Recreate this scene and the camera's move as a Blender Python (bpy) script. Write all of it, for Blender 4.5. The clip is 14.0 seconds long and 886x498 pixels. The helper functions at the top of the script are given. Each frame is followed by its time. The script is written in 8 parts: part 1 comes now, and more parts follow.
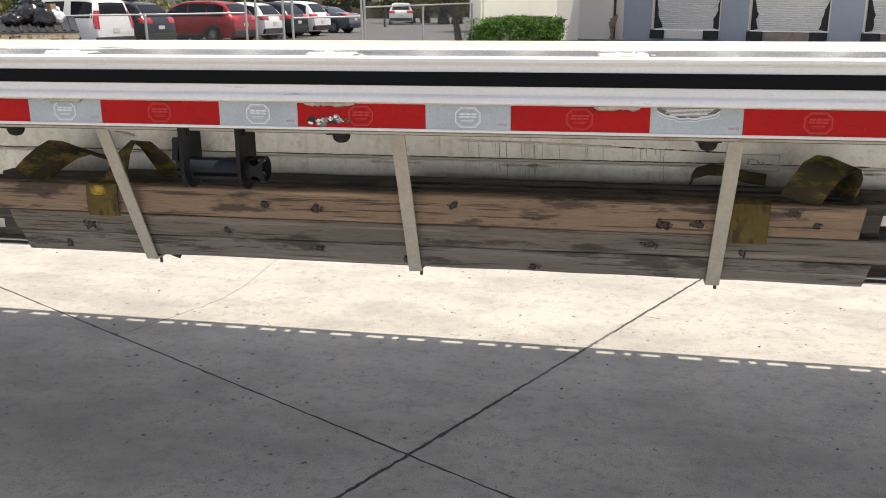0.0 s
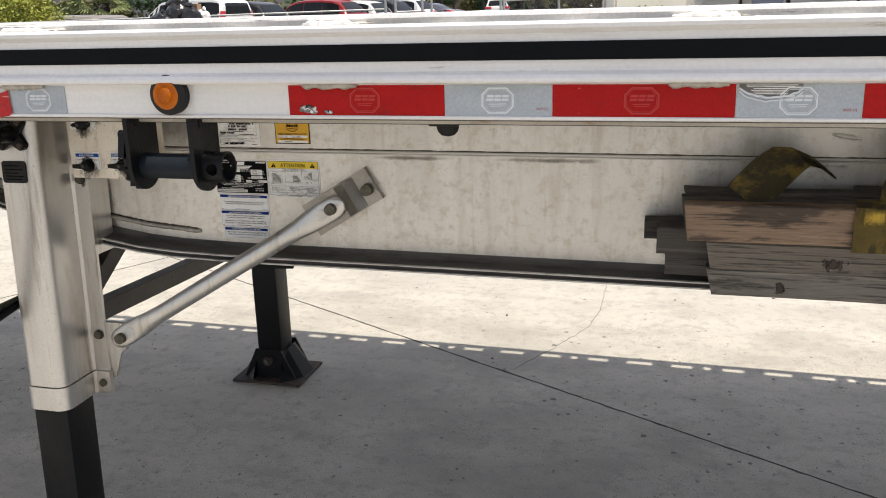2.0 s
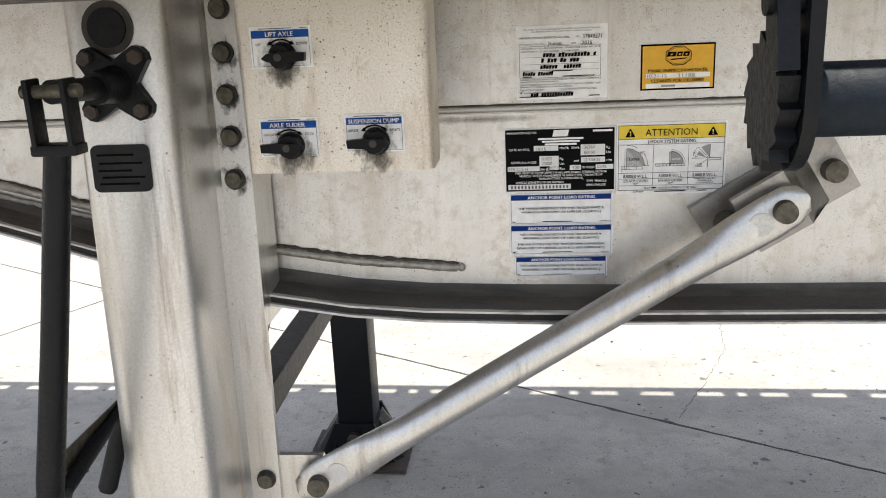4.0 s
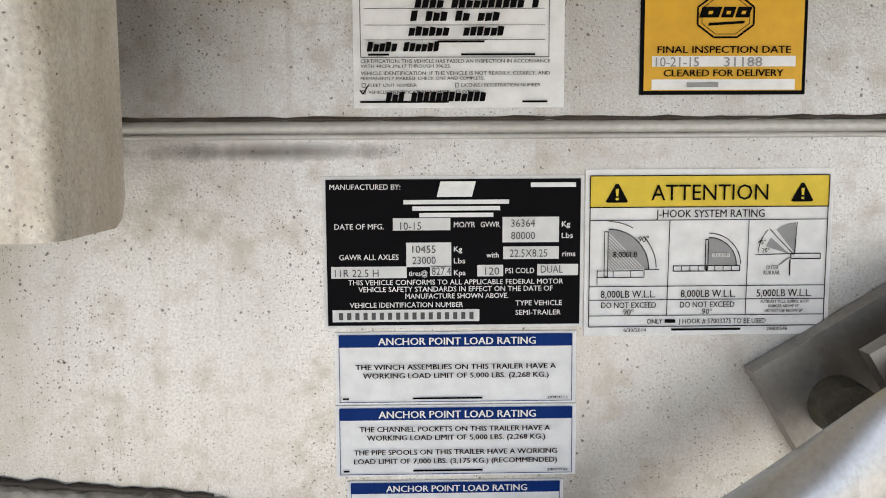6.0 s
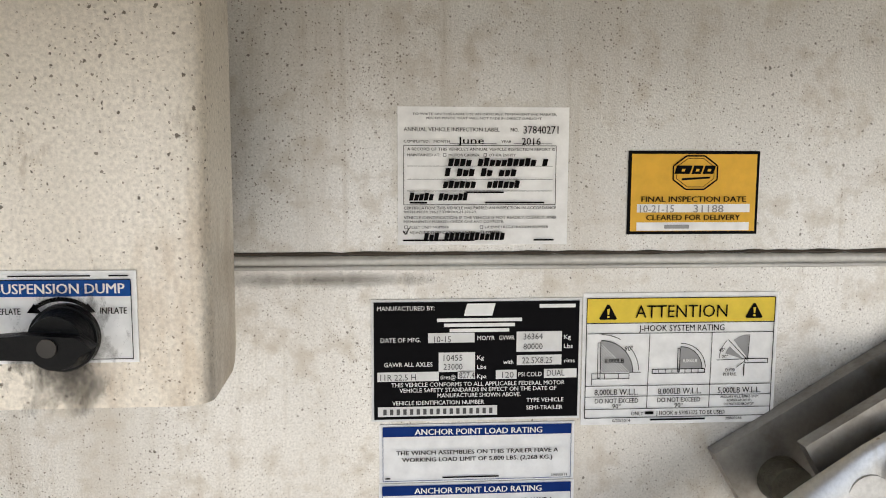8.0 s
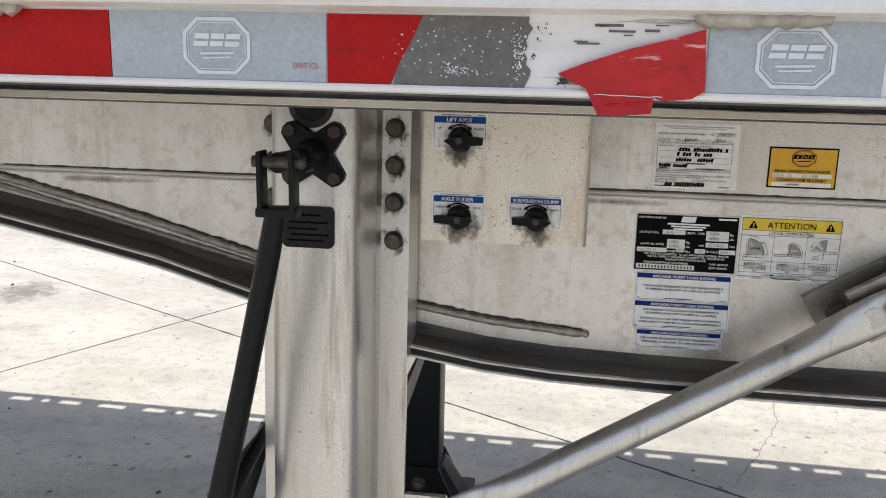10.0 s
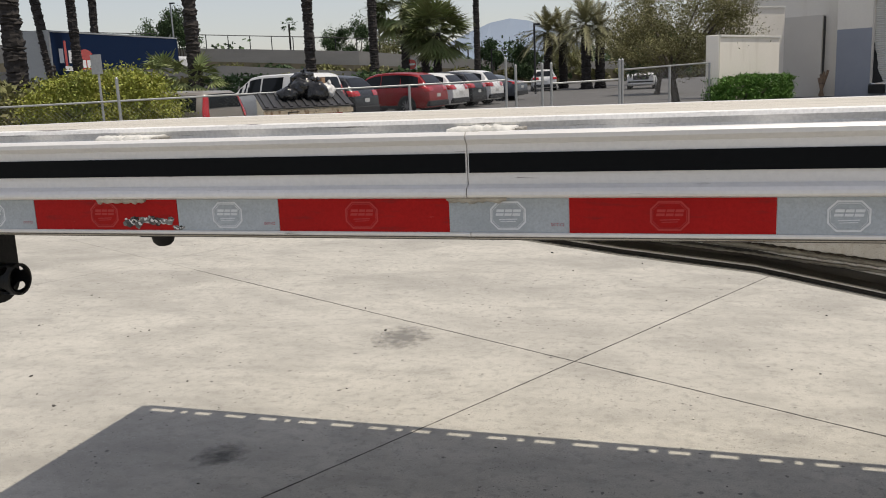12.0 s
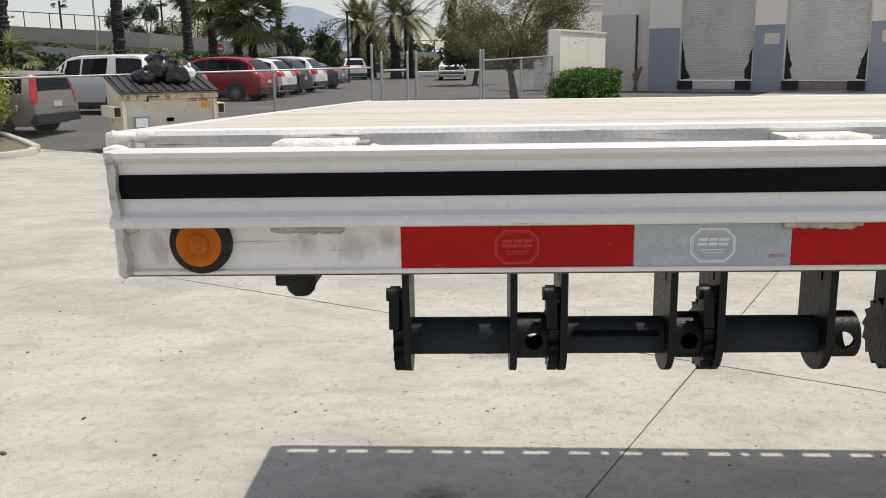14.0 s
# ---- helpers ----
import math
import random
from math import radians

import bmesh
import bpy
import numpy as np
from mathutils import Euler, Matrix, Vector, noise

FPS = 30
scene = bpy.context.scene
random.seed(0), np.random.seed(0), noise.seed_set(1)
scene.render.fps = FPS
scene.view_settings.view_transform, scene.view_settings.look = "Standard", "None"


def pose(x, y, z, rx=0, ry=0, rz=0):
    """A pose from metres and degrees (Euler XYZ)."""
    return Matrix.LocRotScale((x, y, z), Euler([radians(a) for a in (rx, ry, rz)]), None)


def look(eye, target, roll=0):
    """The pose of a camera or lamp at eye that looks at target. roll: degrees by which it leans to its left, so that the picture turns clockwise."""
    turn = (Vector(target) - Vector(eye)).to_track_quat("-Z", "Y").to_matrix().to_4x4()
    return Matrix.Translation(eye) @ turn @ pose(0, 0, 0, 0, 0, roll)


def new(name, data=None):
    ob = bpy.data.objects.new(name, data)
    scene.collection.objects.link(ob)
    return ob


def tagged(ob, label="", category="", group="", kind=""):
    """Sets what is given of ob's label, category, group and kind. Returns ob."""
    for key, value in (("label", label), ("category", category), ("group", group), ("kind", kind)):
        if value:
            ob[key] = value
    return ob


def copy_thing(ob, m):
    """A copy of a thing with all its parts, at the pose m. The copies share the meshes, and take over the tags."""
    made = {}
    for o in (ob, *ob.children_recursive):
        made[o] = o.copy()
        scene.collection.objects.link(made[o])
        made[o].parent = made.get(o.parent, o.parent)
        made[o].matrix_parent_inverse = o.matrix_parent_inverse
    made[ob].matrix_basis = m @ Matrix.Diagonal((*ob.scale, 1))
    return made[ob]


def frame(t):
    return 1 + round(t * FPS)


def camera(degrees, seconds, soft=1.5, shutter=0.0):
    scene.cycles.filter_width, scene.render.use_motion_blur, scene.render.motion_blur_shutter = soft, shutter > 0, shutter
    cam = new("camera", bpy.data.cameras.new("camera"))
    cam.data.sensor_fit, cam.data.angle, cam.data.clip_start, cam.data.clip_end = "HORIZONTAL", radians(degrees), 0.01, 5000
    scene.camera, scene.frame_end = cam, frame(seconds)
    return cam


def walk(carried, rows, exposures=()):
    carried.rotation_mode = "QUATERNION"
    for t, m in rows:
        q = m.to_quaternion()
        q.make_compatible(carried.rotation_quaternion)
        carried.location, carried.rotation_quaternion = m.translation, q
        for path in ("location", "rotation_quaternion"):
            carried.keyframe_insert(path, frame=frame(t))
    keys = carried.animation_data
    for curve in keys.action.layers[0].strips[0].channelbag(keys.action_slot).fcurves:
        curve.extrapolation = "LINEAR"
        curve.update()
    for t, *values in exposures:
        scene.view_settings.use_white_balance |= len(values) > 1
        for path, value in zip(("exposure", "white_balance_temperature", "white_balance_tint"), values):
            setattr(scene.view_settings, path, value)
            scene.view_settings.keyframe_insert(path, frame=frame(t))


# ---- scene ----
cam = camera(54.5, 14.0, soft=1.0)
PATH = [
    (0, (-0.037, -0.07, 1.708), (-0.371, 1.825, 1.163), -0.3),
    (0.5, (-0.504, -0.004, 1.702), (-0.881, 1.886, 1.167), -0.8),
    (1, (-0.97, 0.126, 1.699), (-1.411, 2.006, 1.177), -1.6),
    (1.5, (-1.431, 0.205, 1.675), (-1.907, 2.073, 1.145), -2.1),
    (2, (-1.848, 0.312, 1.638), (-2.35, 2.169, 1.09), -1.6),
    (2.5, (-2.252, 0.449, 1.595), (-2.771, 2.298, 1.037), -1.7),
    (2.7, (-2.414, 0.48, 1.562), (-2.904, 2.335, 0.999), -2.0),
    (4.8, (-3.081, 1.619, 1.351), (-3.159, 3.553, 0.851), -1.4),
    (5, (-3.07, 1.677, 1.328), (-3.13, 3.629, 0.898), -1.0),
    (5.5, (-3.031, 1.799, 1.283), (-3.036, 3.778, 0.993), -0.7),
    (6, (-2.985, 1.876, 1.263), (-2.94, 3.863, 1.036), -0.3),
    (6.5, (-2.979, 1.878, 1.27), (-2.874, 3.865, 1.075), -0.1),
    (7, (-2.984, 1.868, 1.279), (-2.826, 3.859, 1.176), -0.3),
    (7.2, (-2.989, 1.869, 1.299), (-2.798, 3.855, 1.166), -0.1),
    (9.3, (-3.117, 1.36, 1.431), (-3.186, 3.328, 1.084), 1.0),
    (9.5, (-3.113, 1.284, 1.447), (-3.237, 3.245, 1.074), 1.1),
    (9.8, (-3.12, 1.144, 1.459), (-3.331, 3.089, 1.047), 1.2),
    (10.2, (-3.238, 0.956, 1.521), (-3.549, 2.87, 1.032), 1.2),
    (10.5, (-3.383, 0.79, 1.57), (-3.739, 2.689, 1.051), 1.1),
    (11, (-3.695, 0.613, 1.621), (-4.1, 2.505, 1.114), 1.0),
    (11.5, (-4.087, 0.558, 1.666), (-4.565, 2.447, 1.217), -0.3),
    (12, (-4.547, 0.473, 1.688), (-5.091, 2.357, 1.296), -2.5),
    (12.5, (-5.028, 0.424, 1.717), (-5.577, 2.308, 1.332), -3.0),
    (13, (-5.526, 0.499, 1.719), (-6.008, 2.401, 1.334), -1.8),
    (13.5, (-6.027, 0.55, 1.709), (-6.352, 2.48, 1.302), -1.6),
    (14, (-6.475, 0.684, 1.706), (-6.54, 2.636, 1.276), -0.9),
]
walk(cam, [(t, look(eye, target, roll)) for t, eye, target, roll in PATH],
     exposures=[(0.0, 0.89, 6980, 12), (0.6, 0.82, 6980, 12), (1.5, 0.83, 6980, 12), (2.7, 0.90, 6850, 12), (4.8, 1.52, 6420, 11), (7.2, 1.54, 6520, 11), (9.3, 1.39, 6600, 11), (10.0, 0.92, 6480, 11),
                (11.0, 0.35, 6600, 11), (11.5, 0.36, 6850, 11), (12.0, 0.18, 6930, 11), (12.5, 0.06, 6930, 11), (13.0, 0.25, 6930, 11), (14.0, 0.37, 6880, 11)])

# ---- sky and sun ----
SUN_TO = Vector((0.48, 0.07, 1.56)).normalized()
SUN_EL = math.asin(SUN_TO.z)
SUN_AZ = math.atan2(SUN_TO.x, SUN_TO.y)
world = bpy.data.worlds.new("world")
scene.world = world
world.use_nodes = True
wn = world.node_tree
sky = wn.nodes.new("ShaderNodeTexSky")
sky.sky_type = "NISHITA"
sky.sun_disc = False
sky.sun_elevation = SUN_EL
sky.sun_rotation = SUN_AZ
sky.air_density = 1.0
sky.dust_density = 0.8
sky.ozone_density = 1.5
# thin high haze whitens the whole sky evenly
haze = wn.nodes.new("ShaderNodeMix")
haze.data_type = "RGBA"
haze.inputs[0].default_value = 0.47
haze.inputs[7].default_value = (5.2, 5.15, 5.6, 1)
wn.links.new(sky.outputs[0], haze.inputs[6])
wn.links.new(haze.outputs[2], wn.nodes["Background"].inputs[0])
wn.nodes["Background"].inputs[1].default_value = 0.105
sun = new("sun", bpy.data.lights.new("sun", "SUN"))
sun.data.energy = 2.9
sun.data.angle = radians(0.6)
sun.data.color = (1.0, 0.95, 0.862)
sun.matrix_world = look(SUN_TO * 50, (0, 0, 0))


# ---- materials ----
def node(nt, kind, **values):
    n = nt.nodes.new(kind)
    for key, value in values.items():
        n.inputs[key].default_value = value
    return n


def mixed(nt, fac, a, b):
    """A colour mix; fac, a, b are sockets or values."""
    m = nt.nodes.new("ShaderNodeMix")
    m.data_type = "RGBA"
    for sock, v in ((m.inputs[0], fac), (m.inputs[6], a), (m.inputs[7], b)):
        if isinstance(v, bpy.types.NodeSocket):
            nt.links.new(v, sock)
        else:
            sock.default_value = v if not isinstance(v, tuple) else (*v[:3], 1)
    return m.outputs[2]


def ramped(nt, sock, lo, hi, out0=0.0, out1=1.0):
    r = nt.nodes.new("ShaderNodeMapRange")
    r.inputs[1].default_value, r.inputs[2].default_value = lo, hi
    r.inputs[3].default_value, r.inputs[4].default_value = out0, out1
    nt.links.new(sock, r.inputs[0])
    return r.outputs[0]


def noisy(nt, co, scale, detail=4, rough=0.55, stretch=(1, 1, 1)):
    m = nt.nodes.new("ShaderNodeMapping")
    m.inputs["Scale"].default_value = stretch
    nt.links.new(co, m.inputs[0])
    n = node(nt, "ShaderNodeTexNoise", Scale=scale, Detail=detail + 1, Roughness=rough)
    nt.links.new(m.outputs[0], n.inputs["Vector"])
    return n.outputs["Fac"]


def material(name, c1, c2=None, scale=6.0, stretch=(1, 1, 1), rough=0.5, metal=0.0, bump=0.15, fine=90.0,
             specks=None, stain=None, vary=0.0, coat=0.0, fine_stretch=(1, 1, 1), leaf=False, stain2=None, stain3=None, gloss=0.5, grit=0.35):
    """c1 to c2 by a broad noise; specks: (colour, scale, share, strength); stain: (colour, scale, lo, hi, stretch); vary: between pieces."""
    c2 = c2 or tuple(c * 0.82 for c in c1)
    mt = bpy.data.materials.new(name)
    mt.use_nodes = True
    nt = mt.node_tree
    b = nt.nodes["Principled BSDF"]
    co = nt.nodes.new("ShaderNodeTexCoord").outputs["Object"]
    broad = noisy(nt, co, scale, 5, 0.6, stretch)
    grain = noisy(nt, co, fine, 3, 0.6, fine_stretch)
    col = mixed(nt, ramped(nt, broad, 0.3, 0.7), c1, c2)
    col = mixed(nt, ramped(nt, grain, 0.38, 0.70, 0, grit), col, tuple(c * 0.62 for c in c1))
    for one in (stain, stain2, stain3):
        if not one:
            continue
        sc, ss, lo, hi, st = one
        col = mixed(nt, ramped(nt, noisy(nt, co, ss, 6, 0.65, st), lo, hi, 0, 0.85), col, sc)
    if specks:
        # round flecks of uneven size, gathered in drifts
        for pc, ps, pt, amount in specks:
            vor = node(nt, "ShaderNodeTexVoronoi", Scale=ps, Randomness=1.0)
            wob = node(nt, "ShaderNodeTexNoise", Scale=ps * 1.7, Detail=2.0, Roughness=0.6)
            nt.links.new(co, wob.inputs["Vector"])
            shift = nt.nodes.new("ShaderNodeVectorMath")
            shift.operation = "MULTIPLY_ADD"
            nt.links.new(wob.outputs["Color"], shift.inputs[0])
            shift.inputs[1].default_value = (0.8 / ps,) * 3
            nt.links.new(co, shift.inputs[2])
            nt.links.new(shift.outputs[0], vor.inputs["Vector"])
            sep = nt.nodes.new("ShaderNodeSeparateColor")
            nt.links.new(vor.outputs["Color"], sep.inputs[0])
            gate = noisy(nt, co, ps * 0.035, 3, 0.6)
            lim = nt.nodes.new("ShaderNodeMath")
            lim.operation = "MULTIPLY"
            nt.links.new(ramped(nt, sep.outputs[0], 1 - pt, 1.0, 0.0, 0.36), lim.inputs[0])
            nt.links.new(ramped(nt, gate, 0.38, 0.62, 0.5, 1.1), lim.inputs[1])
            dif = nt.nodes.new("ShaderNodeMath")
            dif.operation = "SUBTRACT"
            nt.links.new(lim.outputs[0], dif.inputs[0])
            nt.links.new(vor.outputs["Distance"], dif.inputs[1])
            col = mixed(nt, ramped(nt, dif.outputs[0], 0.0, 0.10, 0, amount), col, pc)
    if vary:
        oi = nt.nodes.new("ShaderNodeObjectInfo")
        geo = nt.nodes.new("ShaderNodeNewGeometry")
        s = nt.nodes.new("ShaderNodeMath")
        s.operation = "ADD"
        nt.links.new(oi.outputs["Random"], s.inputs[0])
        nt.links.new(geo.outputs["Random Per Island"], s.inputs[1])
        hsv = nt.nodes.new("ShaderNodeHueSaturation")
        nt.links.new(col, hsv.inputs["Color"])
        nt.links.new(ramped(nt, s.outputs[0], 0.0, 2.0, 1 - vary, 1 + vary), hsv.inputs["Value"])
        nt.links.new(ramped(nt, geo.outputs["Random Per Island"], 0, 1, 0.5 - 0.03 * min(vary, 1), 0.5 + 0.03 * min(vary, 1)), hsv.inputs["Hue"])
        col = hsv.outputs[0]
    nt.links.new(col, b.inputs["Base Color"])
    nt.links.new(ramped(nt, grain, 0.2, 0.8, max(0.03, rough - 0.1), min(1, rough + 0.12)), b.inputs["Roughness"])
    b.inputs["Metallic"].default_value = metal
    b.inputs["Coat Weight"].default_value = coat
    b.inputs["Specular IOR Level"].default_value = gloss
    b.inputs["Coat Roughness"].default_value = 0.06
    if leaf:
        b.inputs["Specular IOR Level"].default_value = 0.25
        b.inputs["Transmission Weight"].default_value = 0.0
        b.inputs["Subsurface Weight"].default_value = 0.0
    if bump:
        bp = node(nt, "ShaderNodeBump", Strength=bump, Distance=0.004)
        nt.links.new(grain, bp.inputs["Height"])
        nt.links.new(bp.outputs[0], b.inputs["Normal"])
    return mt


def plain(name, c, rough=0.5, metal=0.0, gloss=0.5):
    mt = material(name, c, tuple(v * 0.9 for v in c), rough=rough, metal=metal, bump=0.04)
    mt.node_tree.nodes["Principled BSDF"].inputs["Specular IOR Level"].default_value = gloss
    return mt


def glass(name, tint=(0.010, 0.012, 0.014)):
    mt = bpy.data.materials.new(name)
    mt.use_nodes = True
    b = mt.node_tree.nodes["Principled BSDF"]
    b.inputs["Base Color"].default_value = (*tint, 1)
    b.inputs["Roughness"].default_value = 0.04
    b.inputs["Coat Weight"].default_value = 0.0
    b.inputs["Specular IOR Level"].default_value = 0.22
    b.inputs["Coat Roughness"].default_value = 0.02
    return mt


def faded(name, c, floor=False, strength=0.8, scale=40.0, lo=-1.0, hi=-0.1):
    """A grimy film that thins out towards its rim, broken up by noise."""
    mt = bpy.data.materials.new(name)
    mt.use_nodes = True
    nt = mt.node_tree
    b = nt.nodes["Principled BSDF"]
    tc = nt.nodes.new("ShaderNodeTexCoord")
    m = nt.nodes.new("ShaderNodeMapping")
    m.inputs["Location"].default_value = (-1, -1, 0) if floor else (-1, 0, -1)
    m.inputs["Scale"].default_value = (2, 2, 0) if floor else (2, 0, 2)
    nt.links.new(tc.outputs["Generated"], m.inputs[0])
    ln = nt.nodes.new("ShaderNodeVectorMath")
    ln.operation = "LENGTH"
    nt.links.new(m.outputs[0], ln.inputs[0])
    nz = noisy(nt, tc.outputs["Object"], scale, 5, 0.65, (1, 1, 0.6))
    ad = nt.nodes.new("ShaderNodeMath")
    ad.operation = "MULTIPLY_ADD"
    nt.links.new(nz, ad.inputs[0])
    ad.inputs[1].default_value = -2.2
    nt.links.new(ln.outputs["Value"], ad.inputs[2])
    nt.links.new(ramped(nt, ad.outputs[0], lo, hi, strength, 0.0), b.inputs["Alpha"])
    b.inputs["Base Color"].default_value = (*c, 1)
    b.inputs["Roughness"].default_value = 0.5
    return mt


M = {}
M["grease"] = faded("grease film", (0.045, 0.035, 0.025), False, 0.62, 85.0, -0.95, -0.22)
M["oil"] = faded("oil soaked patch", (0.05, 0.049, 0.047), True, 0.55, 14.0)
M["oldpatch"] = faded("dull grey patch", (0.22, 0.21, 0.19), True, 0.6, 14.0)
M["dust"] = faded("pale brown drips", (0.36, 0.30, 0.23), False, 0.17, 45.0)
M["grime"] = faded("brown grime", (0.16, 0.125, 0.09), False, 0.30, 30.0)
M["alu"] = material("weathered aluminium", (0.68, 0.67, 0.64), (0.54, 0.53, 0.50), 3.0, (1, 3, 6), grit=0.5, rough=0.42, metal=0.3, bump=0.12, fine=260,
                    stain=((0.30, 0.28, 0.245), 2.2, 0.54, 0.74, (1.2, 2, 7)))
M["rail"] = material("rail aluminium", (0.80, 0.785, 0.762), (0.69, 0.675, 0.648), 2.0, (1, 4, 14), grit=0.2, rough=0.42, metal=0.15, bump=0.04, fine=120,
                     stain=((0.50, 0.475, 0.435), 3.0, 0.62, 0.82, (0.8, 3, 10)), stain2=((0.18, 0.16, 0.14), 11.0, 0.66, 0.73, (0.5, 4, 8)))
M["siderail"] = material("scuffed side rail aluminium", (0.86, 0.85, 0.83), (0.76, 0.75, 0.72), 2.0, (1, 4, 10), grit=0.5, rough=0.5, metal=0.0, bump=0.08, fine=180,
                         stain=((0.42, 0.40, 0.36), 4.0, 0.58, 0.76, (0.8, 3, 8)), stain2=((0.10, 0.09, 0.08), 14.0, 0.61, 0.655, (0.35, 4, 12)))
M["web"] = material("speckled web aluminium", (0.78, 0.76, 0.72), (0.62, 0.60, 0.56), 1.6, (3.2, 1, 0.5), grit=0.75, rough=0.38, metal=0.80, bump=0.14, fine=620,
                    specks=(((0.12, 0.094, 0.074), 460, 0.8, 0.8), ((0.23, 0.19, 0.15), 760, 0.9, 0.75), ((0.085, 0.07, 0.055), 300, 0.35, 0.75), ((0.32, 0.28, 0.24), 1200, 0.8, 0.6)),
                    stain=((0.46, 0.42, 0.36), 5.0, 0.50, 0.76, (3.0, 1, 0.35)), stain2=((0.48, 0.435, 0.37), 45.0, 0.50, 0.70, (1, 1, 1)), stain3=((0.42, 0.375, 0.31), 9.0, 0.58, 0.76, (5.0, 1, 0.22)))
M["box"] = material("stained box aluminium", (0.80, 0.745, 0.655), (0.66, 0.605, 0.515), 6.0, (1.6, 1, 0.5), grit=0.7, rough=0.42, metal=0.72, bump=0.12, fine=420,
                    specks=(((0.07, 0.05, 0.036), 260, 0.42, 0.85), ((0.13, 0.10, 0.07), 420, 0.55, 0.75), ((0.25, 0.20, 0.14), 640, 0.6, 0.55)), stain=((0.40, 0.30, 0.20), 9.0, 0.54, 0.74, (1.8, 1, 0.5)), stain2=((0.27, 0.20, 0.13), 30.0, 0.60, 0.74, (1.5, 1, 0.6)))
M["leg"] = material("satin leg aluminium", (0.72, 0.705, 0.675), (0.57, 0.555, 0.525), 4.0, (3, 3, 0.5), grit=0.5, rough=0.34, metal=0.85, bump=0.06, fine=300,
                    specks=(((0.2, 0.15, 0.1), 190, 0.12, 0.7),), stain=((0.40, 0.345, 0.27), 6.0, 0.54, 0.74, (4, 2, 0.4)), stain2=((0.25, 0.20, 0.145), 11.0, 0.58, 0.74, (3, 3, 0.15)))
M["flange"] = material("grimy shaded flange aluminium", (0.13, 0.118, 0.104), (0.075, 0.068, 0.06), 5.0, (1, 4, 4), rough=0.5, metal=0.2, bump=0.1, fine=200, stain=((0.035, 0.032, 0.03), 4, 0.48, 0.66, (1, 6, 1)))
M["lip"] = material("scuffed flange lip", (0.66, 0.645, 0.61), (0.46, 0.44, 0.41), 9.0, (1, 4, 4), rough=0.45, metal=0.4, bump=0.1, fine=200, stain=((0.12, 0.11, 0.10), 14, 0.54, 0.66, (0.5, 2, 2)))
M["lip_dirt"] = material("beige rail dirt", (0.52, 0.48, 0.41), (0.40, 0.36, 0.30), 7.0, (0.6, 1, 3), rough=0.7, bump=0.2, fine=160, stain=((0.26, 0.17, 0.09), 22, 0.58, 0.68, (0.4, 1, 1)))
M["groove"] = material("black dirt and shade", (0.02, 0.019, 0.018), (0.035, 0.03, 0.028), 20, rough=0.9, bump=0.2)
M["brace"] = material("dark rusty steel brace", (0.050, 0.044, 0.039), (0.028, 0.024, 0.021), 8, rough=0.55, bump=0.2)
M["weld"] = material("weld metal", (0.52, 0.49, 0.43), (0.30, 0.27, 0.22), 60, rough=0.5, metal=0.4, bump=0.6, fine=150)
M["caulk"] = material("lumpy white weld cap", (0.80, 0.79, 0.75), (0.62, 0.60, 0.54), 40, rough=0.55, bump=0.5, fine=160)
M["deck"] = material("bleached deck", (0.66, 0.625, 0.555), (0.54, 0.505, 0.435), 1.4, (0.5, 5, 1), grit=0.5, rough=0.7, metal=0.0, bump=0.2, fine=60, fine_stretch=(0.3, 4, 1),
                     stain=((0.34, 0.31, 0.26), 3.0, 0.55, 0.68, (0.25, 5, 1)), stain2=((0.17, 0.15, 0.125), 9.0, 0.60, 0.655, (0.12, 5, 1)), vary=0.10)
M["black_steel"] = material("black painted steel", (0.004, 0.005, 0.006), (0.008, 0.008, 0.009), 14, rough=0.42, bump=0.25, fine=160, gloss=0.22,
                            stain=((0.022, 0.017, 0.013), 18, 0.62, 0.80, (1, 1, 1)))
M["drum"] = material("blue black drum paint", (0.009, 0.015, 0.021), (0.016, 0.021, 0.026), 16, rough=0.6, bump=0.2, fine=140, gloss=0.2, stain=((0.06, 0.055, 0.05), 22, 0.66, 0.82, (1, 1, 1)))
M["rust"] = material("rusty black steel", (0.030, 0.027, 0.025), (0.085, 0.055, 0.038), 12, rough=0.75, bump=0.4, fine=120)
M["bolt"] = material("zinc bolt", (0.16, 0.145, 0.105), (0.045, 0.040, 0.032), 90, rough=0.5, metal=0.5, bump=0.3, fine=300)
M["washer"] = plain("dark washer", (0.05, 0.045, 0.04), 0.5, 0.5)
M["knob"] = material("black plastic", (0.0035, 0.0035, 0.004), (0.007, 0.007, 0.007), 40, rough=0.35, bump=0.2, fine=300, gloss=0.14)
M["stripe"] = plain("black vinyl stripe", (0.005, 0.006, 0.007), 0.5, 0, 0.08)
M["red"] = material("red reflective tape", (0.46, 0.008, 0.007), (0.36, 0.006, 0.006), 5, (1, 1, 3), grit=0.5, rough=0.5, bump=0.1, fine=240, stain=((0.22, 0.012, 0.012), 26, 0.56, 0.70, (0.5, 1, 3)), stain2=((0.50, 0.10, 0.085), 50, 0.68, 0.72, (0.6, 1, 2)), gloss=0.18)
M["red_torn"] = material("creased red tape", (0.50, 0.020, 0.020), (0.40, 0.010, 0.012), 18, (1, 1, 2), grit=0.5, rough=0.36, bump=0.8, fine=55, stain=((0.26, 0.008, 0.01), 30, 0.56, 0.68, (0.6, 1, 2)), stain2=((0.72, 0.40, 0.38), 45, 0.62, 0.67, (0.3, 1, 2.2)), gloss=0.3)
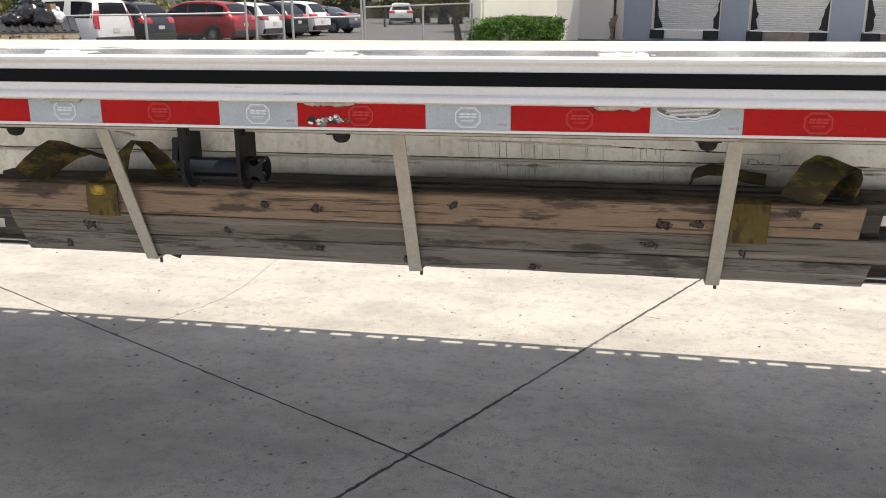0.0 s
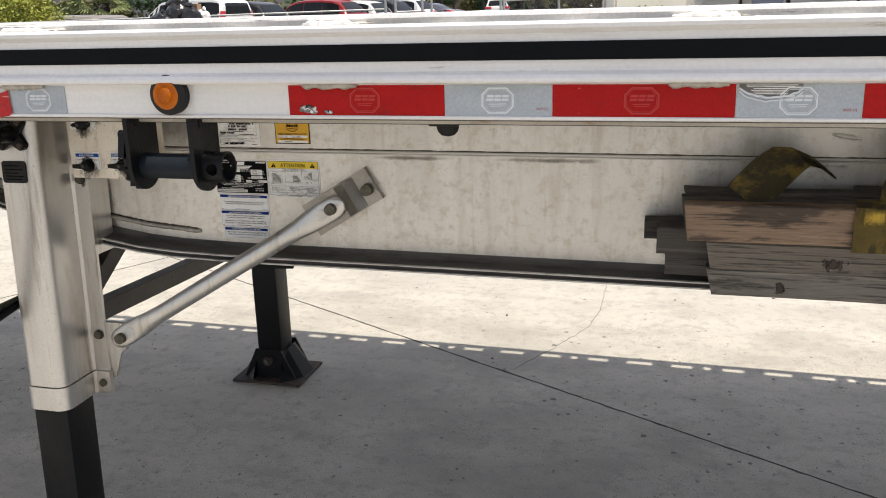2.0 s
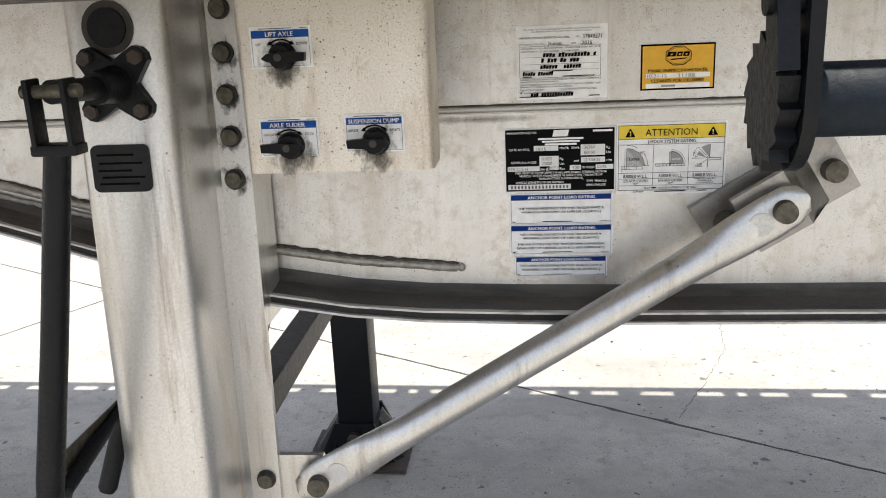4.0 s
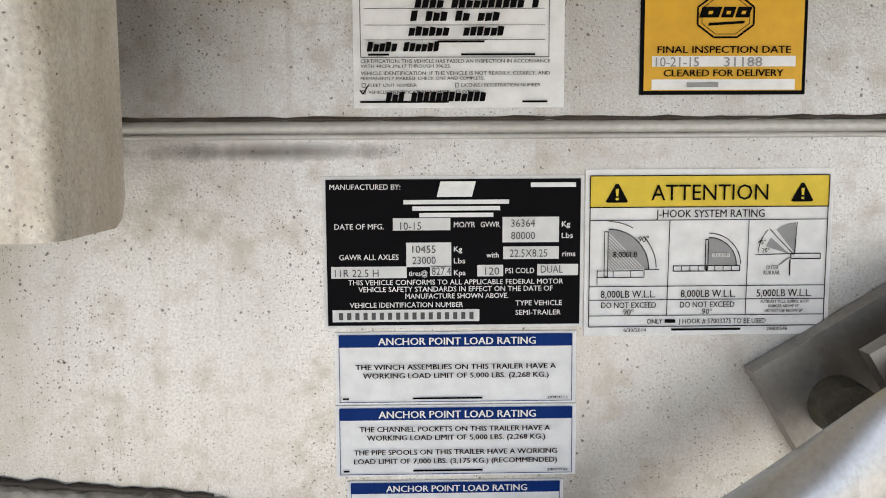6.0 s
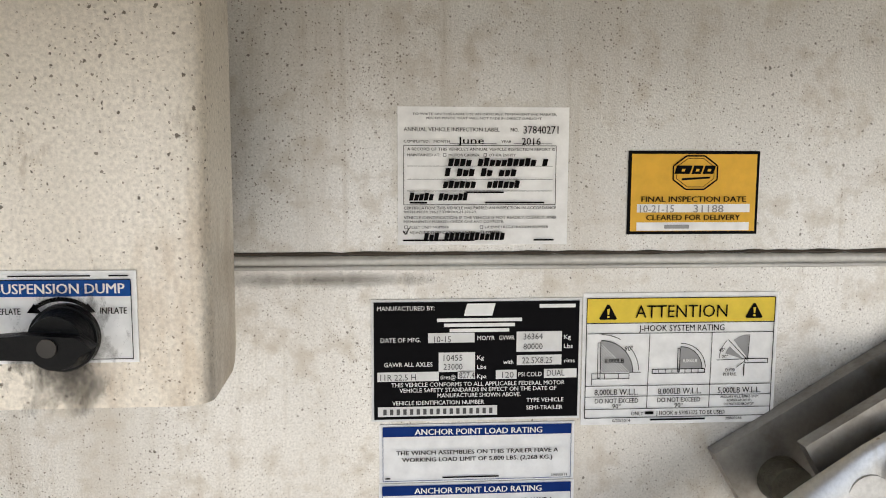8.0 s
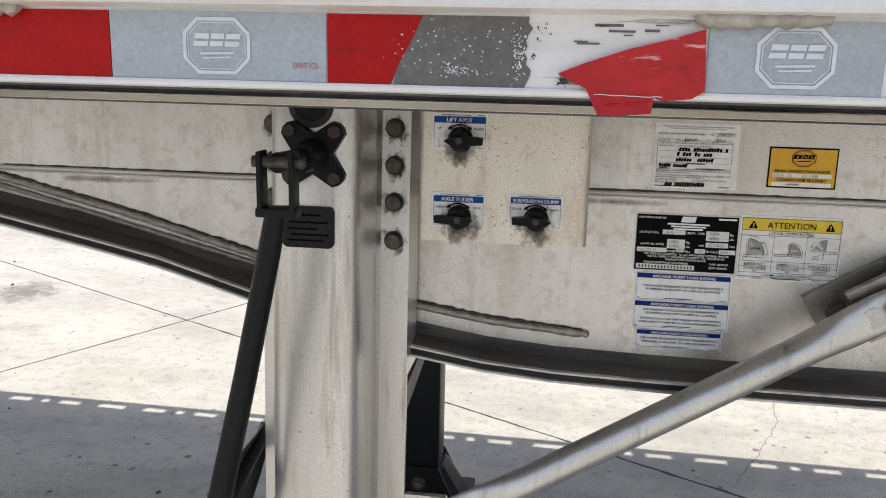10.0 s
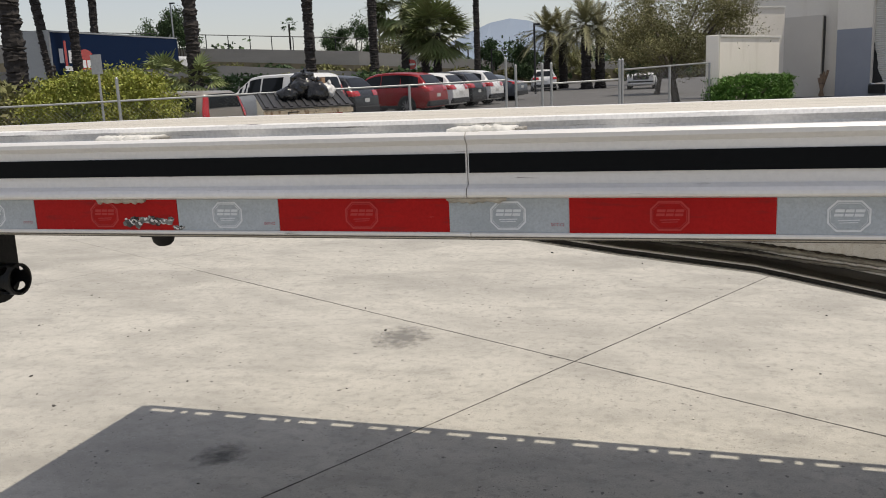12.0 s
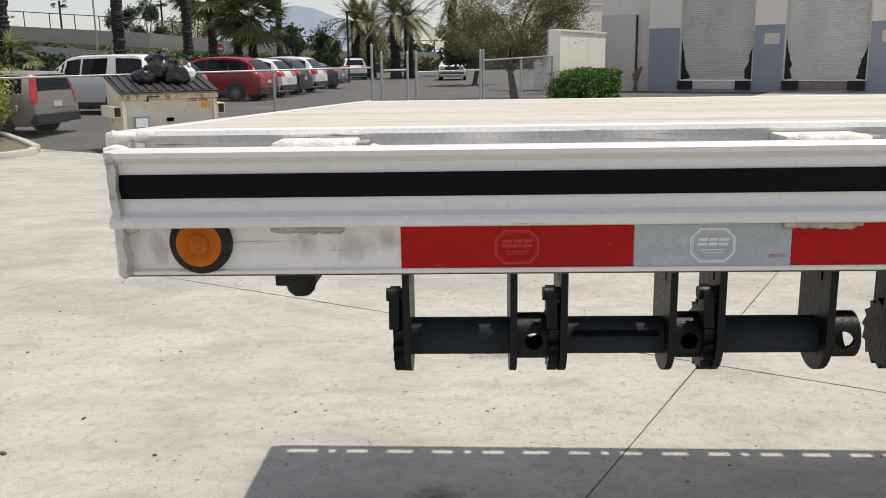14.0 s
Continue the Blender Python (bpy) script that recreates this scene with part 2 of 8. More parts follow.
M["white_tape"] = material("silver reflective tape", (0.45, 0.495, 0.53), (0.36, 0.40, 0.43), 9, (1, 1, 2), grit=0.55, rough=0.45, bump=0.12, fine=300)
M["emblem_w"] = plain("pale emblem print", (0.72, 0.75, 0.775), 0.4)
M["emblem_r"] = plain("red emblem print", (0.50, 0.024, 0.022), 0.35)
M["residue"] = material("grey adhesive residue", (0.17, 0.165, 0.155), (0.11, 0.105, 0.10), 20, grit=0.7, rough=0.7, bump=0.3, fine=160, stain=((0.5, 0.48, 0.44), 26, 0.66, 0.74, (1, 1, 2)))
M["paper"] = material("white vinyl label", (0.88, 0.88, 0.87), (0.84, 0.84, 0.83), 20, rough=0.4, bump=0.02)
M["ink"] = plain("black ink", (0.004, 0.004, 0.004), 0.6, 0, 0.04)
M["plate_black"] = plain("black plate", (0.004, 0.004, 0.005), 0.5, 0, 0.05)
M["plate_dull"] = material("dull black plate", (0.012, 0.012, 0.013), (0.024, 0.023, 0.022), 40, rough=0.55, bump=0.1, gloss=0.2)
M["blue"] = plain("blue print", (0.007, 0.034, 0.185), 0.5, 0, 0.06)
M["valve_blue"] = plain("bright blue print", (0.016, 0.085, 0.33), 0.5, 0, 0.06)
M["yellow"] = plain("yellow print", (0.85, 0.62, 0.03), 0.4)
M["amberlabel"] = plain("orange yellow print", (0.80, 0.44, 0.018), 0.4)
M["silverbox"] = plain("silver etched field", (0.78, 0.78, 0.77), 0.35)
M["typed"] = plain("worn typing", (0.11, 0.11, 0.11), 0.5, 0, 0.1)
M["greyprint"] = plain("grey print", (0.33, 0.33, 0.33), 0.5)
M["amber"] = material("amber lens", (0.55, 0.14, 0.003), (0.42, 0.10, 0.003), 30, rough=0.3, bump=0.05, gloss=0.3)
M["bracket"] = material("dull bracket aluminium", (0.40, 0.38, 0.35), (0.27, 0.255, 0.235), 12, rough=0.38, metal=0.85, bump=0.1, fine=260, stain=((0.18, 0.155, 0.125), 16, 0.52, 0.70, (1, 1, 1)))
M["smear"] = material("oily smear", (0.14, 0.11, 0.08), (0.26, 0.22, 0.17), 60, rough=0.5)
M["scrape"] = material("scraped tape backing", (0.30, 0.29, 0.27), (0.03, 0.03, 0.03), 55, (1, 1, 1.6), rough=0.5, bump=0.3, fine=160, stain=((0.70, 0.69, 0.66), 70, 0.54, 0.60, (1, 1, 2)), stain2=((0.02, 0.02, 0.02), 45, 0.54, 0.58, (1, 1, 1)))
M["grime_line"] = material("black brown grime", (0.035, 0.027, 0.020), (0.085, 0.066, 0.048), 45, rough=0.6, bump=0.2)
M["drip"] = material("brown drip", (0.36, 0.32, 0.265), (0.22, 0.185, 0.14), 60, rough=0.5)
M["rubber"] = material("black rubber", (0.016, 0.016, 0.016), (0.026, 0.025, 0.024), 20, rough=0.6, bump=0.15, fine=160, gloss=0.2)


# ---- geometry helpers ----
def part(name, bm, mat, parent=None, label=""):
    """Links a bmesh as one mesh object under a thing or a part."""
    me = bpy.data.meshes.new(name)
    bm.to_mesh(me)
    bm.free()
    me.materials.append(M[mat])
    ob = new(name, me)
    if parent:
        ob.parent = parent
        ob.matrix_parent_inverse = parent.matrix_world.inverted() if parent.type != "EMPTY" else Matrix.Identity(4)
    if label:
        tagged(ob, label)
    return ob


def shared(name, me, parent, m=None, label=""):
    """Another object on an existing mesh."""
    ob = new(name, me)
    ob.parent = parent
    if m is not None:
        ob.matrix_local = m
    if label:
        tagged(ob, label)
    return ob


def thing(name, label, category, group="", kind=""):
    return tagged(new(name), label, category, group, kind)


def add_box(bm, x0, x1, y0, y1, z0, z1, bevel=0.0, m=None):
    r = bmesh.ops.create_cube(bm, size=1.0)
    mat = Matrix.Translation(((x0 + x1) / 2, (y0 + y1) / 2, (z0 + z1) / 2)) @ Matrix.Diagonal((abs(x1 - x0), abs(y1 - y0), abs(z1 - z0), 1))
    if m is not None:
        mat = m @ mat
    bmesh.ops.transform(bm, matrix=mat, verts=r["verts"])
    if bevel:
        edges = list({e for v in r["verts"] for e in v.link_edges})
        bmesh.ops.bevel(bm, geom=edges, offset=bevel, segments=2, affect="EDGES", profile=0.6)
    return bm


def box(x0, x1, y0, y1, z0, z1, bevel=0.0, m=None):
    return add_box(bmesh.new(), x0, x1, y0, y1, z0, z1, bevel, m)


def add_cyl(bm, p, q, r, n=20, r2=None, caps=True):
    p, q = Vector(p), Vector(q)
    d = q - p
    m = Matrix.Translation((p + q) / 2) @ d.to_track_quat("Z", "Y").to_matrix().to_4x4()
    bmesh.ops.create_cone(bm, cap_ends=caps, segments=n, radius1=r, radius2=r if r2 is None else r2, depth=d.length, matrix=m)
    return bm


def cyl(p, q, r, n=20, r2=None):
    return smooth(add_cyl(bmesh.new(), p, q, r, n, r2))


def smooth(bm, angle=40):
    for f in bm.faces:
        f.smooth = True
    lim = radians(angle)
    for e in bm.edges:
        e.smooth = len(e.link_faces) == 2 and e.calc_face_angle(0) < lim
    return bm


def add_sweep(bm, pts, rings, closed=True):
    """Joins rings (lists of points, all of one length) into a skin with end caps."""
    vs = [[bm.verts.new(p) for p in ring] for ring in rings]
    n = len(rings[0])
    for a, b in zip(vs, vs[1:]):
        for i in range(n if closed else n - 1):
            j = (i + 1) % n
            bm.faces.new((a[i], a[j], b[j], b[i]))
    if closed:
        bm.faces.new(vs[0])
        bm.faces.new(list(reversed(vs[-1])))
    bmesh.ops.recalc_face_normals(bm, faces=bm.faces)
    return bm


def extrude_x(profile, x0, x1):
    """A (y, z) outline drawn out along x."""
    return add_sweep(bmesh.new(), None, [[(x, y, z) for y, z in profile] for x in (x0, x1)])


def extrude_y(profile, y0, y1):
    """An (x, z) outline drawn out along y."""
    return add_sweep(bmesh.new(), None, [[(x, y, z) for x, z in profile] for y in (y0, y1)])


def add_tube(bm, pts, r, n=10, radii=None):
    pts = [Vector(p) for p in pts]
    rings = []
    ref = Vector((0, 0, 1))
    for i, p in enumerate(pts):
        d = (pts[min(i + 1, len(pts) - 1)] - pts[max(i - 1, 0)]).normalized()
        a = d.cross(ref)
        if a.length < 0.2:
            a = d.cross(Vector((0, 1, 0)))
        a.normalize()
        b = d.cross(a).normalized()
        rr = radii[i] if radii else r
        rings.append([p + (a * math.cos(2 * math.pi * k / n) + b * math.sin(2 * math.pi * k / n)) * rr for k in range(n)])
    return add_sweep(bm, None, rings)


def tube(pts, r, n=10, radii=None):
    return smooth(add_tube(bmesh.new(), pts, r, n, radii), 50)


def bead(pts, r, seed=0, step=0.006, lump=0.35, n=8):
    """A lumpy weld bead along a line of points."""
    rnd = random.Random(seed)
    out, rad = [], []
    for a, b in zip(pts, pts[1:]):
        a, b = Vector(a), Vector(b)
        k = max(2, int((b - a).length / step))
        for i in range(k):
            out.append(a.lerp(b, i / k) + Vector((0, rnd.uniform(-1, 1), rnd.uniform(-1, 1))) * r * 0.15)
            rad.append(r * (1 + rnd.uniform(-lump, lump)))
    out.append(Vector(pts[-1]))
    rad.append(r * 0.6)
    rad[0] = r * 0.5
    return tube(out, r, n, rad)


# ---- flatbed trailer ----
X0, X1 = -6.905, 7.7
DECK = 1.622
trailer = thing("flatbed_trailer", "weathered aluminium flatbed semi-trailer standing on its landing legs", "trailer")



def settle(bm):
    """The deck falls a little towards the far side and runs slightly askew."""
    for v in bm.verts:
        d_ = max(0.0, v.co.y - 1.80)
        v.co.z -= d_ * 0.034
        v.co.y -= d_ / 2.4 * 0.021 * (v.co.x + 3.0)
    return bm


# outer rub rail: upper fluted band with two rounded beads, lower flat face for the tape, a lip at the bottom
RUB = [(1.708, 1.606), (1.694, 1.609), (1.686, 1.608), (1.681, 1.604), (1.681, 1.598), (1.686, 1.593), (1.691, 1.590), (1.691, 1.532),
       (1.687, 1.5300), (1.6810, 1.5270), (1.6780, 1.5222), (1.6775, 1.5178), (1.6795, 1.5148), (1.686, 1.513), (1.700, 1.512), (1.700, 1.4592), (1.6972, 1.4588),
       (1.6960, 1.4568), (1.6965, 1.4538), (1.6990, 1.4525), (1.711, 1.4525), (1.711, 1.512), (1.708, 1.520)]
SEAM = -4.856
for a, b in ((X0, SEAM - 0.0007), (SEAM + 0.0007, X1)):
    part("rub_rail", smooth(extrude_x(RUB, a, b), 25), "rail", trailer, "fluted pale aluminium rub rail")
for a, b in ((X0 + 0.012, SEAM - 0.003), (SEAM + 0.003, X1)):
    part("black_stripe", box(a, b, 1.6885, 1.6908, 1.549, 1.5775), "stripe", trailer, "black vinyl stripe")

# inner side rails
SIDE = [(1.774, 1.452), (1.773, 1.4438), (1.762, 1.4432), (1.762, 1.437), (1.835, 1.437), (1.835, 1.445), (1.782, 1.447), (1.780, 1.600), (1.800, 1.600),
        (1.800, DECK), (1.774, DECK + 0.003), (1.768, DECK + 0.001), (1.765, DECK - 0.005), (1.770, DECK - 0.014)]
part("side_rail", smooth(extrude_x(SIDE, X0, X1), 25), "siderail", trailer, "inner aluminium side rail")
MID = 1.690 + 1.295
FAR = [(2 * MID - y, z) for y, z in SIDE]
part("side_rail", smooth(settle(extrude_x(FAR, X0, X1)), 25), "rail", trailer)
part("rub_rail", smooth(settle(extrude_x([(2 * MID - 1.727 - (y - 1.711) * 1.065, z) for y, z in RUB], X0, X1)), 25), "rail", trailer)

# deck planks, drawn lengthwise, with fine ribs
Y_IN, Y_OUT = 1.801, 2 * MID - 1.801
NP = 13
wp = (Y_OUT - Y_IN) / NP
for i in range(NP):
    y0 = Y_IN + i * wp
    prof = [(y0, 1.575), (y0, DECK - 0.016), (y0 + 0.002, DECK - 0.015), (y0 + 0.002, DECK - 0.004), (y0 + 0.005, DECK)]
    for k in range(1, 6):
        yc = y0 + wp * k / 6
        prof += [(yc - 0.006, DECK), (yc - 0.004, DECK - 0.0025), (yc + 0.004, DECK - 0.0025), (yc + 0.006, DECK)]
    prof += [(y0 + wp - 0.005, DECK), (y0 + wp - 0.002, DECK - 0.004), (y0 + wp - 0.002, DECK - 0.015), (y0 + wp, DECK - 0.016), (y0 + wp, 1.575)]
    part("deck_plank", settle(extrude_x(prof, X0 + 0.02, X1)), "deck", trailer)

# front end plate with bent, battered corner
rnd = random.Random(4)
bm = bmesh.new()
rows = []
for k in range(15):
    z = 1.4545 + (1.605 - 1.4545) * k / 14
    w = -0.002 + rnd.uniform(-0.001, 0.002)
    x = X0 - 0.001 + 0.05 * (1.605 - z) + rnd.uniform(-0.0008, 0.0008)
    rows.append([(x, 1.682 + rnd.uniform(-0.002, 0.003), z), (x + w + 0.012, 1.679, z), (x + w + 0.012, 1.72, z), (x, 1.72, z)])
part("corner_cap", smooth(add_sweep(bm, None, rows), 60), "lip", trailer, "dented aluminium corner cap")
part("end_rail", settle(box(X0 - 0.014, X0 + 0.018, 1.72, 2 * MID - 1.70, 1.445, DECK + 0.004, 0.004)), "rail", trailer, "front end rail")
for k, (p, q, r) in enumerate([((X0 - 0.008, 1.715, 1.620), (X0 + 0.042, 1.735, 1.620), 0.0068), ((X0 - 0.003, 1.688, 1.607), (X0 + 0.024, 1.696, 1.606), 0.0058),
                               ((X0 + 0.004, 1.688, 1.515), (X0 + 0.03, 1.69, 1.512), 0.005), ((X0 + 0.008, 1.694, 1.508), (X0 + 0.006, 1.694, 1.45), 0.004)]):
    part("weld_bead", bead([p, q], r, 50 + k), "caulk" if k < 2 else "weld", trailer)

# stake pockets and pipe spools in the gap between the rails
for side in (0, 1):
    for k in range(24):
        xc = -6.66 + 0.607 * k
        def ym(y):
            return y if side == 0 else 2 * MID - y
        for dx in (-0.046, 0.036):
            part("pocket_plate", settle(box(xc + dx, xc + dx + 0.010, *sorted((ym(1.7105), ym(1.7695))), 1.462, 1.598)), "rail", trailer)
        for dx in (0.203, 0.405):
            part("pipe_spool", settle(cyl((xc + dx, ym(1.7402), 1.47), (xc + dx, ym(1.7402), 1.585), 0.0285, 14)), "rail", trailer)
        if side == 0:
            w = 0.043 + 0.006 * rnd.random()
            part("weld_bead", bead([(xc - w, 1.7, 1.606), (xc + w, 1.7, 1.606)], 0.0105, 100 + k, 0.006, 0.12), "caulk", trailer, "lumpy white weld over the stake pocket")
            bm = box(xc - 0.052, xc + 0.048, 1.703, 1.766, 1.594, 1.6125, 0.004)
            part("pocket_cap", bm, "caulk", trailer)
            part("pocket_tab", box(xc + 0.05, xc + 0.062, 1.712, 1.752, 1.592, 1.611, 0.002), "weld", trailer)
            if k % 2 == 0:
                part("weld_bead", bead([(xc + 0.064, 1.70, 1.604), (xc + 0.078, 1.705, 1.605)], 0.006, 300 + k), "caulk", trailer)
            w = 0.05 + 0.006 * rnd.random()
            part("weld_bead", bead([(xc - w, 1.6925, 1.5108), (xc + w * rnd.uniform(0.6, 1), 1.6925, 1.5108)], 0.0066, 200 + k, 0.006, 0.3), "weld", trailer)

# dirty undersides of the rails; the shade of the gap is painted in too
part("dirt_seam", box(X0 + 0.02, X1, 1.7645, 1.7725, 1.4440, 1.4505), "groove", trailer, "dark strip of dirt and painted shade above the rail lip")
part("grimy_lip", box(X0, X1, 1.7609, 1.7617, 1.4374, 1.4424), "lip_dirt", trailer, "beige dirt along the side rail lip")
part("rail_underside", box(X0, X1, 1.7635, 1.8335, 1.4352, 1.4368), "flange", trailer, "dirty brown underside of the rail, shade in its colour")
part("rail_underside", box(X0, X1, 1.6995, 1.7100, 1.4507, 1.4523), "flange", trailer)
# reflective tape
TZ0, TZ1, TY = 1.4592, 1.5098, 1.6985


def octagon_ring(bm, hx, hz, cut, w, y=0.0):
    """A flat ring: a box hx by hz (half sizes) with its corners cut off."""
    def outline(e):
        x, z, c = hx - e, hz - e, cut - e * 0.586
        return [(x, -z + c), (x, z - c), (x - c, z), (-x + c, z), (-x, z - c), (-x, -z + c), (-x + c, -z), (x - c, -z)]
    o, n = outline(0.0), outline(w)
    for k in range(8):
        j = (k + 1) % 8
        bm.faces.new([bm.verts.new((p[0], y, p[1])) for p in (o[k], o[j], n[j], n[k])])


def emblem_mesh(mat):
    """An octagon with a bold slanted band of three blocks and a thin bar below it."""
    bm = bmesh.new()
    octagon_ring(bm, 0.0268, 0.0212, 0.0115, 0.0026)
    octagon_ring(bm, 0.0232, 0.0176, 0.0098, 0.0007)
    for u0, u1 in ((-0.0185, -0.0070), (-0.0055, 0.0050), (0.0065, 0.0180)):
        for z0, z1 in ((-0.0004, 0.0034), (0.0052, 0.0092)):
            bm.faces.new([bm.verts.new(p) for p in ((u0 + z0 * 0.2, 0, z0), (u1 + z0 * 0.2, 0, z0), (u1 + z1 * 0.2, 0, z1), (u0 + z1 * 0.2, 0, z1))])
    for z0, z1, h in ((-0.0068, -0.0052, 0.0135), (-0.0098, -0.0086, 0.0115)):
        bm.faces.new([bm.verts.new(p) for p in ((-h, 0, z0), (h, 0, z0 + 0.0008), (h, 0, z1 + 0.0008), (-h, 0, z1))])
    me = bpy.data.meshes.new("emblem")
    bm.to_mesh(me)
    bm.free()
    me.materials.append(M[mat])
    return me


EMB_W, EMB_R = emblem_mesh("emblem_w"), emblem_mesh("emblem_r")


def text_into(bm, s, x0, x1, z, h, y, bold=0.006):
    """Lettering in the plane of y: from x0 to x1, centred on height z, capitals h high. bold: how far the strokes are thickened."""
    cu = bpy.data.curves.new("t", "FONT")
    cu.body = s
    cu.resolution_u = 2
    ob = bpy.data.objects.new("t", cu)
    me = bpy.data.meshes.new_from_object(ob)
    bpy.data.objects.remove(ob)
    bpy.data.curves.remove(cu)
    co = np.array([v.co[:] for v in me.vertices]) if len(me.vertices) else np.zeros((0, 3))
    if len(co):
        a, b = co[:, 0].min(), co[:, 0].max()
        k = h / 0.7
        kx = (x1 - x0) / (b - a)
        for turn, dx in enumerate((-bold, bold) if bold > 0.002 else (0.0,)):
            vs = [bm.verts.new((x0 + (c[0] - a) * kx + dx * k, y - 0.0001 * turn, z + (c[1] - 0.35) * k)) for c in co]
            for p in me.polygons:
                try:
                    bm.faces.new([vs[i] for i in p.vertices])
                except ValueError:
                    pass
    bpy.data.meshes.remove(me)


bm = bmesh.new()
text_into(bm, "DOT-C2", 0, 0.019, 0, 0.0042, 0)
DOT = bpy.data.meshes.new("lettering")
bm.to_mesh(DOT)
bm.free()
DOT.materials.append(plain("dull red print", (0.50, 0.10, 0.12), 0.5))


def tape(x0, x1, red, emblem=True, parent=trailer):
    t = part("red_tape" if red else "white_tape", box(x0 + 0.0005, x1 - 0.0005, TY, TY + 0.002, TZ0, TZ1), "red" if red else "white_tape", parent,
             "worn red reflective tape" if red else "silver white reflective tape")
    if emblem:
        shared("emblem", EMB_R if red else EMB_W, t, Matrix.Translation((x0 + (x1 - x0) * (0.5 if red else 0.5), TY - 0.0008, (TZ0 + TZ1) / 2)))
    if not red and x1 - x0 > 0.16:
        shared("lettering", DOT, t, Matrix.Translation((x1 - 0.026, TY - 0.0008, TZ0 + 0.012)))
    return t


for k in range(-4, 17):
    s = -0.6635 + 0.4572 * k
    tape(s, s + 0.2794, True)
    tape(s + 0.2794, s + 0.4572, False, emblem=k != 1)
LS = [-6.560, -6.093, -5.632, -5.169, -4.710, -4.251, -3.795, -3.341]
for a, b in zip(LS, LS[1:]):
    tape(a, a + 0.2805, True)
    tape(a + 0.2805, b, False)
# torn stretch: short red stump, grey residue, a hanging red flap, then silver again
stump = extrude_y([(-3.3405, TZ0), (-3.292, TZ0), (-3.286, 1.474), (-3.276, 1.492), (-3.268, TZ1), (-3.3405, TZ1)], TY - 0.0003, TY + 0.0012)
part("red_tape", stump, "red", trailer, "short torn end of red reflective tape")
edge = [(-3.283, TZ1), (-3.190, TZ1)] + [(-3.190 + rnd.uniform(-0.003, 0.003), TZ1 - (TZ1 - TZ0) * k / 12) for k in range(1, 12)] + [(-3.192, TZ0), (-3.290, TZ0), (-3.286, 1.48)]
part("tape_residue", extrude_y(edge, TY + 0.0002, TY + 0.0015), "residue", trailer, "grey scraped adhesive residue")
edge = [(-3.168, 1.4700), (-3.150, 1.4775), (-3.118, 1.4885), (-3.092, 1.4950), (-3.066, 1.5030), (-3.0635, 1.460), (-3.072, 1.4545), (-3.085, 1.453), (-3.093, 1.4525),
        (-3.099, 1.4545), (-3.100, 1.4435), (-3.120, 1.4415), (-3.138, 1.4415), (-3.1435, 1.452), (-3.147, 1.460), (-3.160, 1.4655)]
flap = extrude_y(edge, TY - 0.0040, TY - 0.0028)
bmesh.ops.triangulate(flap, faces=flap.faces)
bmesh.ops.subdivide_edges(flap, edges=flap.edges[:], cuts=4, use_grid_fill=True)
bmesh.ops.triangulate(flap, faces=flap.faces)
for v in flap.verts:
    fold = noise.noise(Vector((v.co.x * 60 + v.co.z * 45, 3.1, v.co.z * 20))) + 0.5 * noise.noise(Vector((v.co.x * 170, 7.7, v.co.z * 150)))
    v.co.y -= 0.0022 * abs(fold) * (1.0 if v.co.x > -3.15 else 0.3) + 0.004 * max(0, 1.452 - v.co.z) / 0.01
part("torn_tape", smooth(flap, 50), "red_torn", trailer, "torn strip of red reflective tape hanging down")
rc = random.Random(9)
part("tape_crease", tube([(-3.141 + 0.0048 * k, TY - 0.0066 + rc.uniform(-0.0003, 0.0003), 1.4560 - 0.00008 * k + rc.uniform(-0.0004, 0.0004)) for k in range(11)], 0.00035, 6), "emblem_w", trailer, "pale crease across the torn tape")
part("tape_crease", tube([(-3.134 + 0.0055 * k, TY - 0.0078, 1.4492 + 0.0006 * k + rc.uniform(-0.0002, 0.0002)) for k in range(7)], 0.0004, 6), "red", trailer)
# white flecks where the residue is scratched through, dark flecks on the bare rail
rf = random.Random(77)
for mat_, spots in (("siderail", [(-3.1965, 1.484, 0.0040, 0.022, 110), (-3.2425, 1.4700, 0.011, 0.0035, 80), (-3.235, 1.484, 0.045, 0.020, 90)]), ("groove", [(-3.1865, 1.4815, 0.0018, 0.003, 14), (-3.165, 1.4655, 0.003, 0.0035, 26), (-3.180, 1.50, 0.006, 0.006, 20)])):
    g = bmesh.new()
    for cx, cz, rx, rz, count in spots:
        for k in range(count):
            x, z, s = rf.gauss(cx, rx * 0.6), rf.gauss(cz, rz * 0.6), rf.uniform(0.0002, 0.0008)
            if TZ0 + 0.001 < z < TZ1 - 0.001 and x < -3.150:
                m_ = Matrix.Translation((x, TY - 0.0002, z)) @ Euler((0, rf.uniform(0, 3), 0)).to_matrix().to_4x4()
                add_box(g, -s, s, -0.0002, 0.0002, -s * rf.uniform(0.3, 0.9), s * rf.uniform(0.3, 0.9), 0, m_)
    tagged(part("scuff_flecks", g, mat_, trailer), kind="stuff")
part("tape_residue", extrude_y([(-3.167, 1.4625), (-3.147, 1.4620), (-3.146, 1.4665), (-3.152, 1.4690), (-3.160, 1.4700), (-3.164, 1.4685)], TY + 0.0002, TY + 0.0012), "scrape", trailer)
for k in range(26):
    xx, zz = rnd.uniform(-3.16, -3.08), rnd.uniform(1.488, 1.506)
    if zz < 1.470 + (xx + 3.168) * 0.36 + 0.006:
        continue
    part("tape_residue", box(xx, xx + rnd.uniform(0.006, 0.022), TY + 0.0004, TY + 0.0014, zz, zz + rnd.uniform(0.0008, 0.002)), "residue", trailer)
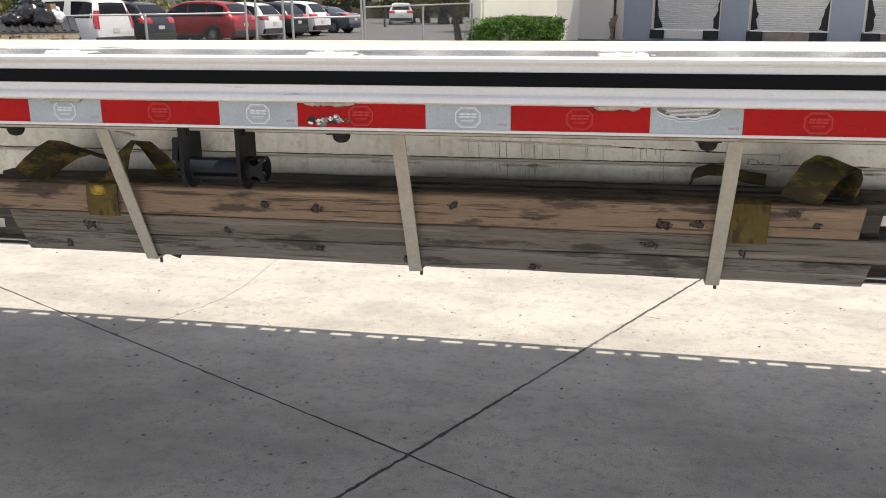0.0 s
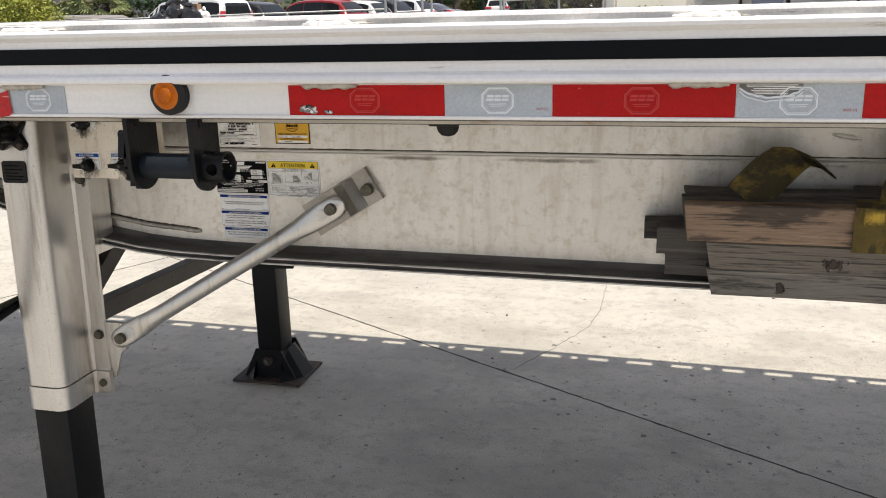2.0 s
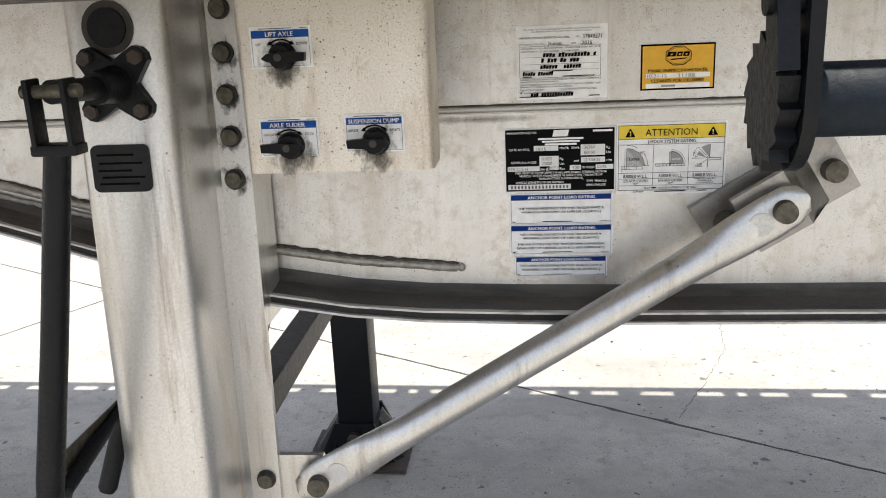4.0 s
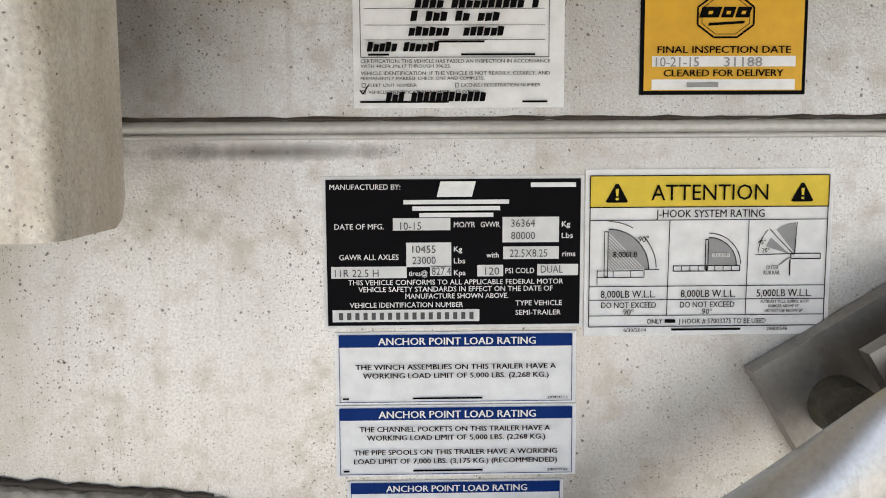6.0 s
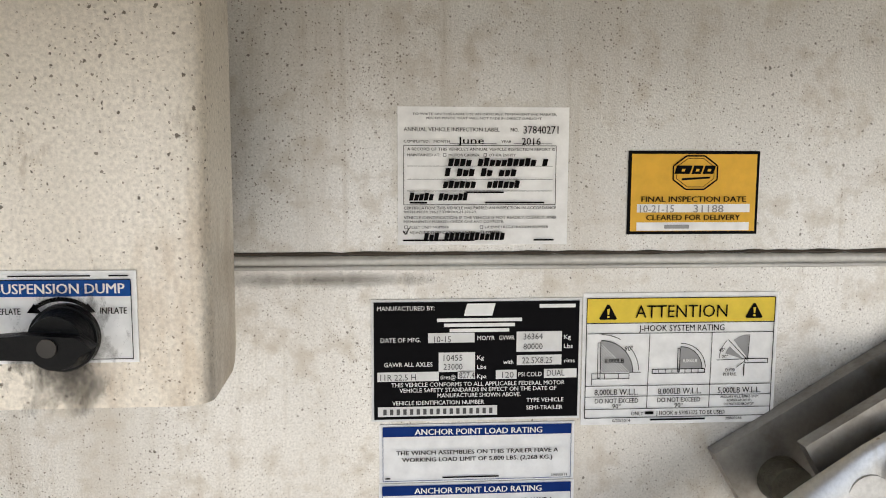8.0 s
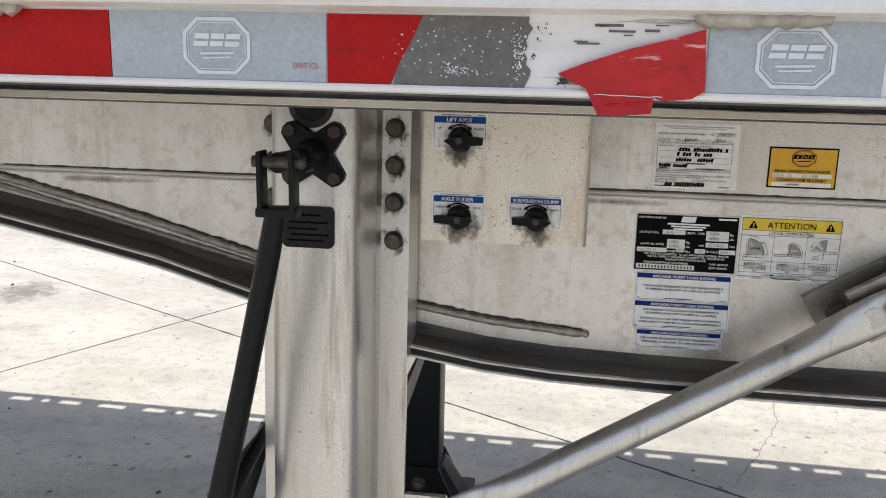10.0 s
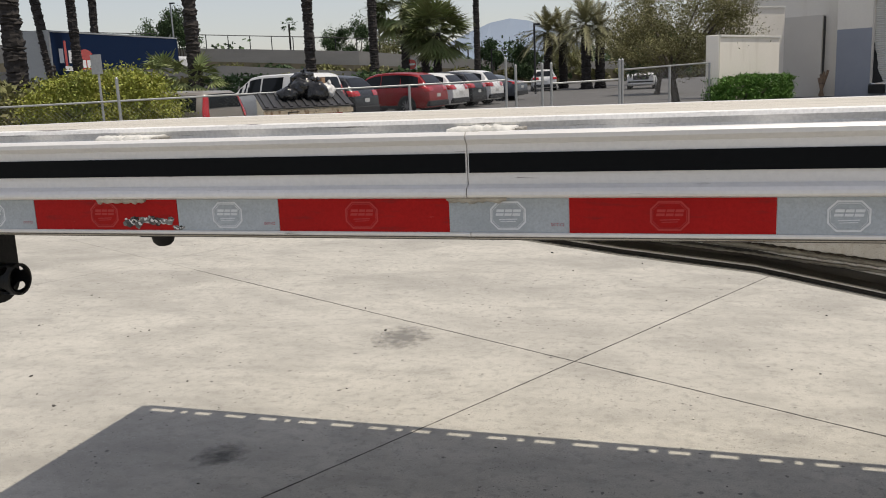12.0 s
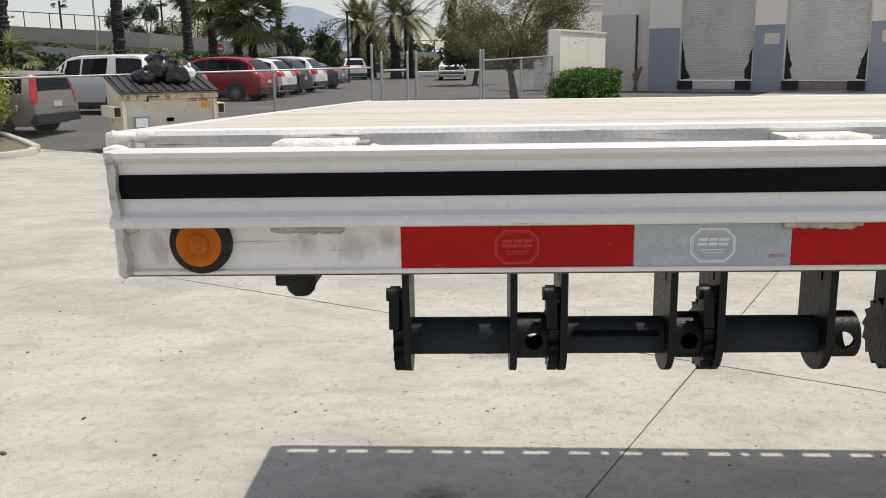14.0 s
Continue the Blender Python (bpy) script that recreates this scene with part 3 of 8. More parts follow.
tape(-3.0635, -2.943, False)
# scraped spots on the tape: torn shards of backing with dark rims and pale curls
def scrape(xx, zz, w, seed):
    rs_ = random.Random(seed)
    for lvl, (mat_, n_, k_) in enumerate((("groove", 3, 1.0), ("scrape", 5, 1.0), ("siderail", 3, 0.4))):
        for q in range(n_):
            cx, cz = xx + rs_.uniform(-0.8, 0.8) * w, zz + rs_.uniform(-0.3, 0.3) * w * 0.6
            r_ = w * rs_.uniform(0.25, 0.5) * k_
            tilt = rs_.uniform(-0.6, 0.6)
            pts = []
            for i in range(11):
                a = 2 * math.pi * i / 11
                e = rs_.uniform(0.45, 1.15)
                u_, v_ = r_ * e * math.cos(a), r_ * 0.8 * e * math.sin(a)
                pts.append((cx + u_ * math.cos(tilt) - v_ * math.sin(tilt), min(max(cz + u_ * math.sin(tilt) + v_ * math.cos(tilt), TZ0), TZ1 - 0.002)))
            part("tape_residue", extrude_y(pts, TY - 0.0006 - 0.0004 * lvl - 0.00005 * q, TY - 0.0002), mat_, trailer, "torn shard of tape backing" if lvl == 1 else "")
    for q in range(2):
        x0_ = xx + rs_.uniform(-0.8, 0.4) * w
        pts = [(x0_ + w * 0.10 * i, TY - 0.0018 - 0.001 * math.sin(i), min(max(zz + w * 0.16 * math.sin(i * 0.8 + q * 2), TZ0), TZ1)) for i in range(5)]
        part("tape_curl", tube(pts, 0.0009, 6), "siderail", trailer, "pale curl of torn tape")


for k, (xx, zz, w_) in enumerate(((-5.43, 1.473, 0.026), (-5.385, 1.473, 0.022), (-5.352, 1.463, 0.010), (-0.618, 1.470, 0.026), (-0.575, 1.476, 0.026), (-2.452, 1.468, 0.020), (-2.418, 1.464, 0.008))):
    scrape(xx, zz, w_, 40 + k)


# stretches where the rail is dented and the silver tape has wrinkled away from its upper edge
def dented_tape(x0, x1, seed):
    rs_ = random.Random(seed)
    n_ = 14
    lower = [(x0 + (x1 - x0) * k / n_, TZ1 - 0.006 - 0.014 * math.sin(math.pi * k / n_) ** 0.6 + rs_.uniform(-0.0012, 0.0012)) for k in range(n_ + 1)]
    part("bare_rail", extrude_y([(x0, TZ1 + 0.0004)] + lower + [(x1, TZ1 + 0.0004)], TY - 0.0007, TY - 0.0002), "residue", trailer, "bare scraped rail where the tape has peeled")
    for k in range(6):
        z = TZ1 - 0.0022 - 0.0026 * k
        e = 0.010 + 0.004 * k
        part("scratch", box(x0 + e * rs_.uniform(0.7, 1.2), x1 - e * rs_.uniform(0.7, 1.2), TY - 0.0011, TY - 0.0007, z, z + 0.0012), "siderail", trailer)
    for off, r_ in ((0.0, 0.0016), (-0.0055, 0.0011)):
        part("tape_wrinkle", tube([(x, TY - 0.0012 + rs_.uniform(-0.0004, 0.0004), z + off + rs_.uniform(-0.0008, 0.0008)) for x, z in lower], r_, 7), "emblem_w", trailer, "wrinkled edge of the silver tape")


dented_tape(0.085, 0.206, 3)
dented_tape(-1.752, -1.662, 5)

# amber marker lamps
for xc, zc, yo, rl in ((-6.802, 1.4935, 0.0, 0.0275), (-2.7195, 1.4948, -0.0068, 0.0250)):
    g = bmesh.new()
    for r0, r1, ya, yb in ((0.0355 if yo else 0.0378, 0.0355 if yo else 0.0378, 1.7005, 1.692 + yo), (0.0355 if yo else 0.0378, rl + 0.0002, 1.692 + yo, 1.6850 + yo)):
        add_cyl(g, (xc, ya, zc), (xc, yb, zc), r0, 40, r1)
    lampo = part("marker_lamp", smooth(g), "rubber", trailer, "round amber side marker lamp in a black rubber ring")
    g = bmesh.new()
    rings = []
    for i in range(25):
        r = rl * (1 - i / 24.5)
        dome = 0.0028 * max(0.0, 1 - (r / 0.0125) ** 2) + (0.0016 if r < 0.0128 else 0)
        y = 1.6848 + yo - 0.0016 * (1 - (r / rl) ** 2) - dome + (0.0008 if i % 2 else 0)
        rings.append([(xc + r * math.cos(2 * math.pi * k / 40), y, zc + r * math.sin(2 * math.pi * k / 40)) for k in range(40)])
    part("lens", smooth(add_sweep(g, None, rings), 15), "amber", lampo, "ribbed amber lens")

# grime under the pocket welds where the rail carries no tape
for xg, wg, zg in ((-6.70, 0.045, 1.470), (-6.645, 0.06, 1.458), (-6.60, 0.05, 1.474), (-6.87, 0.03, 1.462)):
    part("rail_grime", box(xg, xg + wg, 1.6990, 1.6996, zg, 1.512), "dust", trailer)
# small hanging tie-down stubs below the side rail
for xc, low in ((-6.710, 0.015), (-5.468, 0), (-2.242, 0), (-1.43, 0), (-0.606, 0), (0.201, 0)):
    g = bmesh.new()
    add_box(g, xc - 0.027, xc + 0.027, 1.790, 1.850, 1.428 - low, 1.437, 0.003)
    add_sweep(g, None, [[(xc + 0.002 + math.cos(q * math.pi / 9) * r_, 1.82 + math.sin(q * math.pi / 9) * r_, z_ - low) for q in range(18)] for r_, z_ in ((0.020, 1.430), (0.0205, 1.423), (0.018, 1.415), (0.012, 1.409), (0.004, 1.407))])
    part("tie_stub", smooth(g, 35), "rubber", trailer, "stubby black tie-down socket")

# main beams with a gooseneck sweep
FL = [(X0, 1.499), (-6.2, 1.484), (-5.6, 1.449), (-5.3, 1.392), (-5.09, 1.352), (-4.95, 1.334), (-4.68, 1.294), (-4.41, 1.261), (-4.17, 1.211), (-3.92, 1.160), (-3.80, 1.134), (-3.65, 1.089),
      (-3.52, 1.051), (-3.39, 1.014), (-3.27, 0.995), (-3.16, 0.986), (-3.02, 0.982), (-2.88, 0.980), (-2.6, 0.979), (-1.8, 0.975), (0, 0.973), (X1, 0.973)]


def flange_z(x):
    return float(np.interp(x, [p[0] for p in FL], [p[1] for p in FL]))


xs = sorted({round(p[0], 4) for p in FL} | {round(-5.6 + 0.07 * k, 4) for k in range(41)})
for yw, sgn in ((2.387, 1), (2 * MID - 2.387, -1)):
    g = bmesh.new()
    top = 1.576 - 0.034 * (yw - 1.80)
    add_sweep(g, None, [[(x, yw, flange_z(x) + 0.02), (x, yw, top), (x, yw + sgn * 0.009, top), (x, yw + sgn * 0.009, flange_z(x) + 0.02)] for x in xs])
    part("beam_web", smooth(g, 20), "web", trailer, "speckled aluminium beam web")
    # the flange's dark colour holds its grime and the shade on it
    for prof_, mat_, nm_, lab_ in (
            ([(-0.0595, 0.000), (-0.0595, 0.0165), (-0.030, 0.018), (-0.012, 0.0215), (-0.004, 0.029), (-0.0005, 0.037), (0.010, 0.037), (0.022, 0.025), (0.095, 0.0175), (0.095, 0.0)], "flange", "beam_flange", "grimy lower flange of the beam, shade in its colour"),
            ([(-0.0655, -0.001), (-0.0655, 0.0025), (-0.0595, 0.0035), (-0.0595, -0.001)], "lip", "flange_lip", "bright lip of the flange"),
            ([(-0.0607, 0.0035), (-0.0607, 0.0130), (-0.0595, 0.0130), (-0.0595, 0.0035)], "groove", "flange_groove", "black strip in the flange groove"),
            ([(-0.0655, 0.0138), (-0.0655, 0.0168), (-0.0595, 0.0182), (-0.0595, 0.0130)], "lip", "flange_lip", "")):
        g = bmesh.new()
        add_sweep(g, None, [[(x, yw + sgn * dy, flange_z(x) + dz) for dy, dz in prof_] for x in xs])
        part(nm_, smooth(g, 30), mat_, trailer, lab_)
# long seam along the web, and the curved weld that follows the gooseneck
g = bmesh.new()
for z, r in ((1.2770, 0.0040), (1.2715, 0.0018)):
    add_tube(g, [(x, 2.3872, z) for x in np.arange(-4.12, X1, 0.25)], r, 8)
part("web_seam", smooth(g, 60), "alu", trailer)
part("seam_grime", bead([(x, 2.3868, 1.2818) for x in np.arange(-4.1, 1.0, 0.3)], 0.0015, 77, 0.010, 0.45, 6), "grime_line", trailer, "dark grime line above the seam")
for k in range(11):
    xg = -4.05 + 0.47 * k + rnd.uniform(-0.1, 0.1)
    part("seam_grime", box(xg, xg + rnd.uniform(0.16, 0.3), 2.3858, 2.3866, 1.2560, 1.2695), "grime", trailer)
part("weld_bead", bead([(-4.80, 2.384, 1.352), (-4.57, 2.384, 1.326), (-4.12, 2.384, 1.264), (-3.86, 2.384, 1.203), (-3.66, 2.384, 1.148), (-3.39, 2.384, 1.079), (-3.27, 2.384, 1.060),
                        (-3.112, 2.384, 1.047)], 0.0058, 8, 0.005, 0.22), "weld", trailer, "ridged curved weld bead")
g = bmesh.new()
bmesh.ops.create_icosphere(g, subdivisions=2, radius=0.0062, matrix=Matrix.Translation((-3.111, 2.3845, 1.047)))
part("weld_end", smooth(g, 60), "weld", trailer, "rounded end of the weld")
part("weld_bead", bead([(-4.80, 2.3858, 1.3590), (-4.57, 2.3858, 1.3330), (-4.12, 2.3858, 1.2710), (-3.86, 2.3858, 1.2100), (-3.66, 2.3858, 1.1550), (-3.39, 2.3858, 1.0858), (-3.27, 2.3858, 1.0665), (-3.115, 2.3858, 1.0530)], 0.0024, 18, 0.008, 0.55), "grime_line", trailer)
part("weld_bead", bead([(-4.12, 2.3866, 1.2575), (-3.86, 2.3866, 1.1965), (-3.66, 2.3866, 1.1415), (-3.39, 2.3866, 1.0725), (-3.27, 2.3866, 1.0535), (-3.118, 2.3866, 1.0405)], 0.0011, 19, 0.012, 0.5), "smear", trailer)
part("weld_bead", bead([(-4.79, 2.384, 1.338), (-4.12, 2.384, 1.250), (-3.66, 2.384, 1.134), (-3.4, 2.384, 1.068)], 0.004, 9, 0.008, 0.2), "weld", trailer)
part("weld_bead", bead([(-0.42, 2.386, 1.332), (-0.18, 2.386, 1.328), (0.02, 2.386, 1.322)], 0.003, 12, 0.008, 0.7), "caulk", trailer)
part("weld_bead", bead([(0.02, 2.387, 1.322), (0.34, 2.387, 1.312)], 0.0015, 14, 0.008, 0.7), "groove", trailer)
# brown drip runs below that weld
for k in range(22):
    xd = rnd.uniform(-0.41, 0.16)
    zt, ln, wd = 1.329 - 0.02 * (xd + 0.42), rnd.uniform(0.15, 1.0) ** 2 * 0.10 + 0.008, rnd.uniform(0.0005, 0.0018)
    pts = []
    for q in range(9):
        t = q / 8
        pts.append((xd + 0.05 * t * ln + rnd.uniform(-0.0006, 0.0006) - wd * (1 - 0.5 * t), zt - ln * t))
    pts += [(p[0] + 2 * wd * (1 - 0.5 * q / 8), p[1]) for q, p in reversed(list(enumerate(pts)))]
    part("drip_stain", extrude_y(pts, 2.3866, 2.388), "drip", trailer)
part("weld_bead", bead([(-1.50, 2.384, 1.335), (-1.44, 2.384, 1.325)], 0.005, 13, 0.01, 0.5), "caulk", trailer)


# landing gear
def foot(xc, yc, parent):
    pad = part("foot_pad", box(xc - 0.165, xc + 0.165, yc - 0.135, yc + 0.135, 0.002, 0.014, 0.003), "rust", parent, "rusty steel foot pad")
    for y in (yc - 0.085, yc + 0.075):
        part("gusset", add_sweep(bmesh.new(), None, [[(xc - 0.125, yy, 0.013), (xc + 0.125, yy, 0.013), (xc + 0.062, yy, 0.15), (xc - 0.062, yy, 0.15)] for yy in (y, y + 0.010)]), "black_steel", pad)
    for sx in (-1, 1):
        part("gusset", add_sweep(bmesh.new(), None, [[(xc + sx * 0.066, yc - 0.13, 0.013), (xc + sx * 0.150, yc - 0.05, 0.013), (xc + sx * 0.07, yc - 0.03, 0.14), (xc + sx * 0.062, yc - 0.06, 0.14)],
                            [(xc + sx * 0.070, yc + 0.12, 0.013), (xc + sx * 0.155, yc + 0.05, 0.013), (xc + sx * 0.075, yc + 0.03, 0.14), (xc + sx * 0.066, yc + 0.06, 0.14)]]), "black_steel", pad)
    part("pivot_tube", tube([(xc, yc - 0.105, 0.10), (xc, yc + 0.10, 0.10)], 0.022, 16), "rust", pad)
    part("pivot_bolt", cyl((xc, yc - 0.112, 0.10), (xc, yc - 0.10, 0.10), 0.012, 6), "bolt", pad)


LX0, LX1, LY0, LY1 = -3.559, -3.433, 2.168, 2.302


def rounded_hat(e=0.0, fl=True):
    """Plan outline of the leg housing: a round-cornered box on two flanges."""
    r = 0.030
    pts = []
    if fl:
        pts += [(-3.612 - e, LY1 - e), (LX0 - e - 0.006, LY1 - e), (LX0 - e, LY1 - 0.008 - e)]
    else:
        pts += [(LX0 - e, LY1)]
    for cx, a0 in ((LX0 + r, math.pi), (LX1 - r, 1.5 * math.pi)):
        for k in range(6):
            a = a0 + math.pi / 2 * k / 5
            pts.append((cx + (r + e) * math.cos(a), LY0 + r + (r + e) * math.sin(a)))
    if fl:
        pts += [(LX1 + e, LY1 - 0.008 - e), (LX1 + e + 0.006, LY1 - e), (-3.384 + e, LY1 - e), (-3.384 + e, LY1 + 0.010), (-3.612 - e, LY1 + 0.010)]
    else:
        pts += [(LX1 + e, LY1)]
    return pts


def extrude_z(outline, z0, z1):
    return add_sweep(bmesh.new(), None, [[(x, y, z) for x, y in outline] for z in (z0, z1)])


leg = part("landing_leg", smooth(extrude_z(rounded_hat(), 0.648, 1.447), 35), "leg", trailer, "satin aluminium landing leg housing with bolted flanges")
part("collar", smooth(extrude_z(rounded_hat(0.004), 0.580, 0.646), 35), "leg", leg, "aluminium collar at the housing's foot")
part("leg_spacer", box(-3.612, -3.384, 2.312, 2.386, 0.99, 1.44), "leg", leg)
part("inner_leg", smooth(add_box(bmesh.new(), LX0 + 0.006, LX1 - 0.008, LY0 + 0.012, LY1 - 0.004, 0.05, 0.60, 0.012)), "black_steel", leg, "black telescoping steel inner leg")
foot(-3.494, 2.240, trailer)


def flange_bolt(x, z, y=LY1, r=0.0115, parent=None):
    g = bmesh.new()
    add_cyl(g, (x, y, z), (x, y - 0.003, z), r * 1.25, 18)
    w = part("washer", smooth(g), "washer", parent or leg)
    g = bmesh.new()
    add_cyl(g, (x, y - 0.003, z), (x, y - 0.011, z), r, 18, r * 0.93)
    part("bolt", smooth(g), "bolt", w)


for z in (1.428, 1.372, 1.317, 1.262, 1.204):
    flange_bolt(-3.594, z)
    flange_bolt(-3.4075, z)
for z in (0.757, 0.612):
    flange_bolt(-3.590, z)
    flange_bolt(-3.4035, z)
# greasy film round the upper bolts, also painting in shade beside the housing
for xa, xb in ((-3.612, -3.572), (-3.428, -3.385)):
    for zc in (1.372, 1.317, 1.262, 1.204):
        part("grease_smear", box(xa, xb, LY1 - 0.0012, LY1 - 0.0006, zc - 0.027, zc + 0.022), "grease", leg, "dark film of grease and painted shade round the bolt")
# grease port, mounting cross and maker's plate on the leg
g = bmesh.new()
add_cyl(g, (-3.4955, LY0 + 0.001, 1.411), (-3.4955, LY0 - 0.003, 1.411), 0.031, 28)
port = part("shaft_port", smooth(g), "washer", leg, "greasy black shaft port")
part("shaft_end", cyl((-3.4955, LY0 - 0.003, 1.411), (-3.4955, LY0 - 0.006, 1.411), 0.023, 24), "black_steel", port)
cross = []
for k in range(4):
    a = math.pi / 4 + k * math.pi / 2
    for da, r in ((-0.38, 0.040), (-0.24, 0.0505), (-0.08, 0.054), (0.08, 0.054), (0.24, 0.0505), (0.38, 0.040), (math.pi / 4, 0.0265)):
        cross.append((-3.490 + math.cos(a + da) * r, 1.347 + math.sin(a + da) * r))
cr = part("crank_flange", smooth(extrude_y(cross, LY0 - 0.014, LY0 - 0.0005), 30), "black_steel", leg, "black four-lobed crank flange")
for k in range(4):
    a = math.pi / 4 + k * math.pi / 2
    part("bolt", cyl((-3.490 + math.cos(a) * 0.043, LY0 - 0.014, 1.347 + math.sin(a) * 0.043), (-3.490 + math.cos(a) * 0.043, LY0 - 0.022, 1.347 + math.sin(a) * 0.043), 0.0085, 6), "rust", cr)
part("crank_boss", cyl((-3.490, LY0 - 0.013, 1.347), (-3.490, LY0 - 0.060, 1.347), 0.022, 24, 0.018), "black_steel", cr)
part("crank_shaft", cyl((-3.490, LY0 - 0.058, 1.347), (-3.492, 2.020, 1.352), 0.0125, 18), "black_steel", cr, "black crank shaft")
corner = []
for cx_, cz_, a0 in ((-3.471, 1.267, 0.0), (-3.528, 1.267, 0.5), (-3.528, 1.226, 1.0), (-3.471, 1.226, 1.5)):
    corner += [(cx_ + 0.008 * math.cos(math.pi * (a0 + q / 8)), cz_ + 0.008 * math.sin(math.pi * (a0 + q / 8))) for q in range(5)]
mp = part("maker_plate", extrude_y(corner, LY0 - 0.0035, LY0 - 0.0003), "plate_dull", leg, "dull black maker's plate with worn lettering")
g = bmesh.new()
for z, a, b in ((1.262, -3.528, -3.482), (1.252, -3.526, -3.472), (1.243, -3.528, -3.486), (1.235, -3.524, -3.470), (1.227, -3.528, -3.478)):
    add_box(g, a, b, LY0 - 0.0042, LY0 - 0.0034, z, z + 0.0025)
part("lettering_bar", g, "ink", mp)

# the leg stands a little out of plumb, its foot towards the outside
for o in (leg, *leg.children_recursive, *[c for c in trailer.children if c.name.startswith("foot_pad")][:1]):
    for q in (o, *(o.children_recursive if o.name.startswith("foot_pad") else ())):
        foot_ = q.name.startswith(("foot_pad", "gusset", "pivot"))
        for v in q.data.vertices:
            v.co.y -= 0.045 * (1.28 - (0.0 if foot_ else v.co.z))

# folding crank: fork, long shaft, bent grip
g = bmesh.new()
for dx in (-0.0225, 0.0165):
    add_box(g, -3.492 + dx, -3.492 + dx + 0.006, 2.008, 2.034, 1.298, 1.366, 0.002)
add_box(g, -3.517, -3.467, 2.008, 2.034, 1.288, 1.300, 0.003)
crank = part("crank_handle", smooth(g, 35), "black_steel", trailer, "black folding crank handle hanging from the leg")
part("fork_pin", cyl((-3.522, 2.021, 1.353), (-3.460, 2.021, 1.353), 0.007, 12), "bolt", crank)
part("crank_bar", tube([(-3.494, 2.021, 1.296), (-3.508, 2.026, 1.235), (-3.549, 2.043, 1.07), (-3.601, 2.065, 0.875), (-3.609, 2.071, 0.845), (-3.615, 2.088, 0.830), (-3.618, 2.110, 0.835)], 0.0150, 16,
                       [0.0135, 0.0142, 0.0152, 0.0168, 0.017, 0.0165, 0.014]), "black_steel", crank)
part("crank_arm", tube([(-3.616, 2.112, 0.835), (-3.626, 2.26, 0.851), (-3.630, 2.345, 0.860), (-3.634, 2.356, 0.852)], 0.011, 14), "black_steel", crank)
part("crank_grip", tube([(-3.632, 2.352, 0.862), (-3.645, 2.335, 0.815), (-3.668, 2.305, 0.722), (-3.670, 2.303, 0.716)], 0.0145, 16, [0.012, 0.0145, 0.0145, 0.011]), "rubber", crank, "black grip")
part("spring_strap", box(-3.633, -3.630, 2.10, 2.34, 0.842, 0.870, 0.001), "bolt", crank, "bare steel strap along the crank arm")

# brace strut from the leg to the web
P, Q = Vector((-3.322, 2.272, 0.757)), Vector((-2.680, 2.312, 1.142))
d = (Q - P).normalized()


def strut_ring(c, rw, rt):
    up = Vector((-d.z, 0, d.x)).normalized()
    out = d.cross(up).normalized()
    return [c + up * math.cos(2 * math.pi * k / 20) * rw + out * math.sin(2 * math.pi * k / 20) * rt for k in range(20)]


L = (Q - P).length
st = [(-0.036, 0.006, 0.006), (-0.030, 0.020, 0.007), (-0.012, 0.029, 0.007), (0.02, 0.031, 0.007), (0.07, 0.030, 0.010), (0.11, 0.026, 0.019), (0.15, 0.0235, 0.0235)]
rings = [strut_ring(P + d * s, w, t) for s, w, t in st] + [strut_ring(P + d * (L - s), w, t) for s, w, t in reversed(st)]
strut = part("brace_strut", smooth(add_sweep(bmesh.new(), None, rings), 50), "leg", trailer, "tubular aluminium brace strut with flattened ends")
for c in (P, Q):
    g = bmesh.new()
    add_cyl(g, c + Vector((0, -0.006, 0)), c + Vector((0, -0.020, 0)), 0.0155, 20, 0.0145)
    part("bolt", smooth(g), "bolt", strut)
    add = d * (0.034 if c == P else -0.034)
    g = bmesh.new()
    add_cyl(g, c + add + Vector((0, -0.0055, 0)), c + add + Vector((0, -0.0085, 0)), 0.016, 20)
    part("slot_washer", smooth(g), "alu", strut)
gus = extrude_y([(-3.386, 0.792), (-3.318, 0.792), (-3.298, 0.745), (-3.345, 0.700), (-3.372, 0.625), (-3.388, 0.622)], 2.286, 2.296)
part("strut_gusset", gus, "leg", trailer, "aluminium gusset plate")
up = Vector((-d.z, 0, d.x)).normalized()


def tilted(a, b, y):
    """A point a along and b across the strut's head, at depth y."""
    c = Q + d * a + up * b
    return (c.x, y, c.z)


g = bmesh.new()
add_sweep(g, None, [[tilted(a, b, y) for a, b in ((-0.100, -0.046), (0.110, -0.046), (0.110, 0.047), (-0.100, 0.047))] for y in (2.372, 2.3865)])
brk = part("strut_bracket", g, "bracket", trailer, "welded aluminium strut bracket on the beam web")
g = bmesh.new()
add_sweep(g, None, [[tilted(a, b, y) for a, b in ((-0.050, -0.042), (0.026, -0.042), (0.026, 0.042), (-0.050, 0.042))] for y in (2.326, 2.338)])
add_sweep(g, None, [[tilted(a, -0.042 if k else 0.042, y) for a, y in ((0.026, 2.326), (0.026, 2.338), (0.066, 2.372), (0.054, 2.372))] for k in (0, 1)])
part("bracket_step", g, "bracket", brk)
c = tilted(-0.066, 0.004, 2.372)
part("bolt", cyl(c, (c[0], 2.350, c[2]), 0.0175, 24, 0.0165), "bolt", brk, "greasy dark bolt behind the strut")
c = tilted(0.088, -0.006, 2.372)
part("bolt", cyl(c, (c[0], 2.353, c[2]), 0.016, 20, 0.015), "bolt", brk)

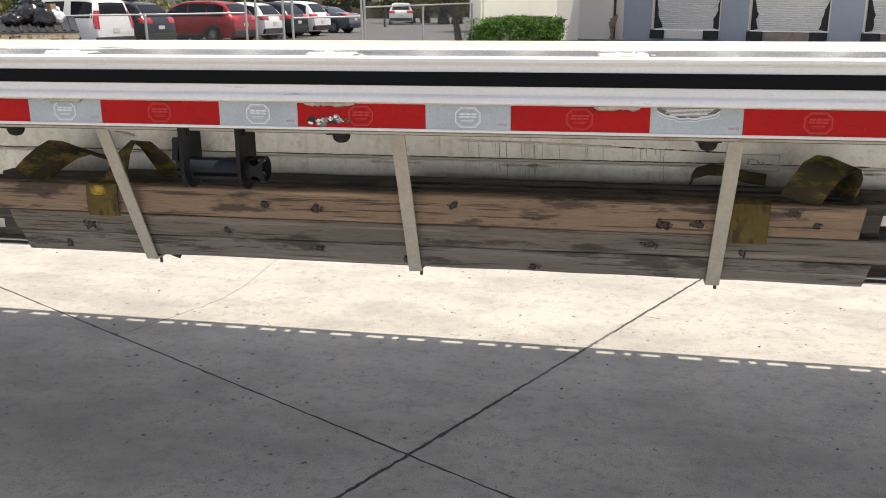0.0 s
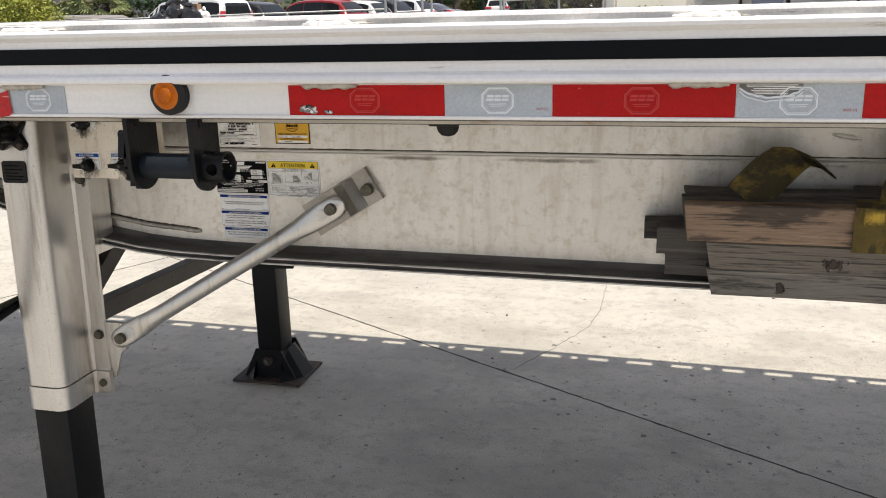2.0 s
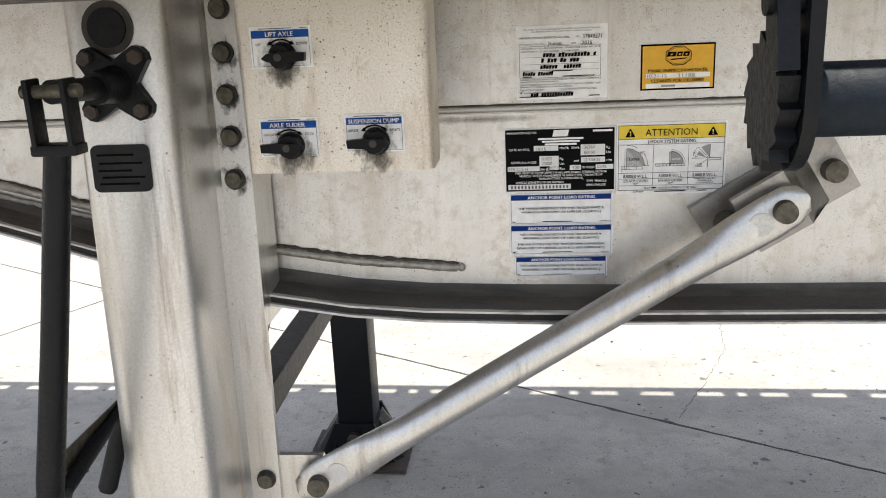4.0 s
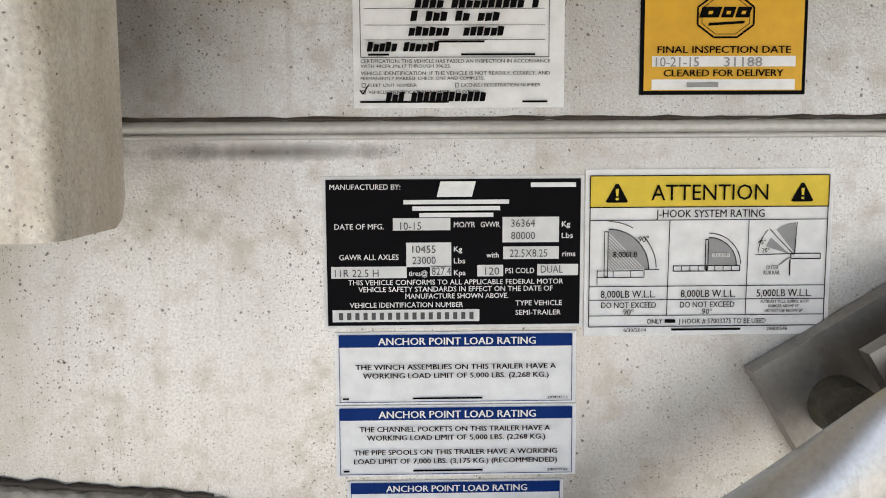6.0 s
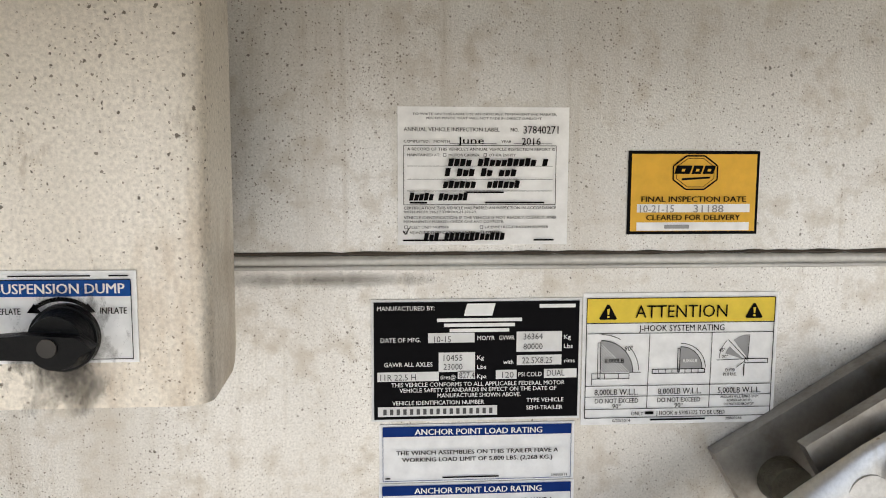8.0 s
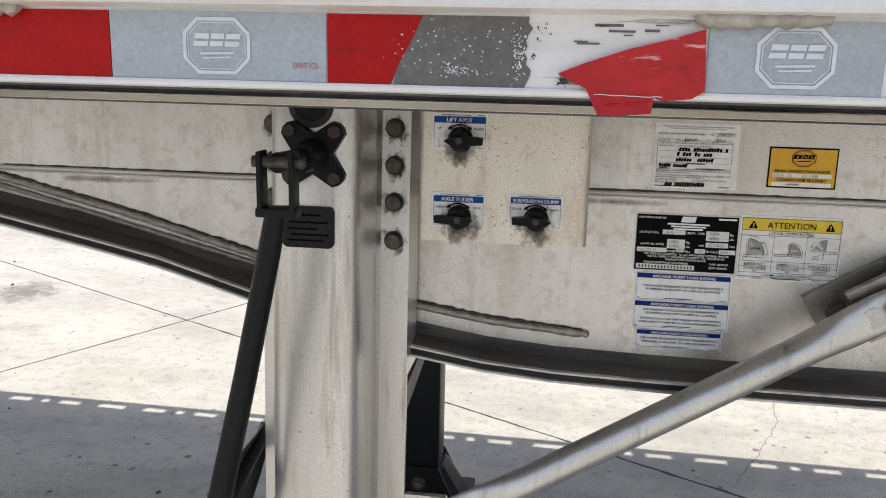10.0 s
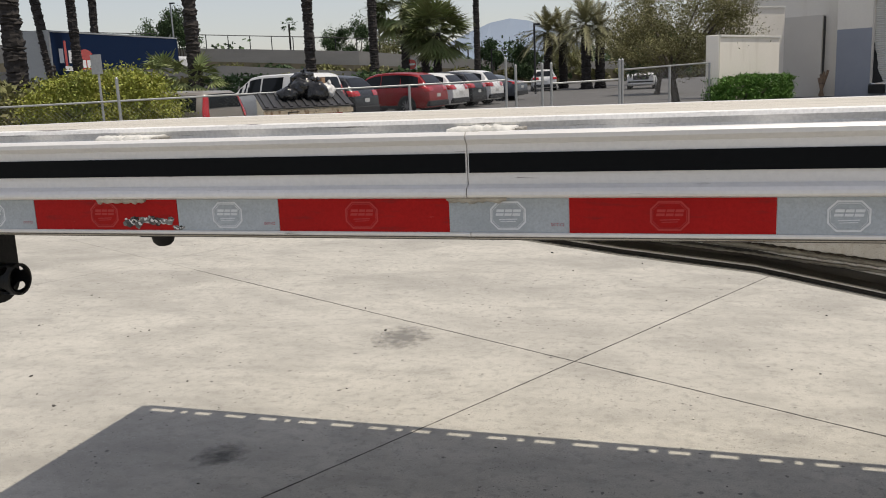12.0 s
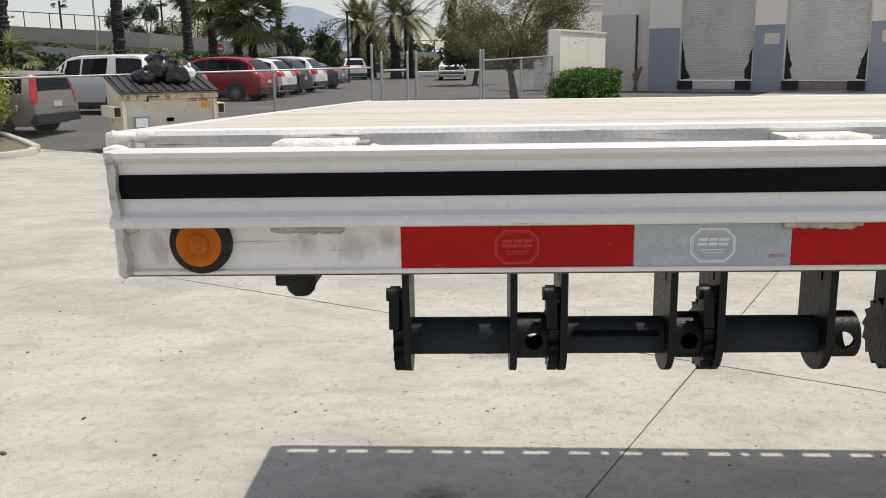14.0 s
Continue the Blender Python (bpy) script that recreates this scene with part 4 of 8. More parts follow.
# far landing leg and the braces between the legs
gp = extrude_y([(-3.66, 0.545), (-3.404, 0.556), (-3.348, 0.66), (-3.348, 0.96), (-3.66, 0.96)], 3.572, 3.584)
part("leg_plate", gp, "black_steel", trailer, "dark mounting plate of the far leg")
far = part("landing_leg", box(-3.655, -3.49, 3.585, 3.765, 0.56, 1.505, 0.006), "black_steel", trailer, "dark far landing leg")
part("inner_leg", smooth(add_box(bmesh.new(), -3.63, -3.512, 3.62, 3.74, 0.05, 0.60, 0.012)), "black_steel", far, "black telescoping steel inner leg")
foot(-3.575, 3.695, trailer)
for k, (p, q) in enumerate((((-3.46, 2.31, 0.80), (-3.54, 3.60, 0.70)), ((-3.46, 2.31, 0.86), (-3.46, 2.62, 1.06)))):
    a, b = Vector(p), Vector(q)
    m = Matrix.Translation((a + b) / 2) @ (b - a).to_track_quat("Y", "Z").to_matrix().to_4x4()
    part("cross_brace", box(-0.025, 0.025, -(b - a).length / 2, (b - a).length / 2, -0.028, 0.028, 0.003, m), "brace", trailer, "dark rusty steel cross brace between the legs")


# ---- cargo winches ----
def holed_hub(xa, xb, ro, ri, ax, turn):
    """An open tube along x with four round holes through its wall."""
    g = bmesh.new()
    n, m = 48, 10
    xc, rad = (xa + xb) / 2 + 0.001, 0.0118
    walls = []
    for r in (ro, ri):
        walls.append([[(xa + (xb - xa) * j / m, 2 * math.pi * k / n) for k in range(n)] for j in range(m + 1)])
    def shift(x, a):
        """Moves a point near a hole's rim onto the rim; None inside it."""
        for h in range(4):
            c = turn + h * math.pi / 2
            da = (a - c + math.pi) % (2 * math.pi) - math.pi
            dx, ds = x - xc, da * ro
            q = math.hypot(dx, ds)
            if q < rad - 0.0028:
                return None
            if q < rad + 0.0019:
                return xc + dx / q * rad, c + ds / q * rad / ro
        return x, a
    vs = []
    for r in (ro, ri):
        rows = []
        for j in range(m + 1):
            row = []
            for k in range(n):
                s = shift(xa + (xb - xa) * j / m, 2 * math.pi * k / n)
                row.append(g.verts.new((s[0], math.cos(s[1]) * r, ax + math.sin(s[1]) * r)) if s else None)
            rows.append(row)
        vs.append(rows)
    for w_ in (0, 1):
        for j in range(m):
            for k in range(n):
                q = [vs[w_][j][k], vs[w_][j + 1][k], vs[w_][j + 1][(k + 1) % n], vs[w_][j][(k + 1) % n]]
                q = [v for v in q if v]
                if len(q) >= 3:
                    g.faces.new(q)
    pair = {}
    for ra, rb in zip(*vs):
        for va, vb in zip(ra, rb):
            if va:
                pair[va] = vb
    for e in [e for e in g.edges if e.is_boundary and e.verts[0] in pair and e.verts[1] in pair]:
        p, q = e.verts
        g.faces.new((p, q, pair[q], pair[p]))
    bmesh.ops.recalc_face_normals(g, faces=g.faces)
    return g


def winch(label, turn=math.pi, slot=None):
    """Hanging below the rail at the origin: left plate at x 0, drum axis 0.086 down."""
    w = thing("cargo_winch", label, "winch", "cargo winches")
    ax = -0.086
    outline = [(-0.048, 0.0115), (-0.048, ax)] + [(-0.048 * math.cos(a), ax - 0.046 * math.sin(a)) for a in [math.pi * k / 12 for k in range(1, 12)]]
    outline += [(0.048, ax), (0.048, 0.0), (-0.007, 0.0), (-0.007, 0.0115), (-0.016, 0.0115), (-0.017, -0.009), (-0.024, -0.009), (-0.025, 0.0115)]
    for x in (0.0, 0.135):
        part("side_plate", smooth(extrude_x(outline, x - 0.0045, x + 0.0045), 30), "black_steel", w)
    g = bmesh.new()
    add_cyl(g, (0.004, 0, ax), (0.131, 0, ax), 0.0245, 28)
    dr = part("drum", smooth(g), "drum", w, "blue black winch drum")
    if slot is not None:
        # black strip on the solid drum paints the shade of a strap slot
        part("drum_slot", box(0.014, 0.124, -0.0250, -0.0205, ax + slot - 0.0035, ax + slot + 0.0035), "ink", dr, "black strip for the drum's shaded slot")
    hub = part("hub", smooth(holed_hub(0.139, 0.182, 0.0300, 0.0258, ax, turn), 40), "black_steel", w, "black hub with bar holes")
    # ratchet wheel and pawl
    pts = []
    for k in range(14):
        a = 2 * math.pi * k / 14
        pts += [(math.cos(a) * 0.046, ax + math.sin(a) * 0.046), (math.cos(a + 0.36) * 0.038, ax + math.sin(a + 0.36) * 0.038)]
    part("ratchet_wheel", extrude_x(pts, -0.018, -0.0055), "black_steel", w)
    g = bmesh.new()
    add_sweep(g, None, [[(x, -0.040, -0.018), (x, -0.016, -0.014), (x, -0.018, -0.042), (x, -0.034, -0.064), (x, -0.050, -0.062)] for x in (-0.022, -0.009)])
    part("pawl", g, "black_steel", w)
    part("pawl_bolt", cyl((-0.026, -0.028, -0.022), (-0.004, -0.028, -0.022), 0.009, 12), "black_steel", w)
    return w


WY, WZ = 1.768, 1.4365
W0 = winch("black steel cargo winch hanging under the trailer rail, drum empty")
W0.matrix_basis = Matrix.Translation((-6.557, WY, WZ))
for x in (-6.164, -3.884, -2.840):
    copy_thing(W0, Matrix.Translation((x, WY, WZ)))
W2 = winch("black steel cargo winch under the trailer rail, strap slot facing out", math.pi, 0.009)
W2.matrix_basis = Matrix.Translation((-6.359, WY, WZ))
W1 = winch("black steel cargo winch under the trailer rail, hub turned halfway", math.pi * 1.25, -0.011)
W1.matrix_basis = Matrix.Translation((-5.930, WY, WZ))
copy_thing(W1, Matrix.Translation((-0.950, WY, WZ)))


# ---- control box ----
BX0, BX1, BY, BZ0, BZ1 = -3.354, -3.124, 2.200, 1.229, 1.440
# a folded sheet: front face bent round into side faces that stop short of the web
BACK, RB = 2.281, 0.014
plan = [(BX0, BACK), (BX0, BACK - 0.012), (BX0, BY + 0.012)] + [(BX0 + 0.008 - 0.008 * math.cos(a), BY + 0.008 - 0.008 * math.sin(a)) for a in [math.pi / 2 * k / 4 for k in range(5)]]
plan += [(BX1 - RB - 0.004, BY)] + [(BX1 - RB + RB * math.sin(a), BY + RB - RB * math.cos(a)) for a in [math.pi / 2 * k / 6 for k in range(7)]] + [(BX1, BY + RB + 0.004), (BX1, BACK - 0.014), (BX1, BACK - 0.005), (BX1, BACK)]
mid = Vector(((BX0 + BX1) / 2, BACK))
rings = []
for k, (x, y_) in enumerate(plan):
    lift = 0.014 if k in (0, len(plan) - 1) else 0.004 if k == len(plan) - 2 else 0.0
    inn = Vector((x, y_)) + Vector((0.0035 if x < BX0 + 0.02 else -0.0035 if x > BX1 - 0.02 else 0.0, 0.0035 if y_ < BY + 0.02 else 0.0))
    rings.append([(x, y_, BZ0 + lift), (x, y_, BZ1), (inn.x, inn.y, BZ1), (inn.x, inn.y, BZ0 + lift)])
control_box = part("control_box", smooth(add_sweep(bmesh.new(), None, rings), 28), "box", trailer, "stained folded aluminium air control box with three knobs")
# added unseen block closes the open box, black like its shaded inside
part("valve_body", box(BX0 + 0.02, BX1 - 0.03, BY + 0.012, BACK - 0.02, BZ0 + 0.03, BZ1 - 0.01, 0.004), "groove", control_box, "dark filler block inside the box")
part("standoff", box(BX0 + 0.06, BX0 + 0.10, BACK - 0.03, 2.3865, BZ1 - 0.04, BZ1 - 0.012), "leg", control_box)


class Sticker:
    """A printed plate on the plane y; u runs to the right and v down, both 0 to 1."""

    def __init__(self, name, x0, x1, z0, z1, y, mat, label, parent):
        self.x0, self.x1, self.z0, self.z1, self.y = x0, x1, z0, z1, y
        self.ob = part(name, box(x0, x1, y - 0.0012, y - 0.0002, z0, z1), mat, parent, label)
        self.layers = {}

    def bm(self, layer, own=False):
        """The mesh that a piece goes into: one of its own, or the layer's shared fine lines."""
        key = (layer, len(self.layers)) if own else (layer, -1)
        if key not in self.layers:
            self.layers[key] = bmesh.new()
        return self.layers[key]

    def X(self, u):
        return self.x0 + (self.x1 - self.x0) * u

    def Z(self, v):
        return self.z1 - (self.z1 - self.z0) * v

    def depth(self, level):
        return self.y - 0.0012 - 0.0005 * level

    def rect(self, layer, u0, u1, v0, v1, level=1):
        b, y = self.bm(layer, level < 3), self.depth(level)
        b.faces.new([b.verts.new(p) for p in ((self.X(u0), y, self.Z(v1)), (self.X(u1), y, self.Z(v1)), (self.X(u1), y, self.Z(v0)), (self.X(u0), y, self.Z(v0)))])

    def poly(self, layer, pts, level=1):
        b, y = self.bm(layer, True), self.depth(level)
        b.faces.new([b.verts.new((self.X(u), y, self.Z(v))) for u, v in pts])

    def line(self, layer, u0, v0, u1, v1, w=0.0005, level=2):
        b, y = self.bm(layer), self.depth(level)
        p, q = Vector((self.X(u0), 0, self.Z(v0))), Vector((self.X(u1), 0, self.Z(v1)))
        n = (q - p).normalized().cross(Vector((0, 1, 0))) * w / 2
        b.faces.new([b.verts.new((c.x, y, c.z)) for c in (p + n, q + n, q - n, p - n)])

    def arc(self, layer, u, v, r, a0, a1, w=0.0005, level=2, n=14):
        pts = [(u + r * math.cos(a0 + (a1 - a0) * k / n) / (self.x1 - self.x0), v - r * math.sin(a0 + (a1 - a0) * k / n) / (self.z1 - self.z0)) for k in range(n + 1)]
        for a, b in zip(pts, pts[1:]):
            self.line(layer, *a, *b, w, level)

    def sector(self, layer, u, v, r, a0, a1, level=1, n=14):
        pts = [(u, v)] + [(u + r * math.cos(a0 + (a1 - a0) * k / n) / (self.x1 - self.x0), v - r * math.sin(a0 + (a1 - a0) * k / n) / (self.z1 - self.z0)) for k in range(n + 1)]
        self.poly(layer, pts, level)

    def text(self, layer, s, u0, u1, v, h, level=3, bold=0.007):
        text_into(self.bm(layer, True), s, self.X(u0), self.X(u1), self.Z(v), h * (self.z1 - self.z0), self.depth(level), bold)

    def outline(self, layer, u0, u1, v0, v1, w=0.0006, level=2):
        for a in ((u0, v0, u1, v0), (u1, v0, u1, v1), (u1, v1, u0, v1), (u0, v1, u0, v0)):
            self.line(layer, *a, w, level)

    def done(self):
        names = {"ink": "lettering", "paper": "lettering", "blue": "header_band", "valve_blue": "header_band", "yellow": "header_band"}
        for (layer, own), b in self.layers.items():
            part(names.get(layer, "print") if own >= 0 else "print", b, layer, self.ob)


# makers' plate
S = Sticker("maker_label", -3.0445, -2.8895, 1.1570, 1.2482, 2.387, "silverbox", "black and silver maker's plate with rating fields", trailer)
S.rect("plate_black", 0.012, 0.988, 0.02, 0.98, 1)
for u0, u1, v0, v1 in ((0.267, 0.487, 0.272, 0.352), (0.687, 0.905, 0.268, 0.435), (0.317, 0.49, 0.432, 0.592), (0.69, 0.905, 0.462, 0.545), (0.028, 0.318, 0.588, 0.665),
                       (0.408, 0.49, 0.585, 0.652), (0.59, 0.69, 0.582, 0.658), (0.822, 0.98, 0.580, 0.655), (0.03, 0.598, 0.875, 0.955)):
    S.rect("silverbox", u0, u1, v0, v1, 2)
S.poly("paper", [(0.435, 0.135), (0.45, 0.035), (0.585, 0.035), (0.57, 0.135)], 2)
S.text("paper", "MANUFACTURED BY:", 0.028, 0.297, 0.068, 0.035)
S.rect("paper", 0.795, 0.968, 0.045, 0.075, 2)
for u0, u1, v in ((0.308, 0.712, 0.168), (0.342, 0.678, 0.210), (0.368, 0.652, 0.253)):
    S.rect("paper", u0, u1, v - 0.014, v + 0.014, 2)
for s, u0, u1, v, h in (("DATE OF MFG.", 0.044, 0.232, 0.325, 0.036), ("MO/YR", 0.50, 0.582, 0.315, 0.036), ("GVWR", 0.603, 0.676, 0.315, 0.036), ("Kg", 0.915, 0.947, 0.315, 0.036),
                        ("Lbs", 0.915, 0.958, 0.39, 0.036), ("GAWR ALL AXLES", 0.06, 0.288, 0.525, 0.036), ("Kg", 0.50, 0.532, 0.475, 0.036), ("Lbs", 0.50, 0.543, 0.552, 0.036),
                        ("with", 0.625, 0.672, 0.515, 0.036), ("rims", 0.918, 0.968, 0.51, 0.036), ("tires@", 0.325, 0.398, 0.633, 0.036), ("Kpa", 0.50, 0.545, 0.63, 0.036),
                        ("PSI COLD", 0.698, 0.81, 0.62, 0.036), ("THIS VEHICLE CONFORMS TO ALL APPLICABLE FEDERAL MOTOR", 0.093, 0.922, 0.692, 0.034),
                        ("VEHICLE SAFETY STANDARDS IN EFFECT ON THE DATE OF", 0.132, 0.882, 0.738, 0.034), ("MANUFACTURE SHOWN ABOVE.", 0.312, 0.71, 0.784, 0.034),
                        ("VEHICLE IDENTIFICATION NUMBER", 0.098, 0.535, 0.842, 0.034), ("TYPE VEHICLE", 0.738, 0.918, 0.835, 0.034), ("SEMI-TRAILER", 0.738, 0.914, 0.898, 0.034)):
    S.text("paper", s, u0, u1, v, h)
for s, u0, u1, v in (("10-15", 0.295, 0.375, 0.322), ("36364", 0.72, 0.812, 0.308), ("80000", 0.72, 0.812, 0.39), ("10455", 0.34, 0.43, 0.475), ("23000", 0.34, 0.43, 0.548),
                     ("22.5X8.25", 0.715, 0.86, 0.505), ("11R 22.5 H", 0.042, 0.21, 0.63), ("827.4", 0.415, 0.488, 0.62), ("120", 0.62, 0.675, 0.622), ("DUAL", 0.835, 0.92, 0.612)):
    S.text("typed", s, u0, u1, v, 0.05, bold=0.0)
for k in range(17):
    u = 0.055 + 0.0315 * k
    S.rect("typed", u, u + 0.016, 0.893, 0.94, 3)
S.done()

# hook rating label
S = Sticker("warning_label", -2.8885, -2.7395, 1.1512, 1.2515, 2.387, "paper", "white and yellow hook system warning label", trailer)
S.rect("yellow", 0.018, 0.980, 0.038, 0.222, 1)
S.outline("ink", 0.018, 0.980, 0.038, 0.225)
S.outline("ink", 0.018, 0.978, 0.225, 0.945)
S.text("ink", "ATTENTION", 0.262, 0.732, 0.137, 0.094, bold=-0.004)
for u in (0.125, 0.872):
    S.poly("ink", [(u - 0.045, 0.19), (u - 0.038, 0.197), (u + 0.038, 0.197), (u + 0.045, 0.19), (u + 0.006, 0.085), (u - 0.006, 0.085)], 2)
    S.poly("yellow", [(u - 0.007, 0.115), (u + 0.007, 0.115), (u + 0.004, 0.158), (u - 0.004, 0.158)], 3)
    S.rect("yellow", u - 0.006, u + 0.006, 0.168, 0.182, 3)
S.line("ink", 0.018, 0.302, 0.978, 0.302)
S.text("ink", "J-HOOK SYSTEM RATING", 0.282, 0.72, 0.263, 0.046)
S.line("ink", 0.340, 0.302, 0.335, 0.878)
S.line("ink", 0.660, 0.302, 0.657, 0.878)
for v in (0.70, 0.782, 0.878):
    S.line("ink", 0.018, v, 0.978, v)
for u, s in ((0.065, "8,000LB W.L.L."), (0.39, "8,000LB W.L.L."), (0.70, "5,000LB W.L.L.")):
    S.text("ink", s, u, u + 0.222, 0.745, 0.044)
for u in (0.068, 0.388):
    S.text("ink", "DO NOT EXCEED", u, u + 0.222, 0.812, 0.036)
    S.text("ink", "90\u00ba", u + 0.09, u + 0.132, 0.854, 0.034)
S.text("ink", "AUXILIARY W.L.L. 8,000LB. BODY", 0.715, 0.915, 0.797, 0.018)
S.text("ink", "BORDER ABOVE 45\u00ba,", 0.75, 0.88, 0.825, 0.018)
S.text("ink", "DO NOT USE BELOW 20\u00ba", 0.735, 0.892, 0.853, 0.018)
S.text("ink", "ONLY", 0.255, 0.318, 0.913, 0.030)
S.rect("ink", 0.328, 0.372, 0.902, 0.924, 2)
S.text("ink", "J HOOK # 57003375 TO BE USED", 0.384, 0.74, 0.913, 0.030)
S.text("ink", "6/30/2014", 0.16, 0.252, 0.965, 0.022)
S.rect("ink", 0.355, 0.64, 0.958, 0.972, 2)
S.text("ink", "28800546", 0.745, 0.83, 0.963, 0.022)
# pictures of the hook angles
S.sector("greyprint", 0.094, 0.598, 0.0245, 0, math.pi / 2)
for k in range(1, 12):
    S.line("paper", 0.094, 0.598 - 0.245 * k / 12 * 0.98, 0.094 + 0.164 * k / 12 * 0.98, 0.598, 0.00035)
S.arc("ink", 0.094, 0.598, 0.0245, 0, math.pi / 2)
S.arc("ink", 0.094, 0.598, 0.0290, 0.05, 0.75)
S.arc("ink", 0.094, 0.598, 0.0290, 1.05, math.pi / 2)
S.text("ink", "90\u00b0", 0.213, 0.255, 0.415, 0.036)
S.text("ink", "8,000LB", 0.112, 0.21, 0.505, 0.034, 4)
S.outline("ink", 0.078, 0.092, 0.37, 0.64, 0.0005)
S.line("ink", 0.05, 0.60, 0.05, 0.69)
S.outline("ink", 0.05, 0.24, 0.605, 0.645, 0.0005)
for u in (0.115, 0.185):
    S.line("ink", u, 0.605, u, 0.645)
S.line("ink", 0.24, 0.598, 0.30, 0.598)
S.sector("greyprint", 0.500, 0.578, 0.0170, 0, math.pi / 2)
S.arc("ink", 0.500, 0.578, 0.0170, 0, math.pi / 2)
S.arc("ink", 0.500, 0.578, 0.0196, 0.05, math.pi / 2)
S.text("paper", "8,000LB", 0.512, 0.585, 0.512, 0.026, 4)
S.outline("ink", 0.358, 0.628, 0.578, 0.610)
for k in range(1, 8):
    S.line("ink", 0.358 + 0.27 * k / 8, 0.578, 0.358 + 0.27 * k / 8, 0.610)
S.outline("ink", 0.487, 0.498, 0.42, 0.60)
S.sector("greyprint", 0.852, 0.508, 0.0185, math.pi / 2, 2.25)
S.sector("greyprint", 0.830, 0.512, 0.0150, 2.42, 2.83)
S.line("ink", 0.85, 0.52, 0.745, 0.36)
S.line("ink", 0.69, 0.515, 0.85, 0.508)
S.line("ink", 0.855, 0.32, 0.85, 0.51)
S.arc("ink", 0.845, 0.51, 0.0215, 2.40, 3.1)
S.outline("ink", 0.835, 0.955, 0.508, 0.540)
S.line("ink", 0.832, 0.545, 0.832, 0.64, 0.0008)
S.text("ink", "45\u00b0", 0.698, 0.73, 0.437, 0.026)
S.text("ink", "20\u00b0", 0.715, 0.745, 0.487, 0.026)
S.text("ink", "OUTER", 0.735, 0.785, 0.590, 0.024)
S.text("ink", "RUB RAIL", 0.725, 0.792, 0.622, 0.024)
S.line("ink", 0.79, 0.575, 0.83, 0.53)
S.done()

# three load rating labels
for x0, x1, z0, z1, number, lines in (
        (-3.0390, -2.8930, 1.1100, 1.1545, "28800513", (("THE WINCH ASSEMBLIES ON THIS TRAILER HAVE A", 0.085, 0.915, 0.475, 0.072), ("WORKING LOAD LIMIT OF 5,000 LBS. (2,268 KG.)", 0.115, 0.885, 0.595, 0.072))),
        (-3.0395, -2.8925, 1.0645, 1.1092, "28800502", (("THE CHANNEL POCKETS ON THIS TRAILER HAVE A", 0.10, 0.89, 0.325, 0.072), ("WORKING LOAD LIMIT OF 5,000 LBS. (2,268 KG.)", 0.13, 0.87, 0.445, 0.072),
                                            ("THE PIPE SPOOLS ON THIS TRAILER HAVE A WORKING", 0.075, 0.92, 0.65, 0.072), ("LOAD LIMIT OF 7,000 LBS. (3,175 KG.) (RECOMMENDED)", 0.075, 0.92, 0.775, 0.072))),
        (-3.0330, -2.9000, 1.0320, 1.0615, "28800503", (("THE CHAIN TIE-DOWNS ON THIS TRAILER HAVE A", 0.055, 0.945, 0.46, 0.115), ("WORKING LOAD LIMIT OF 6,500 LBS. (2,948 KG.)", 0.075, 0.925, 0.66, 0.115)))):
    S = Sticker("load_label", x0, x1, z0, z1, 2.387, "paper", "white load rating label with a blue heading", trailer)
    tall = z1 - z0 > 0.04
    hb = 0.205 if tall else 0.27
    S.rect("blue", 0.018, 0.982, 0.035, hb, 1)
    S.outline("blue", 0.018, 0.982, 0.035, 0.965, 0.0004)
    S.text("paper", "ANCHOR POINT LOAD RATING", 0.18, 0.83, (0.035 + hb) / 2, 0.10 if tall else 0.135, bold=0.024)
    for s, u0, u1, v, h in lines:
        S.text("ink", s, u0, u1, v, h, bold=0.024)
    S.rect("ink", 0.32, 0.61, 0.905, 0.93, 2)
    S.rect("ink", 0.03, 0.055, 0.905, 0.93, 2)
    S.text("ink", number, 0.88, 0.965, 0.917, 0.036)
    S.done()

